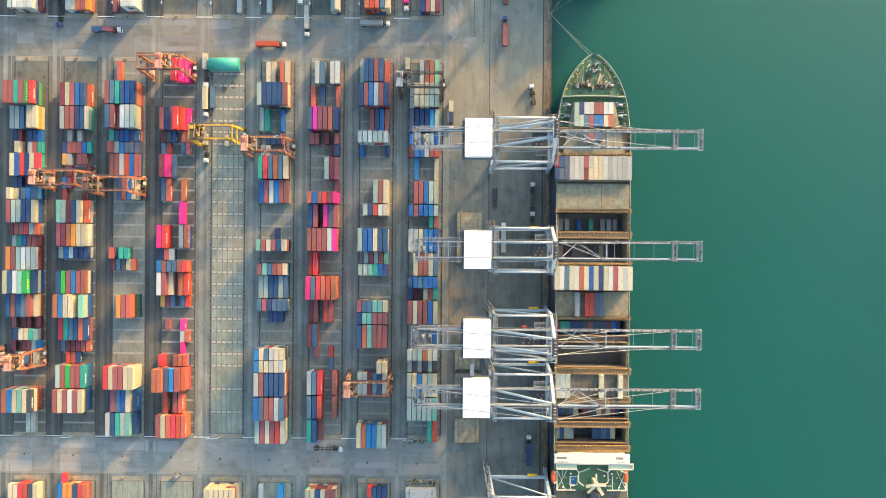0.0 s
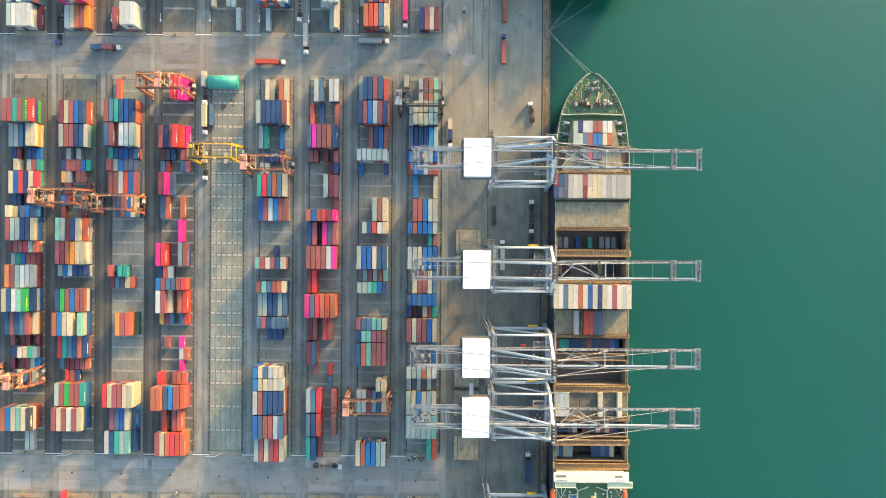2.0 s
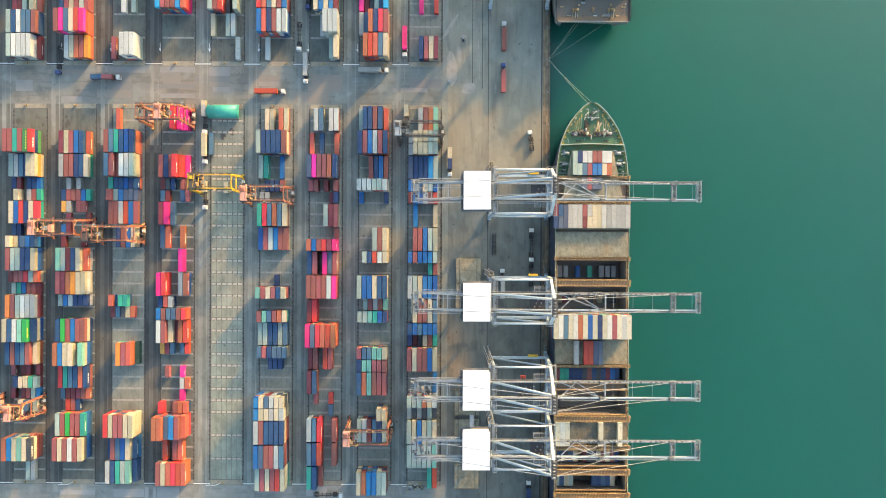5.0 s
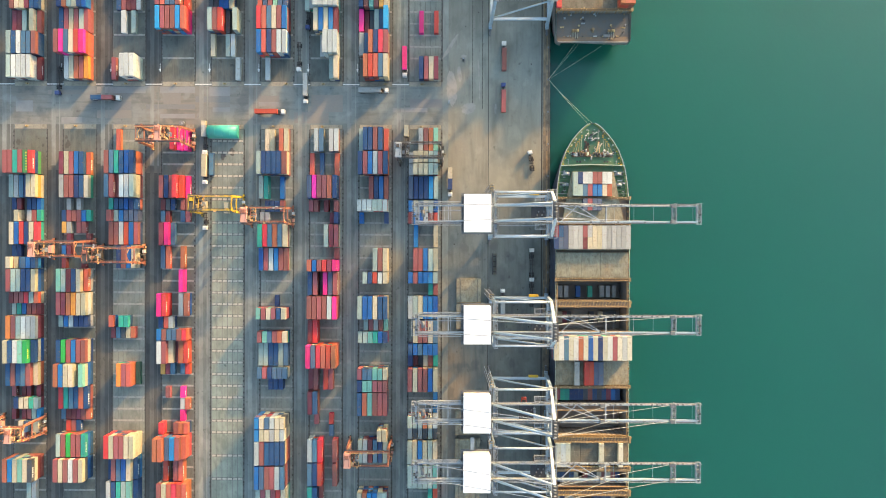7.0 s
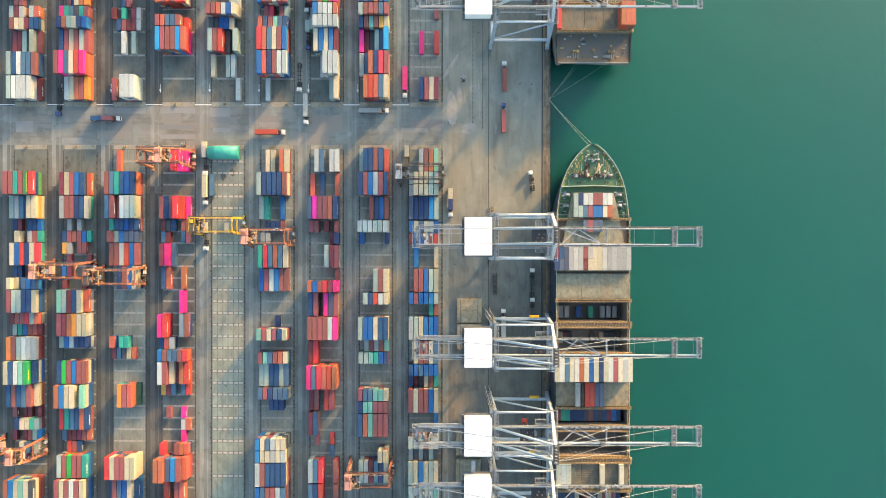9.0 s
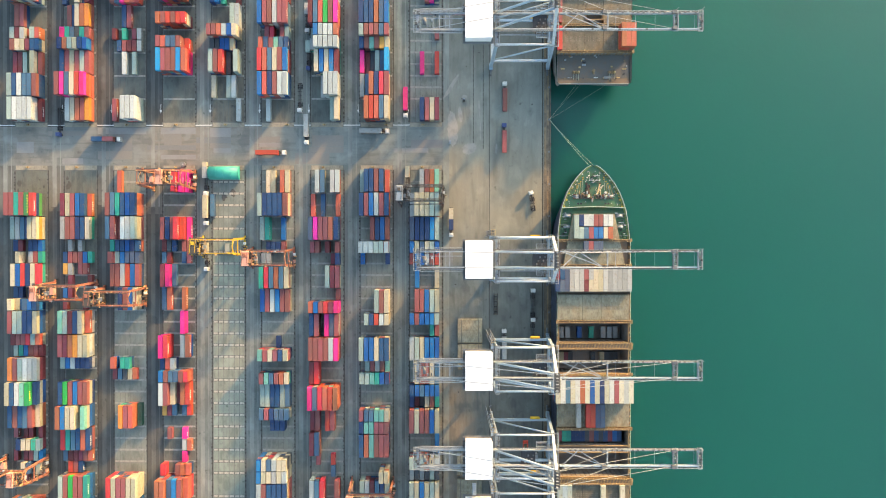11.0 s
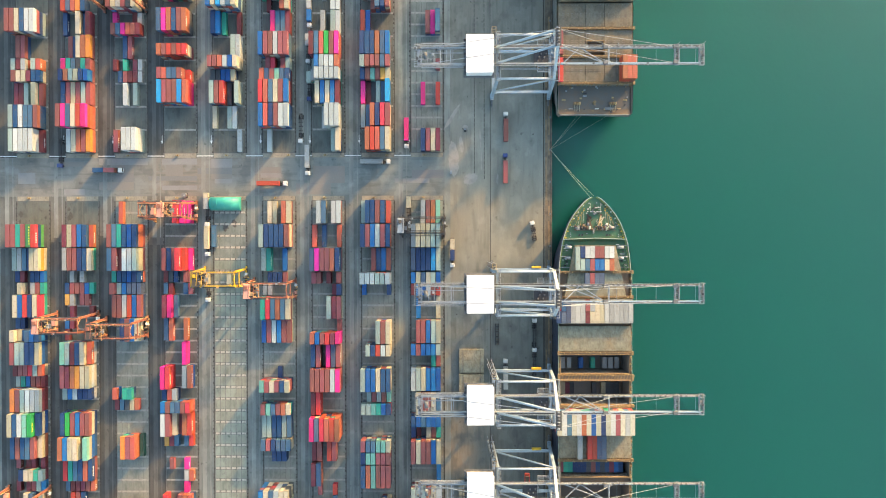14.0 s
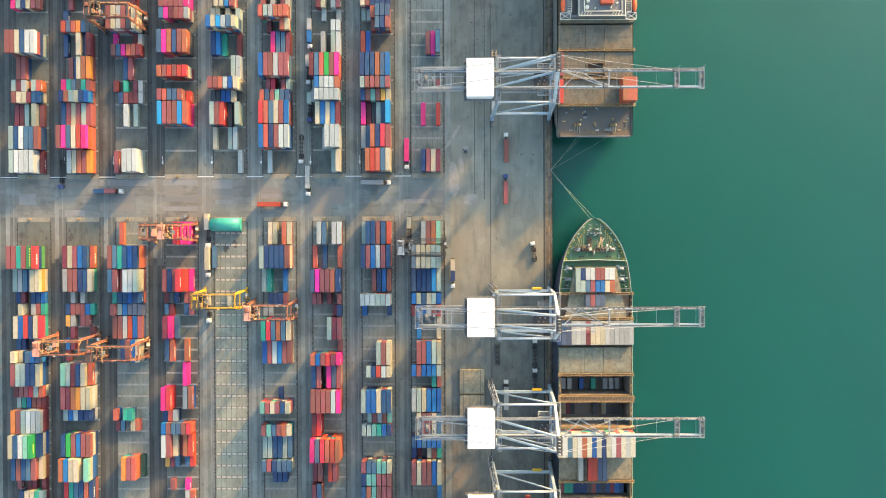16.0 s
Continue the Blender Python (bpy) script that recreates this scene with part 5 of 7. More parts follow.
    part("mooring_winch", beam(boxed(CX + sx * 13.8 - 1.6, CX + sx * 13.8 + 1.6, 68.0, 69.4, DZ, DZ + 0.5), (CX + sx * 13.8 - 1.2, 68.7, DZ + 1.0), (CX + sx * 13.8 + 1.2, 68.7, DZ + 1.0), 1.2, sides=12), CRANEGREY, ship)
fm = part("foremast", beam(bmesh.new(), (CX + 0.6, 95.0, DZ), (CX + 0.6, 95.0, DZ + 7), 0.6, sides=10), SHIPWHITE, ship)
part("yard_arm", beams(((CX - 1.0, 95.0, DZ + 5), (CX + 2.2, 95.0, DZ + 5), 0.22)), SHIPWHITE, fm)
for sx in (-1, 1):
    part("mast_shroud", beams(((CX + sx * 2.5 + 0.5, 97.6, DZ + 0.6), (CX + sx * 2.5 + 0.5, 93.0, DZ + 0.6), 0.16)), ROPE, ship)
    for k in range(3):
        part("chain_stopper", beam(bmesh.new(), (CX + 0.6 + sx * (0.7 + k * 0.95), 93.0, DZ), (CX + 0.6 + sx * (0.7 + k * 0.95), 93.0, DZ + 1.1), 0.7, sides=8), CRANEGREY if k % 2 else SHIPWHITE, ship)
r7 = random.Random(31)
gear = []
for k in range(54):
    x, y, a, h = r7.uniform(-10.4, 10.4), r7.gauss(84.7, 0.9), r7.uniform(0.12, 0.5), r7.uniform(0.5, 1.9)
    bm = beam(bmesh.new(), (CX + x - a, y, DZ + h * 0.6), (CX + x + a, y, DZ + h * 0.6), h, sides=10) if k % 2 else boxed(CX + x - a, CX + x + a, y - 0.3, y + 0.3, DZ, DZ + h + 0.5, bevel=0.05)
    gear.append((bm, r7.choice((TRAILERRUST, TRAILERRUST, TRAILERDARK, CRANEGREY, SHIPWHITE, LASHING, HULLGREY))))
heap("winch_gear", gear, ship)
for sx, mat in ((-1, TRAILERRUST), (1, MASTPALE)):
    gear = []
    for k in range(16):
        x, y, a = sx * r7.gauss(3.0, 0.8), r7.uniform(85.4, 90.2), r7.uniform(0.3, 0.75)
        gear.append((beams(((CX + x - a, y - 0.5, DZ + 0.2), (CX + x + a * r7.uniform(-1, 1), y + 0.8, DZ + r7.uniform(0.3, 1.0)), r7.uniform(0.25, 0.5), 0.35)), mat))
    heap("rope_coil", gear, ship)
gear = []
for k in range(20):
    x, y, h = r7.gauss(0.6, 1.7), r7.uniform(91.6, 97.4), r7.uniform(0.5, 2.2)
    gear.append((boxed(CX + x - r7.uniform(0.12, 0.4), CX + x + 0.3, y - 0.2, y + r7.uniform(0.1, 0.4), DZ, DZ + h), r7.choice((CRANEGREY, SHIPWHITE, TRAILERDARK, HULLGREY))))
heap("mast_fitting", gear, ship)
gear = []
for k in range(46):
    y = r7.uniform(80.0, 98.0)
    hb = np.interp(-y, [-q[0] for q in ST[:9]], [q[1] for q in ST[:9]]) - 1.0
    x = r7.choice((-1, 1)) * (hb * r7.uniform(0.82, 1.0) if k < 36 else hb * r7.uniform(0.05, 0.75))
    h = r7.uniform(0.3, 1.0)
    bm = beam(bmesh.new(), (CX + x, y, DZ), (CX + x, y, DZ + h), r7.uniform(0.2, 0.45), sides=8) if k % 3 else boxed(CX + x - 0.25, CX + x + 0.25, y - 0.2, y + 0.2, DZ, DZ + h)
    gear.append((bm, r7.choice((SHIPWHITE, CRANEGREY, RTGYELLOW, TRAILERDARK, TRAILERDARK))))
for k in range(44):
    y = r7.uniform(63.0, 77.0)
    x = r7.choice((-1, 1)) * r7.uniform(11.5 + (77 - y) * 0.25, 16.6)
    h = r7.uniform(0.3, 1.2)
    bm = boxed(CX + x - r7.uniform(0.2, 0.9), CX + x + 0.4, y - 0.25, y + 0.25, DZ, DZ + h)
    gear.append((bm, r7.choice((SHIPWHITE, CRANEGREY, TRAILERDARK, TRAILERDARK, DECKGREEN))))
heap("deck_fitting", gear, ship)
# main deck, side passages, cross decks and holds
HX0, HX1 = 58.9, 95.2
for sx in (-1, 1):
    x0, x1 = (CX - 19.2, HX0 - 0.3) if sx < 0 else (HX1 + 0.3, CX + 19.2)
    part("side_deck", boxed(x0, x1, -185, 62.0, DZ - 0.3, DZ), DECKBROWN, ship)
    part("side_rail", rail(bmesh.new(), [(CX + sx * 19.1, 61, DZ + 0.9), (CX + sx * 19.1, -185, DZ + 0.9)], 1.1, 3.0, 0.1), SHIPPALEGREEN, ship)
    for k in range(22):
        y = 50 - k * 7.3
        part("vent", beam(bmesh.new(), (CX + sx * 18.6, y, DZ), (CX + sx * 18.6, y, DZ + 1.6), 0.75, sides=8), MASTCREAM if k % 2 else LASHING, ship)
part("cross_deck", boxed(HX0, HX1, 33.8, 62.0, DZ - 0.3, DZ + 0.004), DECKBROWN, ship)
for a, b in ((18.9, 33.8), (5.4, 8.2), (-37.0, -8.1), (-48.7, -45.9), (-80.4, -62.2), (-92.8, -89.0), (-185, -101.6)):
    part("cross_deck", boxed(HX0, HX1, a, b, DZ - 0.3, DZ + 0.004), DECKBROWN, ship)
for a, b, d in ((8.5, 18.6, 3.0), (-7.8, 5.1, 3.0), (-45.6, -37.3, 3.0), (-61.9, -49.0, 2.0), (-88.7, -80.7, 3.0), (-101.3, -93.1, 3.0)):
    open_hold(HX0, HX1, a, b, d, DZ + 1.2, ship)
# fore hatch, narrowing towards the bow
bm = bmesh.new()
lo = [bm.verts.new(p) for p in ((61.2, 49.0, DZ), (93.0, 49.0, DZ), (87.6, 75.4, DZ), (66.4, 75.4, DZ))]
hi = [bm.verts.new(p) for p in ((61.2, 49.0, 18.6), (93.0, 49.0, 18.6), (87.6, 75.4, 18.6), (66.4, 75.4, 18.6))]
bm.faces.new(hi)
for k in range(4):
    bm.faces.new((lo[k], lo[(k + 1) % 4], hi[(k + 1) % 4], hi[k]))
bmesh.ops.recalc_face_normals(bm, faces=bm.faces[:])
part("fore_hatch_cover", bm, HATCH, ship, "pale grey tapered fore hatch cover")
ship_row(".bWWrrWW", "20", 66.2, 71.9, 21.4, 1, "containers on the foredeck hatch", 2.5)
ship_row(".lcrBBwo", "20", 66.2, 65.5, 21.4, 1, "containers on the foredeck hatch", 2.5)
ship_row("l", "40", 66.2, 68.7, 21.4, 1, "containers on the foredeck hatch", 2.5)
ship_row("..srss", "20", 66.2, 58.2, 21.2, 1, "containers on the foredeck hatch", 2.5)
lashing_bridge(61.2, 62.0, 58.4, 95.8, DZ, 19.6, ship, False)
lashing_bridge(48.2, 49.0, 58.4, 95.8, DZ, 19.2, ship, False)
# bay on the first full hatch
hatch_panel(58.2, 71.1, 34.6, 47.9, DZ, 18.0, HATCH, ship)
hatch_panel(71.1, 81.1, 34.6, 47.9, DZ, 18.0, HATCH, ship)
hatch_panel(81.1, 95.6, 34.6, 47.9, DZ, 18.0, HATCH, ship)
ship_row("..sggg..wwgggggg", "40", 56.6, 41.3, 20.7, 1, "containers on the forward bay")
ship_row("mb....rg", "20", 56.6, 44.4, 20.7, 1, "containers on the forward bay")
ship_row("bs....mw", "20", 56.6, 38.2, 20.7, 1, "containers on the forward bay")
for x0, x1 in ((58.2, 71.1), (71.1, 81.1), (81.1, 95.6)):
    hatch_panel(x0, x1, 20.2, 33.4, DZ, 18.0, HATCH, ship, "pale grey rust-stained steel hatch cover")
    hatch_panel(x0, x1, -21.8, -9.0, DZ, 18.0, HATCH, ship)
    hatch_panel(x0, x1, -35.6, -22.6, DZ, 18.0, HATCH, ship, "pale grey rust-stained steel hatch cover")
    hatch_panel(x0, x1, -77.4, -65.2, DZ, 18.0, HATCHDARK, ship, "brown-grey stained steel hatch cover")
lashing_bridge(18.8, 19.8, 57.9, 96.3, DZ, 18.4, ship, False)
lashing_bridge(5.4, 8.0, 57.9, 96.3, DZ, 18.6, ship)
lashing_bridge(-8.2, -7.6, 57.9, 96.3, DZ, 19.2, ship)
lashing_bridge(-36.6, -36.0, 57.9, 96.3, DZ, 18.6, ship, False)
lashing_bridge(-65.0, -62.4, 57.9, 96.3, DZ, 18.8, ship)
lashing_bridge(-79.6, -77.8, 57.9, 96.3, DZ, 18.8, ship)
lashing_bridge(-92.6, -90.2, 57.9, 96.3, DZ, 18.8, ship)
lashing_bridge(-105.0, -102.4, 57.9, 96.3, DZ, 18.8, ship)
ship_row("gg.B.t.ggg", "20", 60.6, 12.4, 7.6, 1, "containers in a cargo hold", 3.2)
ship_row("wwmk....k.wkkk..", "20", 58.9, -1.6, 5.6, 1, "containers in a cargo hold", 2.42)
ship_row("iWciWoiBibiWriWi", "40", 56.0, -15.3, 25.8, 3, "containers stacked amidships")
ship_row("....g.RRss", "40", 57.6, -29.1, 20.7, 1, "containers on the middle hatch")
ship_row("rttbbbkrbkbmBb.", "20", 58.9, -41.5, 13.4, 1, "containers in the middle hold", 2.42)
ship_row("iWi......i...i..", "40", 58.0, -71.3, 20.7, 1, "cream containers on the after hatch")
ship_row("cbkcw.mkkwrwrb.", "20", 58.9, -84.8, 13.4, 1, "containers in the after hold", 2.42)
ship_row("lbwl....bbcbw", "20", 58.9, -97.3, 14.0, 1, "containers in the aftermost hold", 2.42)
# rusty brackets along both sides of the deck
bm = bmesh.new()
for sx in (-1, 1):
    for k in range(52):
        y = -100.0 + k * 3.15
        box(bm, CX + sx * 18.7 - 0.45, CX + sx * 18.7 + 0.45, y, y + 0.5 + 0.3 * (k % 3), DZ, DZ + 1.3 + 0.4 * (k % 2))
part("side_bracket", bm, LASHING, ship, kind="stuff")
# deckhouse with bridge
BZ = 24.5
deckhouse = part("deckhouse", boxed(59.5, 94.0, -110.0, -106.0, DZ, BZ - 0.6), SHIPCREAM, ship, "cream-white deckhouse block")
part("bridge_roof", boxed(56.9, 95.2, -109.9, -104.9, BZ - 0.6, BZ, bevel=0.12), SHIPCREAM, deckhouse)
for x0, x1 in ((57.9, 68.6), (84.6, 97.2)):
    part("bridge_wing", boxed(x0, x1, -113.0, -110.1, BZ - 1.6, BZ - 1.3, bevel=0.08), SHIPPALEGREEN, deckhouse, "pale green bridge wing deck")
    part("wing_screen", beams(((x0, -110.2, BZ - 1.0), (x1, -110.2, BZ - 1.0), 0.25, 1.0), ((x0, -113.0, BZ - 1.0), (x1, -113.0, BZ - 1.0), 0.2, 1.0), ((x0 if x0 < 70 else x1, -113.0, BZ - 1.0), (x0 if x0 < 70 else x1, -110.0, BZ - 1.0), 0.25, 1.0)), SHIPCREAM, deckhouse)
part("roof_edge", beams(((68.6, -110.2, BZ - 0.4), (84.6, -110.2, BZ - 0.4), 0.3, 0.5)), SHIPCREAM, deckhouse)
for x0, x1, y in ((57.9, 63.0, -107.0), (88.1, 91.9, -107.0)):
    part("roof_opening", boxed(x0, x1, y - 0.55, y + 0.55, BZ, BZ + 0.05), HOLD, deckhouse)
    part("roof_vent", boxed(x0 + 0.3, x1 + 0.8, y - 2.1, y - 1.8, BZ, BZ + 0.2), CRANEGREY, deckhouse)
for k in range(5):
    part("roof_seam", boxed(63.0 + k * 6.0, 63.08 + k * 6.0, -109.8, -105.0, BZ, BZ + 0.03), CRANEGREY, deckhouse)
part("after_deck", boxed(58.8, 94.4, -124.9, -110.0, DZ, 20.4), DECKGREEN, deckhouse, "dark green upper deck behind the bridge")
bm = bmesh.new()
pts = [(67.0, -111.6), (69.9, -115.4), (69.8, -120.2), (72.6, -122.4)]
for q in (pts, [(154.8 - x, y) for x, y in pts]):
    for a, b in zip(q, q[1:]):
        beam(bm, (*a, 21.4), (*b, 21.4), 0.3, 0.9)
beam(bm, (70.0, -115.4, 21.4), (75.5, -113.4, 21.4), 0.2, 0.9)
beam(bm, (84.8, -115.4, 21.4), (79.3, -113.4, 21.4), 0.2, 0.9)
part("deck_screen", bm, SHIPCREAM, deckhouse)
for sx in (-1, 1):
    x = CX - 0.6 + sx * 14.5
    for p, q in (((3.0, -114.6), (-1.0, -124.4)), ((-1.6, -114.6), (3.2, -124.0)), ((-6.4, -124.6), (3.4, -124.6)), ((-3.8, -117.4), (-3.8, -124)), ((3.4, -115), (3.4, -124.6)),
                 ((-6.2, -122.2), (-3.8, -122.2)), ((0.6, -114), (0.6, -117))):
        part("stair_frame", beams(((x + sx * p[0], p[1], 21.6), (x + sx * q[0], q[1], 21.6), 0.24)), SHIPCREAM, deckhouse)
    part("deck_rail", rail(bmesh.new(), [(x - sx * 6, -114.0, 20.4), (x + sx * 3.0, -114.0, 20.4), (x + sx * 3.0, -124.4, 20.4), (x - sx * 6, -124.4, 20.4)], 1.1, 1.4, 0.1), SHIPCREAM, deckhouse)
    bm = bmesh.new()
    bmesh.ops.create_uvsphere(bm, u_segments=14, v_segments=8, radius=1, matrix=Matrix.LocRotScale((CX - 1.6 + sx * 18.6, -117.6, 21.4), None, (1.3, 3.5, 1.4)))
    lb = part("lifeboat", bm, LIFEBOAT, ship, "orange-red enclosed lifeboat")
    part("canopy_hatch", boxed(CX - 1.6 + sx * 18.6 - 0.5, CX - 1.6 + sx * 18.6 + 0.5, -119.0, -116.6, 22.6, 23.0, bevel=0.1), LIFEBOAT, lb)
    part("davit", beams(((CX - 1.6 + sx * 16.4, -115.0, 20), (CX - 1.6 + sx * 18.4, -115.0, 23.4), 0.4), ((CX - 1.6 + sx * 16.4, -120.4, 20), (CX - 1.6 + sx * 18.4, -120.4, 23.4), 0.4)), SHIPCREAM, ship)
    for k in range(7):
        part("deck_locker", boxed(x - sx * (k * 1.3) - 0.4, x - sx * (k * 1.3) + 0.4, -123.6 + (k * 37 % 8), -123.0 + (k * 37 % 8), 20.4, 21.0 + 0.1 * (k % 4)), (SHIPCREAM, CRANEGREY, HOLD)[k % 3], deckhouse)
part("swimming_pool", boxed(65.8, 68.9, -121.8, -118.1, 20.4, 20.6), CPAINT["B"], deckhouse)
part("pool_rim", beams(((65.4, -117.8, 20.7), (69.3, -117.8, 20.7), 0.4, 0.7), ((65.4, -122.1, 20.7), (69.3, -122.1, 20.7), 0.4, 0.7), ((65.4, -117.8, 20.7), (65.4, -122.1, 20.7), 0.4, 0.7),
                       ((69.3, -117.8, 20.7), (69.3, -122.1, 20.7), 0.4, 0.7)), SHIPPALEGREEN, deckhouse)
fn = part("radar_mast", beams(((77.6, -119.2, 20), (77.6, -119.2, 28.4), 1.8)), MASTPALE, ship, "cream radar mast with broad star-shaped yards")
for a, w in (((77.4, -114.0), 0.8), ((72.4, -120.3), 1.5), ((82.4, -119.6), 1.6), ((81.0, -124.6), 1.5), ((73.2, -123.6), 1.2)):
    part("yard", beams(((77.6, -119.2, 28.0), (*a, 27.6), w, 0.4)), MASTPALE, fn)
part("scanner", boxed(75.4, 80.4, -119.7, -119.2, 28.6, 29.0, bevel=0.1), SHIPCREAM, fn)
part("radome", beam(bmesh.new(), (79.2, -121.9, 25), (79.2, -121.9, 27.0), 2.0, sides=14), SHIPCREAM, ship)
part("after_hatch", boxed(58.4, 95.6, -132.6, -125.2, DZ, 18.0), HATCHDARK, ship)
part("funnel", boxed(74.6, 80.6, -131.0, -125.6, 18, 25, bevel=0.8), HULLBLUE, ship)
for y0, y1 in ((-146, -133), (-160, -147), (-174, -161)):
    for x0, x1 in ((58.2, 71.1), (71.1, 81.1), (81.1, 95.6)):
        hatch_panel(x0, x1, y0, y1, DZ, 18.0, HATCHDARK, ship)

# -- the ship astern of which the bow lies --
C2, D2 = 77.9, 13.2
ship2 = root("container_ship", "grey container ship with brown hatch covers and lifeboats", "ship")
S2 = [(143.6, 18.4, 13.0, D2), (144.8, 19.6, 14.5, D2), (155, 19.9, 18.5, D2), (170, 20.0, 19.6, D2), (340, 20.0, 19.8, D2), (380, 12.0, 10.0, D2), (402, 0.6, 0.3, D2)]
hull_shell(S2, C2, D2, HULLGREY, ship2, True)
part("poop_deck", boxed(C2 - 18.9, C2 + 18.9, 144.4, 159.6, D2 - 0.3, D2), DECKDARK, ship2, "grey-brown mooring deck at the stern")
part("stern_bulwark", beams(((C2 - 18.3, 143.8, D2 + 0.6), (C2 + 18.3, 143.8, D2 + 0.6), 0.3, 1.2)), HULLGREY, ship2)
part("stern_coaming", beams(((C2 - 18.6, 145.0, D2 + 0.3), (C2 + 18.6, 145.0, D2 + 0.3), 1.6, 0.6)), DECKBROWN, ship2)
part("stern_platform", boxed(C2 - 18.6, C2 + 18.6, 145.8, 147.0, D2, D2 + 0.25), DECKBROWN, ship2, "rust-brown planking along the stern")
part("stern_sill", beams(((C2 - 18.4, 144.15, D2 + 0.9), (C2 + 18.4, 144.15, D2 + 0.9), 0.3, 0.3)), BULWARK, ship2, "pale rail cap of the stern")
part("stern_rail", rail(bmesh.new(), [(C2 - 19.2, 159, D2), (C2 - 19.2, 145.0, D2), (C2 - 18.2, 144.2, D2), (C2 + 18.2, 144.2, D2), (C2 + 19.2, 145.0, D2), (C2 + 19.2, 159, D2)], 1.2, 2.0, 0.1), HULLGREY, ship2)
for x, y, m in ((-16.3, 152.0, MASTCREAM), (16.0, 151.8, MASTCREAM), (-12.6, 147.2, CRANEGREY), (1.2, 147.2, SHIPWHITE), (12.8, 147.2, MASTCREAM), (-5.0, 155.4, TRAILERDARK), (-5.2, 154.0, CRANEGREY)):
    bm = bmesh.new()
    bitts(bm, C2 + x, y, D2)
    part("mooring_bitt", bm, m, ship2)
for x in (-9.4, 9.4):
    wn2 = part("mooring_winch", boxed(C2 + x - 2.0, C2 + x + 2.0, 149.2, 150.8, D2, D2 + 0.5), DECKBROWN, ship2)
    for k in (-1.2, 0.1, 1.3):
        part("drum", beam(bmesh.new(), (C2 + x + k - 0.4, 150.0, D2 + 1.1), (C2 + x + k + 0.4, 150.0, D2 + 1.1), 1.5, sides=12), MASTCREAM if k > 1 else LASHING, wn2)
        part("mooring_line", beams(((C2 + x + k, 149.4, D2 + 0.8), (C2 + x + k, 146.0, D2 + 0.6), 0.15)), ROPE, wn2)
part("capstan", beam(bmesh.new(), (C2 - 0.2, 150.6, D2), (C2 - 0.2, 150.6, D2 + 1.6), 1.6, sides=14), LASHING, ship2)
part("deck_box", boxed(C2 + 5.4, C2 + 8.8, 146.6, 148.0, D2, D2 + 1.0), HULLGREY, ship2)
part("main_deck", boxed(C2 - 19.4, C2 + 19.4, 159.6, 400, D2 - 0.3, D2 + 0.3), DECKBROWN, ship2)
part("transverse_wall", boxed(C2 - 19.0, C2 + 19.0, 159.4, 159.9, D2, 17.2), HULLGREY, ship2)
r6 = random.Random(21)
gear = []
for k in range(26):
    x, y = r6.uniform(-17.5, 17.5), r6.choice((145.8, 146.6, 149.0, 153.0, 156.6, 158.4)) + r6.uniform(-0.5, 0.5)
    h = r6.uniform(0.4, 1.2)
    bm = beam(bmesh.new(), (C2 + x, y, D2), (C2 + x, y, D2 + h), r6.uniform(0.4, 0.9), sides=8) if k % 2 else boxed(C2 + x - 0.5, C2 + x + 0.5, y - 0.35, y + 0.35, D2, D2 + h)
    gear.append((bm, r6.choice((LASHING, CRANEGREY, MASTCREAM, TRAILERDARK, TRAILERDARK, LASHING))))
heap("deck_fitting", gear, ship2)
for k in range(17):
    part("bulkhead_rib", boxed(C2 - 18.4 + k * 2.3, C2 - 18.1 + k * 2.3, 159.0, 159.4, D2, 17.0), LASHING if k % 3 else HULLGREY, ship2)
for y0, y1 in ((160.2, 172.8), (174.4, 187.4), (189.0, 201.4)):
    for k, (x0, x1) in enumerate(((58.3, 72.4), (72.4, 82.2), (82.2, 96.8))):
        if k == 1 and y0 == 174.4:
            open_hold(x0 + 0.6, x1 - 0.4, 176.5, 181.8, 6.0, 17.1, ship2)
            hatch_panel(x0, x1, 182.2, y1, D2, 17.0, HATCHDARK, ship2)
            continue
        hatch_panel(x0, x1, y0, y1, D2, 17.0, HATCHDARK, ship2, "brown-grey stained steel hatch cover")
for y in (159.7, 173.6, 188.2):
    lashing_bridge(y - 0.4, y + 0.4, C2 - 19.4, C2 + 19.4, D2, 17.6, ship2, False)
ship_row("R", "40", 57.9, 166.4, 19.7, 1, "red containers on the second ship")
ship_row("ooo", "40", 89.6, 166.4, 24.9, 3, "orange containers on the second ship")
ship_row("r", "40", 57.9, 180.5, 19.7, 1, "red containers on the second ship")
dh2 = part("deckhouse", boxed(C2 - 17.6, C2 + 17.6, 204.2, 228.0, D2, 20.0), HULLGREY, ship2, "grey deckhouse with a dark funnel deck")
part("poop_front", boxed(C2 - 19.0, C2 + 19.0, 202.2, 204.2, D2, 18.4), HATCHDARK, dh2)
part("engine_casing", boxed(67.8, 91.6, 204.4, 228.0, 20.0, 21.8), HULLGREY, dh2)
part("casing_well", boxed(70.6, 89.6, 206.6, 228.0, 21.8, 21.9), HULLGREY, dh2)
for a, b in (((67.8, 204.4), (91.6, 204.4)), ((67.8, 204.4), (67.8, 228)), ((91.6, 204.4), (91.6, 228)), ((70.6, 206.6), (89.8, 206.6)), ((70.6, 206.6), (70.6, 228)), ((89.8, 206.6), (89.8, 228))):
    part("casing_rail", beams(((*a, 22.2), (*b, 22.2), 0.3, 0.8)), SHIPCREAM, dh2)
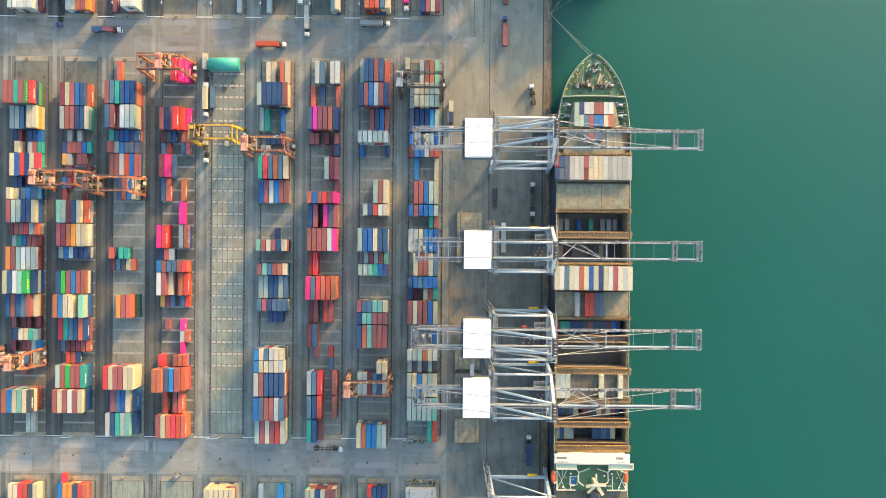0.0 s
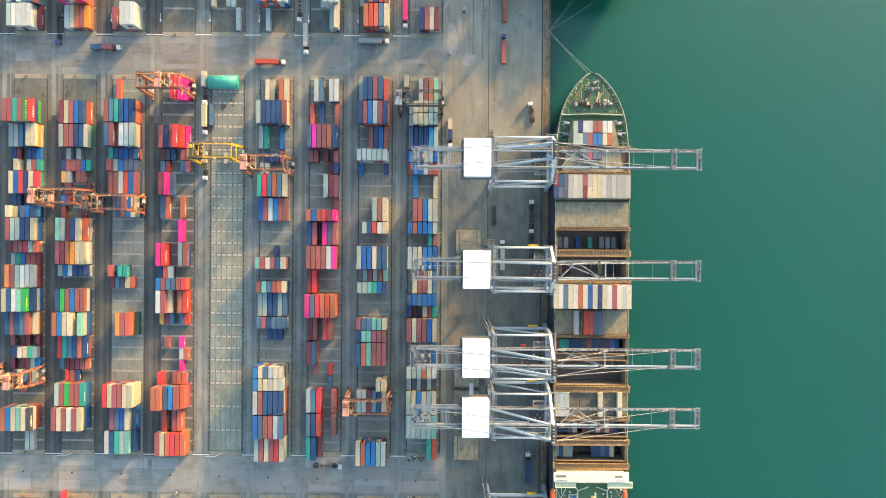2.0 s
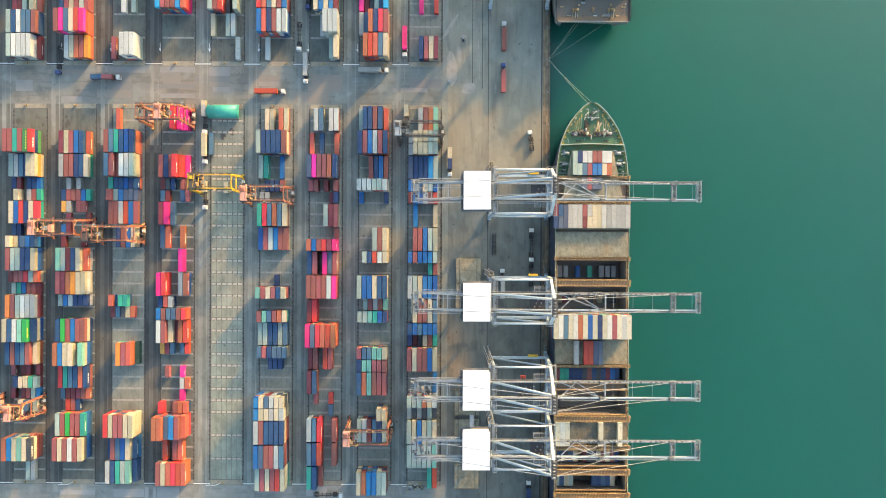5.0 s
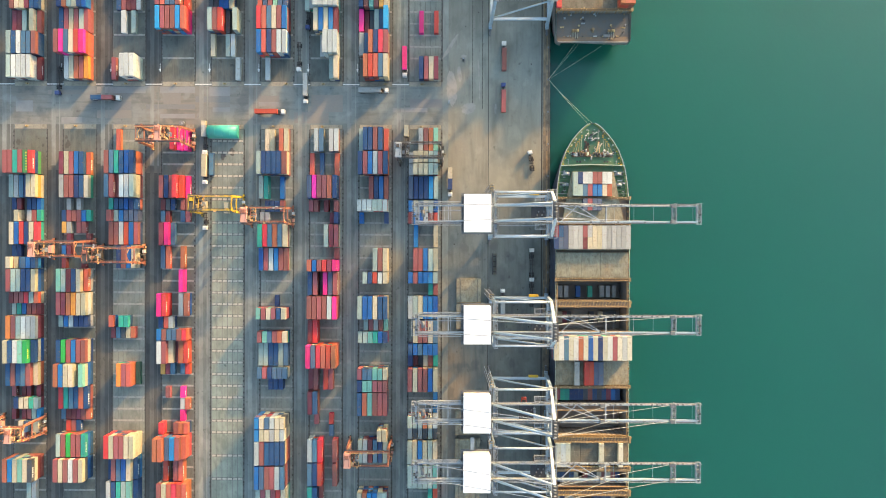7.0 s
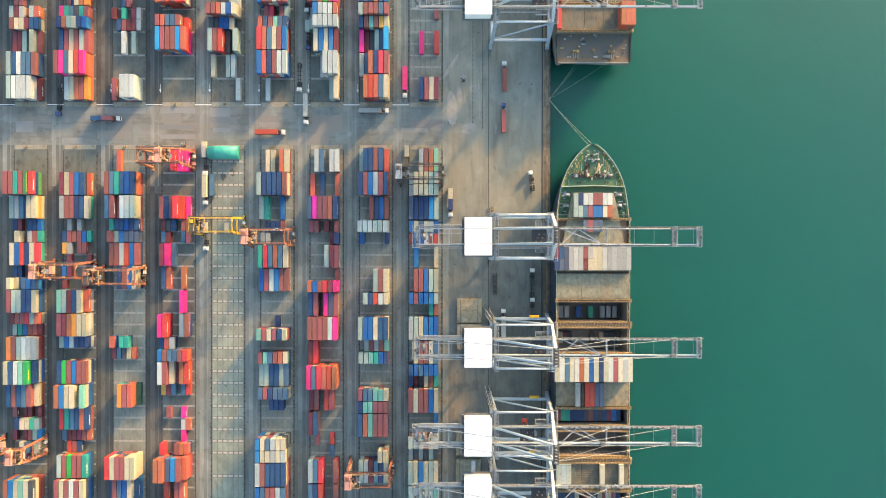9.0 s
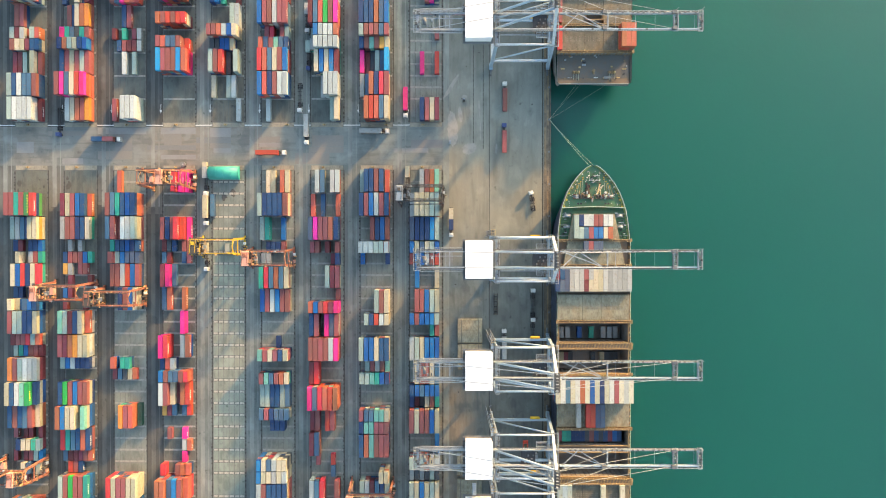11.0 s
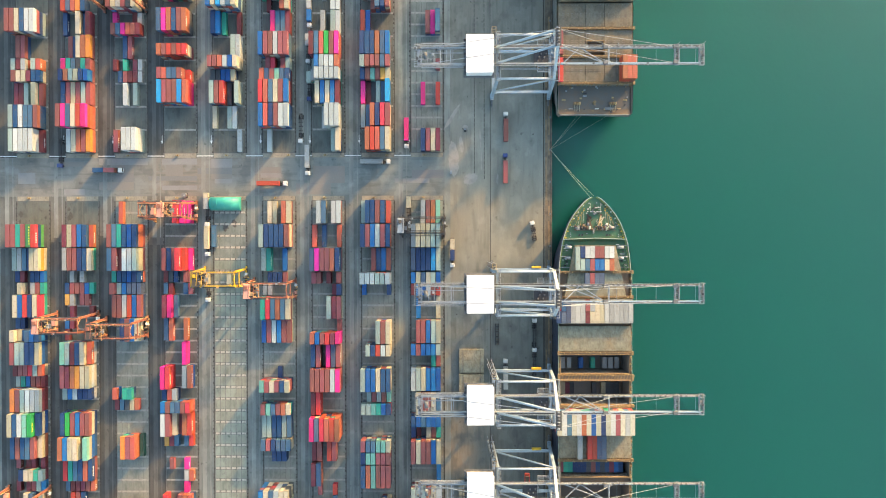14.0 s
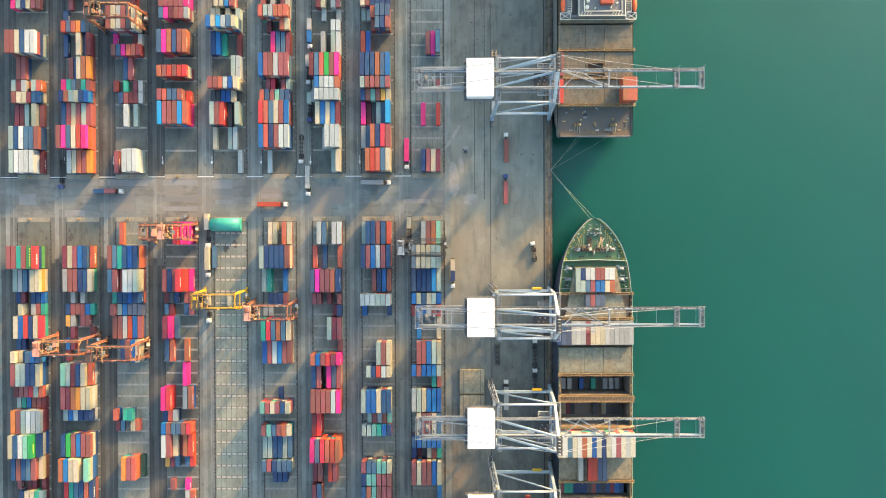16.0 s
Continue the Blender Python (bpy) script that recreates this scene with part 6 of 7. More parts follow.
for k in range(4):
    for x in (68.9, 84.9):
        part("gallery_bracket", beams(((x + k * 1.5, 204.7, 22.3), (x + 0.9 + k * 1.5, 206.4, 22.3), 0.3)), SHIPCREAM, dh2)
part("funnel_top", boxed(78.4, 85.2, 209.8, 216.0, 21.8, 24.0, bevel=0.4), CPAINT["R"], dh2, "red funnel top")
for x, y, r in ((71.9, 208.5, 2.0), (72.4, 211.6, 1.7), (84.2, 208.4, 0.7), (76.0, 208.0, 0.6), (87.4, 210.6, 0.8)):
    part("vent", beam(bmesh.new(), (x, y, 21.8), (x, y, 23.2), r, sides=14), SHIPCREAM, dh2)
for x0 in (62.0, 92.6):
    part("deck_hatch", boxed(x0 + 2.6, x0 + 5.2, 205.6, 214.0, 20.0, 20.3), TRAILERDARK, dh2)
    part("deck_rail", rail(bmesh.new(), [(x0 + 0.2, 206.8, 20), (x0 + 2.4, 206.8, 20), (x0 + 2.4, 213, 20), (x0 + 0.2, 213, 20)], 1.1, 1.3, 0.14), SHIPCREAM, dh2)
    for k in range(5):
        part("deck_ladder", beams(((x0 + 0.3, 207.6 + k * 1.1, 20.5), (x0 + 2.3, 207.6 + k * 1.1, 20.5), 0.16)), SHIPCREAM, dh2)
part("front_rail", rail(bmesh.new(), [(C2 - 17, 203.4, 18.4), (C2 + 17, 203.4, 18.4)], 1.1, 1.6, 0.14), SHIPCREAM, dh2)
for sx in (-1, 1):
    bm = bmesh.new()
    bmesh.ops.create_uvsphere(bm, u_segments=12, v_segments=8, radius=1, matrix=Matrix.LocRotScale((C2 + 0.4 + sx * 18.4, 210.4, 20.8), None, (1.2, 3.8, 1.4)))
    part("lifeboat", bm, LIFEBOAT, ship2, "orange enclosed lifeboat")
    px = C2 + 0.2 + sx * 16.9
    bm = beams(((px - 2.4, 203.2, 20.4), (px + 2.4, 206.2, 20.4), 0.28), ((px + 2.4, 203.2, 20.4), (px - 2.4, 206.2, 20.4), 0.28))
    for a, b in (((-2.6, 202.4), (2.6, 202.4)), ((-2.6, 205.8), (2.6, 205.8)), ((-2.6, 202.4), (-2.6, 205.8)), ((2.6, 202.4), (2.6, 205.8))):
        beam(bm, (C2 + 0.2 + sx * 16.9 + a[0], a[1] + 0.6, 20.4), (C2 + 0.2 + sx * 16.9 + b[0], b[1] + 0.6, 20.4), 0.35)
    part("stores_platform", bm, SHIPWHITE, ship2)


# -- mooring lines --
def rope(a, b, sag, thick=0.15, name="mooring_line"):
    a, b = Vector(a), Vector(b)
    pts = [a.lerp(b, k / 10) - Vector((0, 0, sag * 4 * (k / 10) * (1 - k / 10))) for k in range(11)]
    part(name, tube(pts, thick), ROPE, label="pale mooring rope from ship to quay bollard", category="rope", group="mooring lines")


def bollard(x, y):
    b = part("bollard", beam(boxed(x - 0.5, x + 0.5, y - 0.5, y + 0.5, 0.1, 0.25), (x, y, 0.25), (x, y, 0.85), 0.5, sides=10), CRANEDARK,
             label="dark cast-iron mooring bollard on the quay", category="bollard", group="quay bollards")
    part("cap", beam(bmesh.new(), (x, y, 0.85), (x, y, 1.1), 0.8, sides=10), CRANEDARK, b)


for k in range(17):
    bollard(56.6, 127.9 - 17.6 * (k - 5))
for a, b, s in (((56.7, 127.9, 0.9), (75.6, 99.8, 16.4), 1.0), ((56.7, 127.7, 0.9), (77.4, 100.4, 16.4), 1.4), ((56.7, 127.8, 0.9), (69.0, 143.9, 13.4), 0.8),
                ((56.7, 128.1, 0.9), (71.0, 143.9, 13.4), 1.0), ((56.7, 127.9, 0.9), (85.0, 143.9, 13.4), 1.6)):
    rope(a, b, s, 0.15 if b[1] < 120 else 0.1)

# unseen bays forward of the second ship's deckhouse, added to shade the quay
stow = []
for k in range(7):
    for r in range(15):
        for q in range(9 - (k % 3 == 2) - (r in (0, 14))):
            stow.append((rng.choice(UNDER), "40", C2 - 18.3 + 2.6 * r, 243.0 + k * 14.2, D2 + 0.3 + HT * q))
lower_tiers("stacked_containers", stow, "unseen mixed-colour containers stowed high on a ship, shading the quay")

# ---- yard pads, beams, drains, runways ----
SLABBM = boxed(0, 17.4, 0, 2.6, 0, 0.075)
bm = bmesh.new()
xs = [0.1]
for r in range(6):
    xs += [ROW * r + 0.26, ROW * (r + 1) - 0.26]
xs += [17.1]
rows = [[bm.verts.new((x, y, z)) for x in xs] for y, z in ((-0.8, 0.05), (-0.56, 0.068), (0.56, 0.068), (0.8, 0.05))]
for q in range(3):
    for k in range(len(xs) - 1):
        bm.faces.new((rows[q][k], rows[q][k + 1], rows[q + 1][k + 1], rows[q + 1][k])).material_index = 1 if (q != 1 or k % 2 == 0) else 0
RUNGMESH = mesh_of("slot_beam", bm, [RUNG, RUNGGAP])
RUNGPLAIN = mesh_of("slot_beam", boxed(0.1, 17.1, -0.5, 0.5, 0.05, 0.07), RUNGDIM)
slab_mesh = mesh_of("end_slab", SLABBM, SLAB)


def pad(i, y0, y1, south_slab, north_slab, rungs, dim=False, grey=False):
    x = col_x(i)
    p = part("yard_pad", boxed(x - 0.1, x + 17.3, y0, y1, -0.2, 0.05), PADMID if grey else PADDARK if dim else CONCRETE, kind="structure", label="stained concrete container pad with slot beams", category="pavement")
    if north_slab:
        part("end_slab", slab_mesh, None, p, at=Matrix.Translation((x - 0.1, y1, 0)))
    if south_slab:
        part("end_slab", slab_mesh, None, p, at=Matrix.Translation((x - 0.1, y0 - 2.6, 0)))
    bm = bmesh.new()
    for on, y in ((north_slab, y1), (south_slab, y0)):
        if on:
            box(bm, x - 0.1, x + 17.3, y - 0.22, y + 0.22, 0.05, 0.08)
            box(bm, x - 0.35, x - 0.1, y - 2.6, y + 2.6, 0.0, 0.06)
            box(bm, x + 17.3, x + 17.55, y - 2.6, y + 2.6, 0.0, 0.06)
    part("slab_joint", bm, RUNGGAP, p, kind="stuff")
    for k in rungs:
        part("slot_beam", RUNGPLAIN if dim or grey else RUNGMESH, None, p, at=Matrix.Translation((x, k, 0)))
    bm = bmesh.new()
    for r in range(7):
        box(bm, x + ROW * r - 0.13, x + ROW * r + 0.13, y0, y1, 0.05, 0.058)
    part("row_joint", bm, RUNGGAP if dim else JOINT, p, kind="stuff")
    # drain channel with lumps of dirt along both edges
    bm = bmesh.new()
    r2 = random.Random(i + int(y0))
    for ex in (x - 0.75, x + 17.6):
        box(bm, ex, ex + 0.42, y0, y1, 0.0, 0.045)
        y = y0
        while y < y1 - 1:
            w = r2.uniform(0.4, 1.3)
            box(bm, ex - 0.25 + r2.uniform(-0.15, 0.15), ex + 0.5, y, y + w, 0.0, 0.14)
            y += r2.uniform(1.5, 3.8)
    part("drain", bm, DARKLINE, p, kind="stuff")


low_rungs = [LOW_N - 6.4 * k for k in range(1, 32)]
for i in range(NCOL):
    # west and north pads take the concrete darkened for shade
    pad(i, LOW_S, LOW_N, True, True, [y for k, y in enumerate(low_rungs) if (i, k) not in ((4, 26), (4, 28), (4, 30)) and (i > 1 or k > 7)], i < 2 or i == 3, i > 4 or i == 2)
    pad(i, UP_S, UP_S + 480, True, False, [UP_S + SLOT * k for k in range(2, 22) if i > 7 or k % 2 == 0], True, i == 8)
    pad(i, SOUTH_N - 380, SOUTH_N, False, True, [SOUTH_N - SLOT * k for k in range(2, 8)])
    x = col_x(i)
    # sheets of the darker asphalt laid where the western stacks shade the lanes
    if i < 4:
        turn = LOW_N - (26.0, 22.5, 19.0, 24.0)[i]      # where the dark asphalt gives way to the worn end of the lane
        for y0, y1, m in ((LOW_S - 3.0, turn, LANEDARK), (turn, LOW_N + 2.6, LANEMID), (UP_S - 2.4, UP_S + 470, LANEDARK)):
            part("lane_paving", boxed(x - 9.7, x - 0.76, y0, y1, 0, 0.012), m, kind="structure", label="dark worn asphalt lane between container columns", category="pavement")
    for off, w in ((-5.9, 2.3), (-2.6, 0.5)):
        for y0, y1, road in ((-560, SOUTH_N + 4, 0), (SOUTH_N + 4, LOW_S - 3, 1), (LOW_S - 3, LOW_N - 20.0, 0), (LOW_N - 20.0, UP_S - 2.4, 1), (UP_S - 2.4, 640, 0)):
            part("runway_strip", boxed(x + off - w / 2, x + off + w / 2, y0, y1, 0, 0.034), ROADSTRIP if road else STRIPDARK if i < 4 else STRIP, kind="structure",
                 label="pale concrete wheel runway strip", category="pavement")
    for y in (UP_S - 1.6, LOW_S - 2.2):
        part("white_line", boxed(x - 9.6, x - 0.2, y - 0.22, y + 0.22, 0.0, 0.042), WHITEPAINT, kind="structure", label="worn white stop line", category="road marking")
    bm = boxed(x - 1.62, x - 1.38, UP_S + 6.6, UP_S + 9.8, 0, 0.03)
    v = [bm.verts.new(p) for p in ((x - 2.2, UP_S + 6.8, 0.03), (x - 0.8, UP_S + 6.8, 0.03), (x - 1.5, UP_S + 5.0, 0.03))]
    bm.faces.new((v[0], v[2], v[1]))
    part("lane_arrow", bm, WHITEPAINT, kind="structure", label="white painted lane arrow", category="road marking")
# darker paving at the end of the empty column, beside the shelter
part("resurfaced_paving", boxed(col_x(4) - 0.1, col_x(4) + 17.3, 68.4, 94.6, 0.0, 0.056), PADMID, kind="structure", label="darker grey paving at one end of an empty container pad", category="pavement")
# dark patches with ragged edges on the emptied ends of the pads
rs = random.Random(23)
for i, dx, dy, size in ((0, 1.6, -7.0, 1.5), (0, 1.1, -11.2, 1.0), (1, 1.8, -8.6, 1.8), (1, 1.2, -4.4, 0.9), (0, 15.4, -9.0, 0.8), (3, 3.0, -12.0, 1.6), (4, 6.0, -14.0, 2.2), (4, 11.0, -12.6, 1.8)):
    bm = bmesh.new()
    ring = [bm.verts.new((col_x(i) + dx + size * rs.uniform(0.45, 1.1) * math.cos(k * math.tau / 14), LOW_N + dy + 1.5 * size * rs.uniform(0.45, 1.1) * math.sin(k * math.tau / 14), 0.063)) for k in range(14)]
    bm.faces.new(ring)
    part("oil_stain", bm, DARKPATCH, kind="structure", label="dark ragged patch on the pad concrete", category="stain")
# slotted drain covers in lines along the landside paving
for x in (15.2, 20.6):
    bm = bmesh.new()
    for k in range(70):
        box(bm, x - 0.2, x + 0.2, 112 + k * 2.6, 114.0 + k * 2.6, 0, 0.03)
    part("drain_cover", bm, DARKLINE, kind="stuff", label="dark slotted drain covers in the quay paving", category="drain")
# slabs of other age on the cross roads
r3 = random.Random(11)
PATCH = [worn(f"road_patch_{n}", c, (0.19, 0.19, 0.185), 0.6, 0.2, 0.9, fine=1.2) for n, c in (("pale", (0.225, 0.223, 0.216)), ("dark", (0.172, 0.17, 0.166)), ("warm", (0.2, 0.186, 0.166)))]
PATCHPALE = [worn(f"pale_road_patch_{n}", c, (0.225, 0.222, 0.218), 0.6, 0.2, 0.9, fine=1.2) for n, c in (("pale", (0.29, 0.287, 0.28)), ("dark", (0.238, 0.235, 0.231)), ("warm", (0.262, 0.245, 0.225)))]
for ya, yb in ((LOW_N + 3, UP_S - 3), (SOUTH_N + 4.5, LOW_S - 3.4)):
    for i in range(NCOL):
        x = col_x(i) - 9.2
        y = ya + 0.4
        while y < yb - 2:
            h = min(r3.choice((2.6, 3.4, 4.6, 6.2)), yb - y)
            if r3.random() < 0.55:
                part("road_slab", boxed(x + r3.choice((0, 7.6, 9.5)), x + r3.choice((19.0, 26.8)), y, y + h - 0.15, 0, 0.03), r3.choice(PATCH if ya > 0 else PATCHPALE),
                     kind="structure", label="concrete road slab of another age", category="road")
            y += h
# crane rails and lane lines of the quay
for x, w, z in ((23.9, 0.34, 0.05), (53.2, 0.7, 0.05)):
    part("crane_rail", boxed(x - w / 2, x + w / 2, -700, 700, 0, z), DARKLINE, kind="structure", label="dark sunken crane rail", category="rail")
part("apron_edge_strip", boxed(-1.2, 2.0, -560, 640, 0, 0.028), STRIP, kind="structure", label="pale concrete strip beside the quay apron", category="pavement")
for k in range(56):
    y = 240 - k * 7.4
    part("fender", boxed(QUAY_X, QUAY_X + 0.32, y - 0.9, y + 0.9, -3.0, -0.3, bevel=0.05), RUBBER, label="black rubber fender on the quay wall", category="fender", group="quay fenders")
r4 = random.Random(5)
for k in range(34):
    x, y = r4.uniform(4, 50), r4.uniform(-130, 230)
    part("manhole_cover", beam(bmesh.new(), (x, y, 0.0), (x, y, 0.035), r4.uniform(0.5, 0.8), sides=10), DARKLINE, label="dark iron manhole cover", category="manhole", group="manholes")


def waste_bin(x, y, mat, word):
    b = part("waste_bin", boxed(x - 0.6, x + 0.6, y - 0.9, y + 0.8, 0.02, 1.4, bevel=0.08), mat, label=f"{word} steel waste bin standing on the quay", category="bin", group="quay bins")
    part("lid", boxed(x - 0.5, x + 0.5, y + 0.1, y + 0.7, 1.4, 1.5, bevel=0.04), CRANEGREY, b)


for i in range(NCOL):
    x, y = col_x(i) + 5.6 - 0.1 * i, -115.6 - 0.45 * i
    part("manhole_cover", beam(bmesh.new(), (x, y, 0.0), (x, y, 0.05), 1.1, sides=12), DARKLINE, label="dark iron manhole cover in the cross road", category="manhole", group="manholes")
for x, y in ((-17.2, -126.2), (-77.0, -125.6), (-185.0, -123.5)):
    bm = bmesh.new()
    for k in range(12):
        a, b = k * math.tau / 12, (k + 1) * math.tau / 12
        beam(bm, (x + 0.75 * math.cos(a), y + 0.75 * math.sin(a), 0.1), (x + 0.75 * math.cos(b), y + 0.75 * math.sin(b), 0.1), 0.22, 0.14)
    part("pit_ring", bm, SCUFF, label="pale ring round a pit in the road", category="manhole", group="pit rings")


def water_tank(x, y):
    """A grey plastic tank in a low cradle."""
    t = part("water_tank", beam(bmesh.new(), (x, y, 0.3), (x, y, 2.2), 2.8, sides=16), HULLGREY, label="grey round tank standing on an end slab", category="tank", group="tanks")
    part("cradle", boxed(x - 1.4, x + 1.4, y - 1.3, y + 1.3, 0.075, 0.3), TRAILERDARK, t)
    part("lid", beam(bmesh.new(), (x + 0.3, y, 2.2), (x + 0.3, y, 2.35), 0.8, sides=10), CRANEGREY, t)


water_tank(-143.7, 103.3)
water_tank(-145.9, -126.8)


def gear_pile(x0, x1, y, seed):
    """Black and white lashing gear heaped in a row."""
    rg = random.Random(seed)
    g = root("lashing_gear", "heap of black and white lashing gear on the paving", "lashing gear", Matrix.Translation((x0, y, 0.03)), "lashing gear heaps")
    gear = []
    for k in range(int((x1 - x0) * 4)):
        x, yy, h, a = rg.uniform(0, x1 - x0), rg.gauss(0, 0.55), rg.uniform(0.25, 1.2), rg.uniform(0.12, 0.45)
        bm = beam(bmesh.new(), (x - a, yy, h / 2), (x + a, yy, h / 2), h, sides=8) if k % 3 else boxed(x - a, x + a, yy - 0.3, yy + 0.3, 0, h, bevel=0.04)
        gear.append((bm, rg.choice((TRAILERDARK, RUBBER, TRAILERDARK, WHITEPAINT, CRANEGREY, MASTCREAM))))
    heap("gear_piece", gear, g)


gear_pile(-20.2, -10.8, -106.9, 4)
gear_pile(-19.4, -4.5, -129.0, 8)
container("R", "20", -207.0, -128.6, 0.08, "behind an end slab", "loose containers")
waste_bin(10.1, 138.6, TRAILERDARK, "black")
waste_bin(2.4, 115.6, CRANEGREY, "grey")
# pale scuffs left on the quay by set-down covers and spreaders
for k, (x, y, w, d, a) in enumerate(((8.0, 131.0, 2.4, 9.0, 8), (12.0, 112.0, 1.6, 7.0, -12), (5.0, 121.0, 1.0, 5.0, 20), (18.5, 134.0, 1.0, 11.0, 3), (10.5, 140.0, 3.0, 3.6, 30), (27.8, 112.0, 1.2, 6.0, -4), (3.8, 123.0, 6.0, 20.0, 4), (19.0, 122.0, 0.9, 11.0, 0),
                      (13.0, 112.0, 9.0, 6.0, 20), (3.0, 146.0, 2.2, 16.0, -32))):
    bm = bmesh.new()
    r5 = random.Random(int(x * 10))
    vs = [bm.verts.new((math.cos(q * math.tau / 40) * w / 2 * r5.uniform(0.75, 1.1), math.sin(q * math.tau / 40) * d / 2 * r5.uniform(0.8, 1.1), 0)) for q in range(40)]
    bm.faces.new(vs)
    part("scuff_mark", bm, SCUFF, kind="structure", label="pale scuffed patch on the quay paving", category="pavement", at=pose(x, y, 0.029 + 0.005 * k, 0, 0, a))


# ---- yellow cable reels on the end slabs ----
def reel(x, y, cable=False):
    r = part("cable_reel", beam(boxed(x - 0.8, x + 0.8, y - 0.35, y + 0.35, 0.075, 0.3), (x - 0.35, y, 0.75), (x + 0.35, y, 0.75), 0.8, sides=12), MASTCREAM,
             label="yellow cable reel stand on an end slab", category="cable reel", group="cable reels")
    part("flange", beam(beam(bmesh.new(), (x - 0.42, y, 0.75), (x - 0.34, y, 0.75), 1.1, sides=12), (x + 0.34, y, 0.75), (x + 0.42, y, 0.75), 1.1, sides=12), LASHING, r)
    part("guide_arm", beams(((x + 0.7, y, 0.3), (x + 1.5, y + 0.3, 0.5), 0.14)), MASTCREAM, r)
    if cable:
        bm = bmesh.new()
        pts = [(x - 1 - 0.9 * k, y - 0.6 * math.sin(k * 0.55) - 0.25 * k, 0.16) for k in range(10)]
        for a, b in zip(pts, pts[1:]):
            beam(bm, a, b, 0.28, 0.2)
        part("cable", bm, WHITEPAINT, r)


for i in range(NCOL):
    x = col_x(i)
    reel(x + 6.4, LOW_N + 1.6)
    reel(x + (13.6 if i in (1, 5, 7) else 6.8), UP_S - 1.4)
    reel(x + 6.6, LOW_S - 1.6, i in (1, 4, 8))
    reel(x + 6.2, SOUTH_N + 1.9)


PONTOON = worn("pontoon_grey", (0.42, 0.42, 0.40), (0.25, 0.23, 0.2), 0.5, 0.3, 0.7)
# ---- hatch covers set down on the quay ----
def landed_cover(x0, y0, w, d, mat, layers=1):
    for q in range(layers):
        z = 0.07 * (x0 < 0) + 0.02 + q * 1.0
        c = part("hatch_cover", boxed(x0, x0 + w, y0, y0 + d, z + 0.15, z + 1.0, bevel=0.08), mat, label="rust-streaked pale ship hatch cover lying on the paving", category="hatch cover", group="landed hatch covers")
        part("skid", boxed(x0 + 0.5, x0 + 1.1, y0 + 0.3, y0 + d - 0.3, z, z + 0.15), HOLD, c)
        part("skid", boxed(x0 + w - 1.1, x0 + w - 0.5, y0 + 0.3, y0 + d - 0.3, z, z + 0.15), HOLD, c)
    bm = bmesh.new()
    for k in range(5):
        for q in (0.36, 0.42, 0.6):
            for dx in (-0.4, 0.4):
                xx, yy = x0 + w * (k + 0.5) / 5 + dx, y0 + d * q
                box(bm, xx - 0.14, xx + 0.14, yy - 0.14, yy + 0.14, z + 1.0, z + 1.2)
    part("lashing_socket", bm, HOLD, c, kind="stuff")
    for xx in (x0 + 2.0, x0 + w - 2.0):
        part("panel_joint", boxed(xx - 0.18, xx + 0.18, y0 + 0.1, y0 + d - 0.1, z + 1.0, z + 1.05), RUNGGAP, c)
    for k in range(2):
        part("centre_panel", boxed(x0 + 2.3, x0 + w - 2.3, y0 + 0.3 + k * d / 2, y0 - 0.3 + (k + 1) * d / 2, z + 1.0, z + 1.14, bevel=0.05), mat, c)
    part("edge_angle", boxed(x0 + 0.05, x0 + w - 0.05, y0 - 0.12, y0 + 0.14, z + 0.5, z + 1.06), LASHING, c)


landed_cover(6.6, 5.8, 13.4, 13.0, HATCHBEIGE, 2)
landed_cover(6.6, -8.6, 13.4, 13.6, HATCHBEIGE, 2)
landed_cover(6.2, -66.5, 13.4, 13.6, HATCHBEIGE, 2)
landed_cover(6.2, -82.5, 13.4, 13.6, HATCHBEIGE, 2)
landed_cover(6.2, -106.6, 13.2, 12.8, HATCHBEIGE, 2)
landed_cover(-20.2, -146.0, 16.4, 14.4, PONTOON, 3)
for x in (-18.4, -6.2):
    part("vent_hatch", boxed(x - 0.8, x + 0.8, -134.6, -133.4, 3.02, 3.2), HOLD, label="small dark vent hatch on a landed cover", category="hatch")


# ---- teal shelter ----
def shelter(x0, x1, y0, y1, h):
    s = root("storage_shelter", "teal sheeted barrel-roof shelter on a yard pad", "shelter")
    bm = bmesh.new()
    n = 12
    rows = []
    for x in (x0, x1):
        rows.append([bm.verts.new((x, (y0 + y1) / 2 + math.cos(math.pi * k / n) * (y1 - y0) / 2, 1.6 + math.sin(math.pi * k / n) * h)) for k in range(n + 1)])
    for k in range(n):
        f = bm.faces.new((rows[0][k], rows[0][k + 1], rows[1][k + 1], rows[1][k]))
        f.smooth = True
    for r in rows:
        bm.faces.new(r)
    bmesh.ops.recalc_face_normals(bm, faces=bm.faces[:])
    part("roof", bm, TEALCOVER, s)
    for y in (y0, y1 - 0.2):
        part("side_wall", boxed(x0, x1, y, y + 0.2, 0.06, 1.6), CRANEGREY, s)
    for k in range(5):
        x = x0 + 0.2 + (x1 - x0 - 0.4) * k / 4
        bm = bmesh.new()
        pts = [(x, (y0 + y1) / 2 + math.cos(math.pi * q / n) * ((y1 - y0) / 2 + 0.06), 1.6 + math.sin(math.pi * q / n) * (h + 0.05)) for q in range(n + 1)]
        for a, b in zip(pts, pts[1:]):
            beam(bm, a, b, 0.1)
        part("rib", bm, TEALCOVER, s)


shelter(-129.0, -112.4, 95.0, 102.2, 3.4)


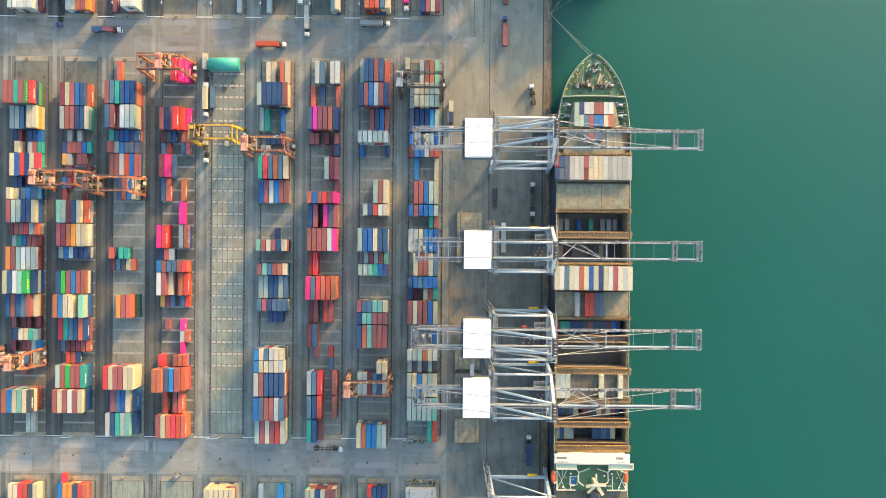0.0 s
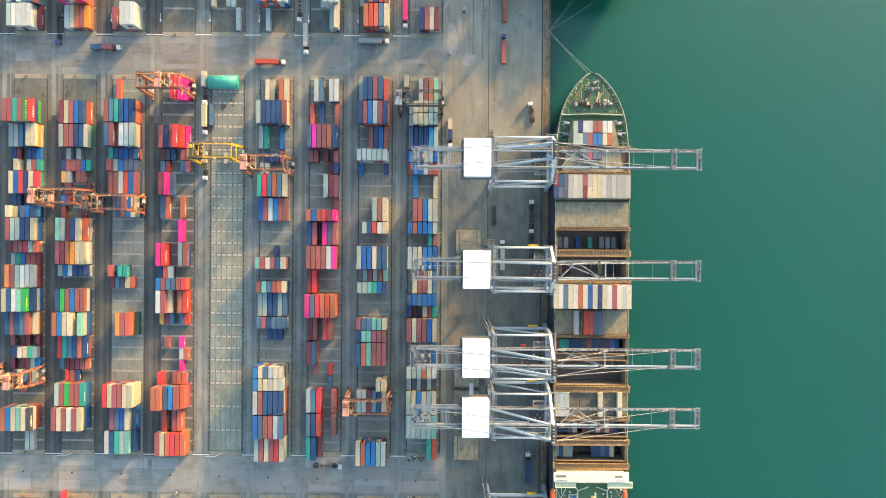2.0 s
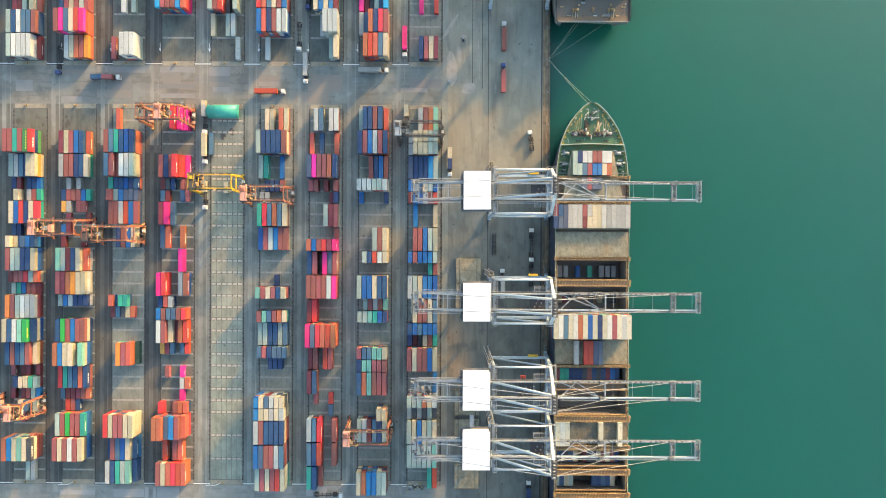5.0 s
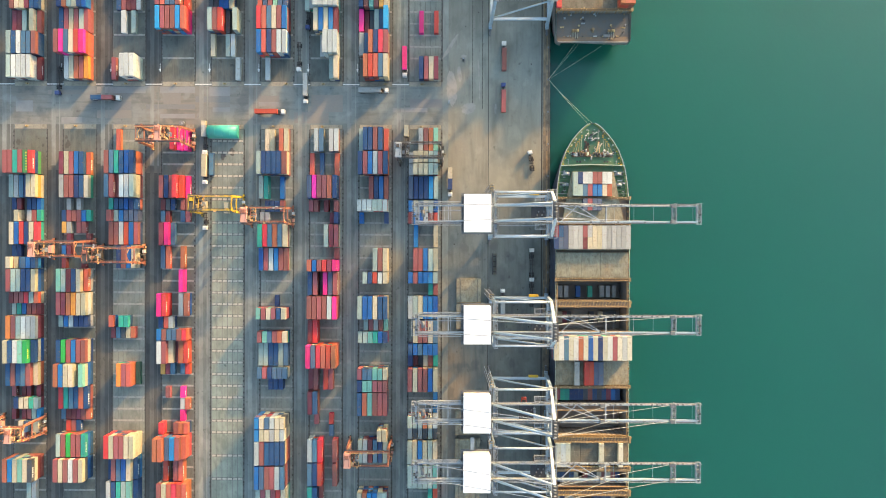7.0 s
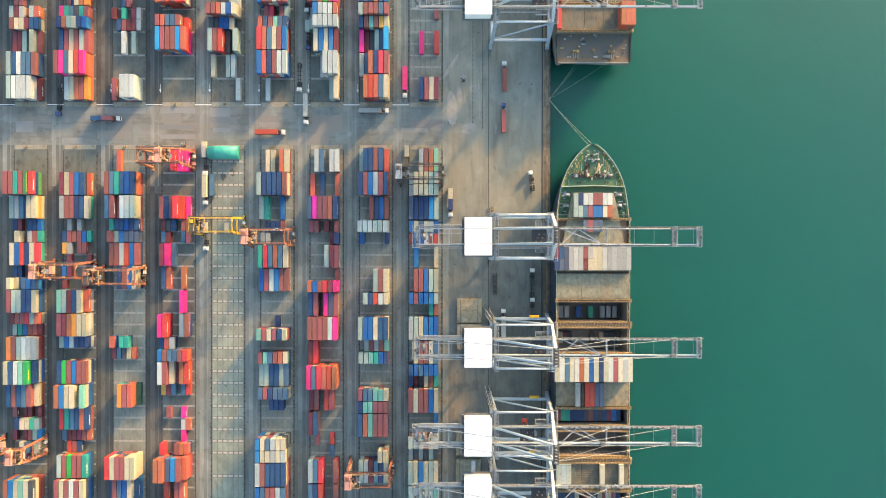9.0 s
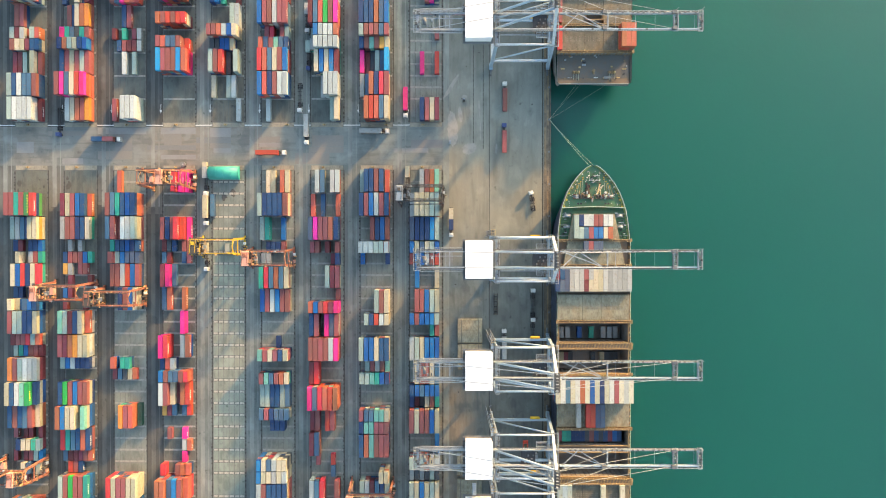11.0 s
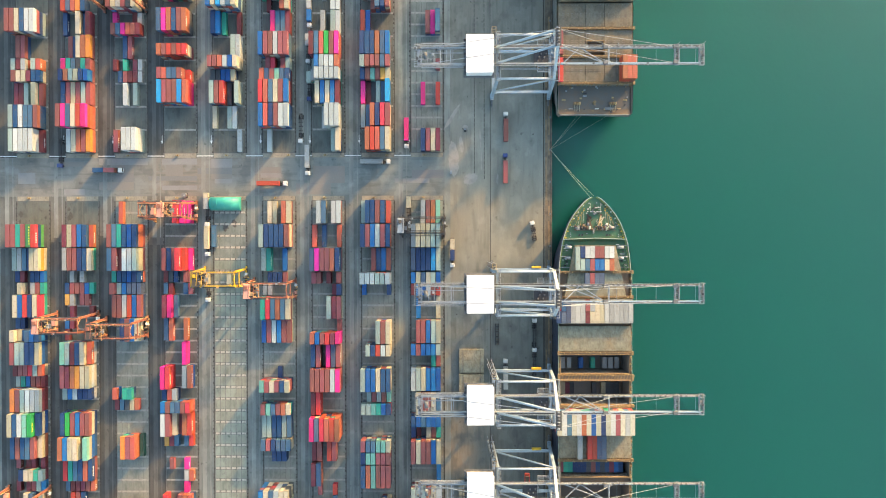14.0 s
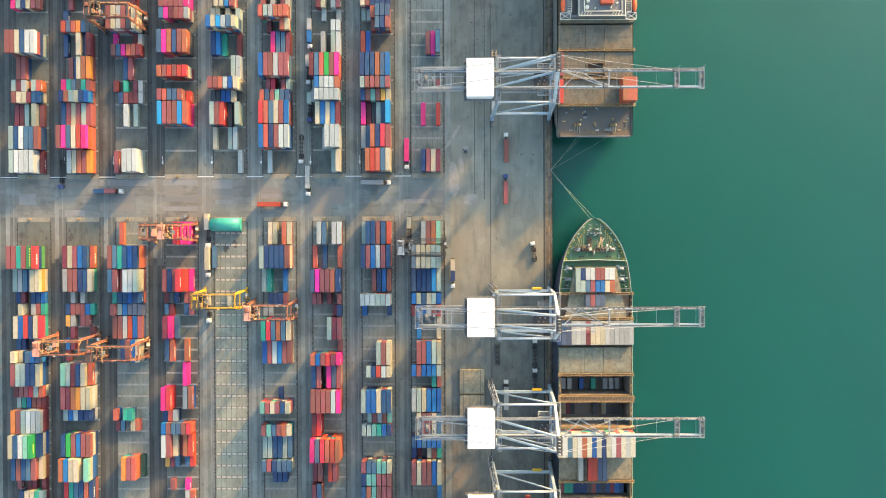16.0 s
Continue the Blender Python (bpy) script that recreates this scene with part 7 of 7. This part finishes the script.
# ---- lorries ----
def lorry(x, y, heading, cab, load=None, size="40", bent=0.0, back=-6.2):
    """Origin at the trailer's middle; heading in degrees from +x."""
    m = pose(x, y, 0.03, 0, 0, heading - 90)
    word = "white" if cab is CABWHITE else "dark blue"
    t = root("container_lorry", f"{word} cab lorry with a {'loaded' if load else 'bare'} dark skeletal trailer", "lorry", m, "yard lorries")
    tm = TRAILERDARK
    tr = part("trailer", beams(((-0.45, back, 1.25), (-0.45, 5.6, 1.25), 0.25, 0.4), ((0.45, back, 1.25), (0.45, 5.6, 1.25), 0.25, 0.4)), tm, t)
    for k in range(6):
        yb = back + 0.2 + k * (5.45 - back) / 5.2
        part("bolster", boxed(-1.2, 1.2, yb, yb + 0.3, 1.3, 1.5), tm, tr)
    for k in (back + 1.2, back + 2.4):
        for sx in (-1, 1):
            part("wheel", beam(bmesh.new(), (sx * 0.8, k, 0.52), (sx * 1.22, k, 0.52), 1.02, sides=12), RUBBER, t)
    cm = pose(0, 5.4, 0, 0, 0, bent)
    c = part("cab", boxed(-1.2, 1.2, 2.4, 4.5, 0.7, 3.0, bevel=0.15), cab, t, at=cm)
    part("windscreen", boxed(-1.05, 1.05, 4.5, 4.54, 1.8, 2.75), GLASSDARK, c)
    part("roof_fairing", boxed(-0.9, 0.9, 2.6, 3.7, 3.0, 3.3, bevel=0.1), cab, c)
    part("chassis", boxed(-0.5, 0.5, -1.2, 4.3, 0.6, 0.95), tm, c)
    for yy in (-0.6, 0.6, 3.6):
        for sx in (-1, 1):
            part("wheel", beam(bmesh.new(), (sx * 0.8, yy, 0.5), (sx * 1.2, yy, 0.5), 1.0, sides=12), RUBBER, c)
    if load:
        p = m @ Vector((0, -0.2 if size == "40" else -2.6, 1.5))
        ob = container(load, size, 0, 0, 0, "on a lorry trailer", "containers on lorries")
        ob.matrix_basis = pose(p.x, p.y, p.z, 0, 0, heading - 90)
    return t


lorry(31.9, 115.6, 90, CABBLUE, "r")
lorry(32.2, 138.2, 90, CABWHITE, "r")
lorry(-97.0, 109.6, 0, CABWHITE, "R")
lorry(-187.0, 117.0, 0, CABWHITE, "b", "20")
container("r", "20", 0, 0, 0, "on a lorry trailer", "containers on lorries").matrix_basis = pose(-183.6, 117.0, 1.53, 0, 0, -90)
lorry(-75.9, 124.0, -90, CABWHITE, "g")
lorry(-40.6, 121.3, 0, CABWHITE, "g")
lorry(-21.9, 138.6, -90, CABWHITE, "p")
lorry(3.0, 73.6, -90, CABWHITE, "w", "20")
container("b", "20", 3.0, 70.4, 1.53, "on a lorry trailer", "containers on lorries")
lorry(-20.8, 96.6, -90, CABWHITE, "w", "20")
lorry(-130.9, 96.2, -90, CABWHITE, "g", "20")
lorry(-130.8, 80.0, -90, CABWHITE, "w")
lorry(-130.6, 55.0, -90, CABWHITE, "w", "20")
lorry(47.7, 25.6, 90, CABWHITE)
lorry(47.7, 9.6, 90, CABWHITE)
lorry(31.9, 3.5, 90, CABWHITE, "g")
lorry(47.9, 79.0, 96, CABWHITE, None, bent=8, back=-1.4)
lorry(-64.6, -110.8, 0, CABWHITE)
lorry(46.7, -112.0, 90, CABWHITE, "b")
lorry(-211.4, 128.5, -90, CABBLUE)
lorry(-79.6, 141.6, -90, CABWHITE)
lorry(-74.6, 204.5, -90, CABWHITE, "g", "20")
container("B", "20", -74.6, 200.6, 1.53, "on a lorry trailer", "containers on lorries")
lorry(-75.4, 184.9, -90, CABWHITE, "g", "20")
lorry(-74.8, 164.5, -90, CABBLUE, "l", "20")
container("w", "20", -131.6, 101.6, 0.05, "beside the teal shelter", "loose containers")
container("c", "40", -127.2, 81.0, 0.06, "standing beside a lorry", "loose containers")
container("w", "20", -119.0, 57.2, 0.06, "alone on an empty pad", "loose containers")
container("w", "20", 15.8, -67.6 + 16.2, 0.02, "standing on the quay", "loose containers")


# ---- spreader frames parked on the quay ----
def spreader_frame(x, y):
    f = root("spreader_frame", "rusty dark container spreader lying on the quay", "spreader", Matrix.Translation((x, y, 0.02)), "parked spreaders")
    for sx in (-0.9, 0.9):
        part("side_beam", boxed(sx - 0.2, sx + 0.2, -5.8, 5.8, 0, 0.7), TRAILERDARK, f)
    for k in range(9):
        part("cross_bar", boxed(-0.7, 0.7, -5.6 + k * 1.35, -5.2 + k * 1.35, 0.1, 0.6), DARKLINE if k % 2 else HATCHDARK, f)


spreader_frame(27.4, 26.8)
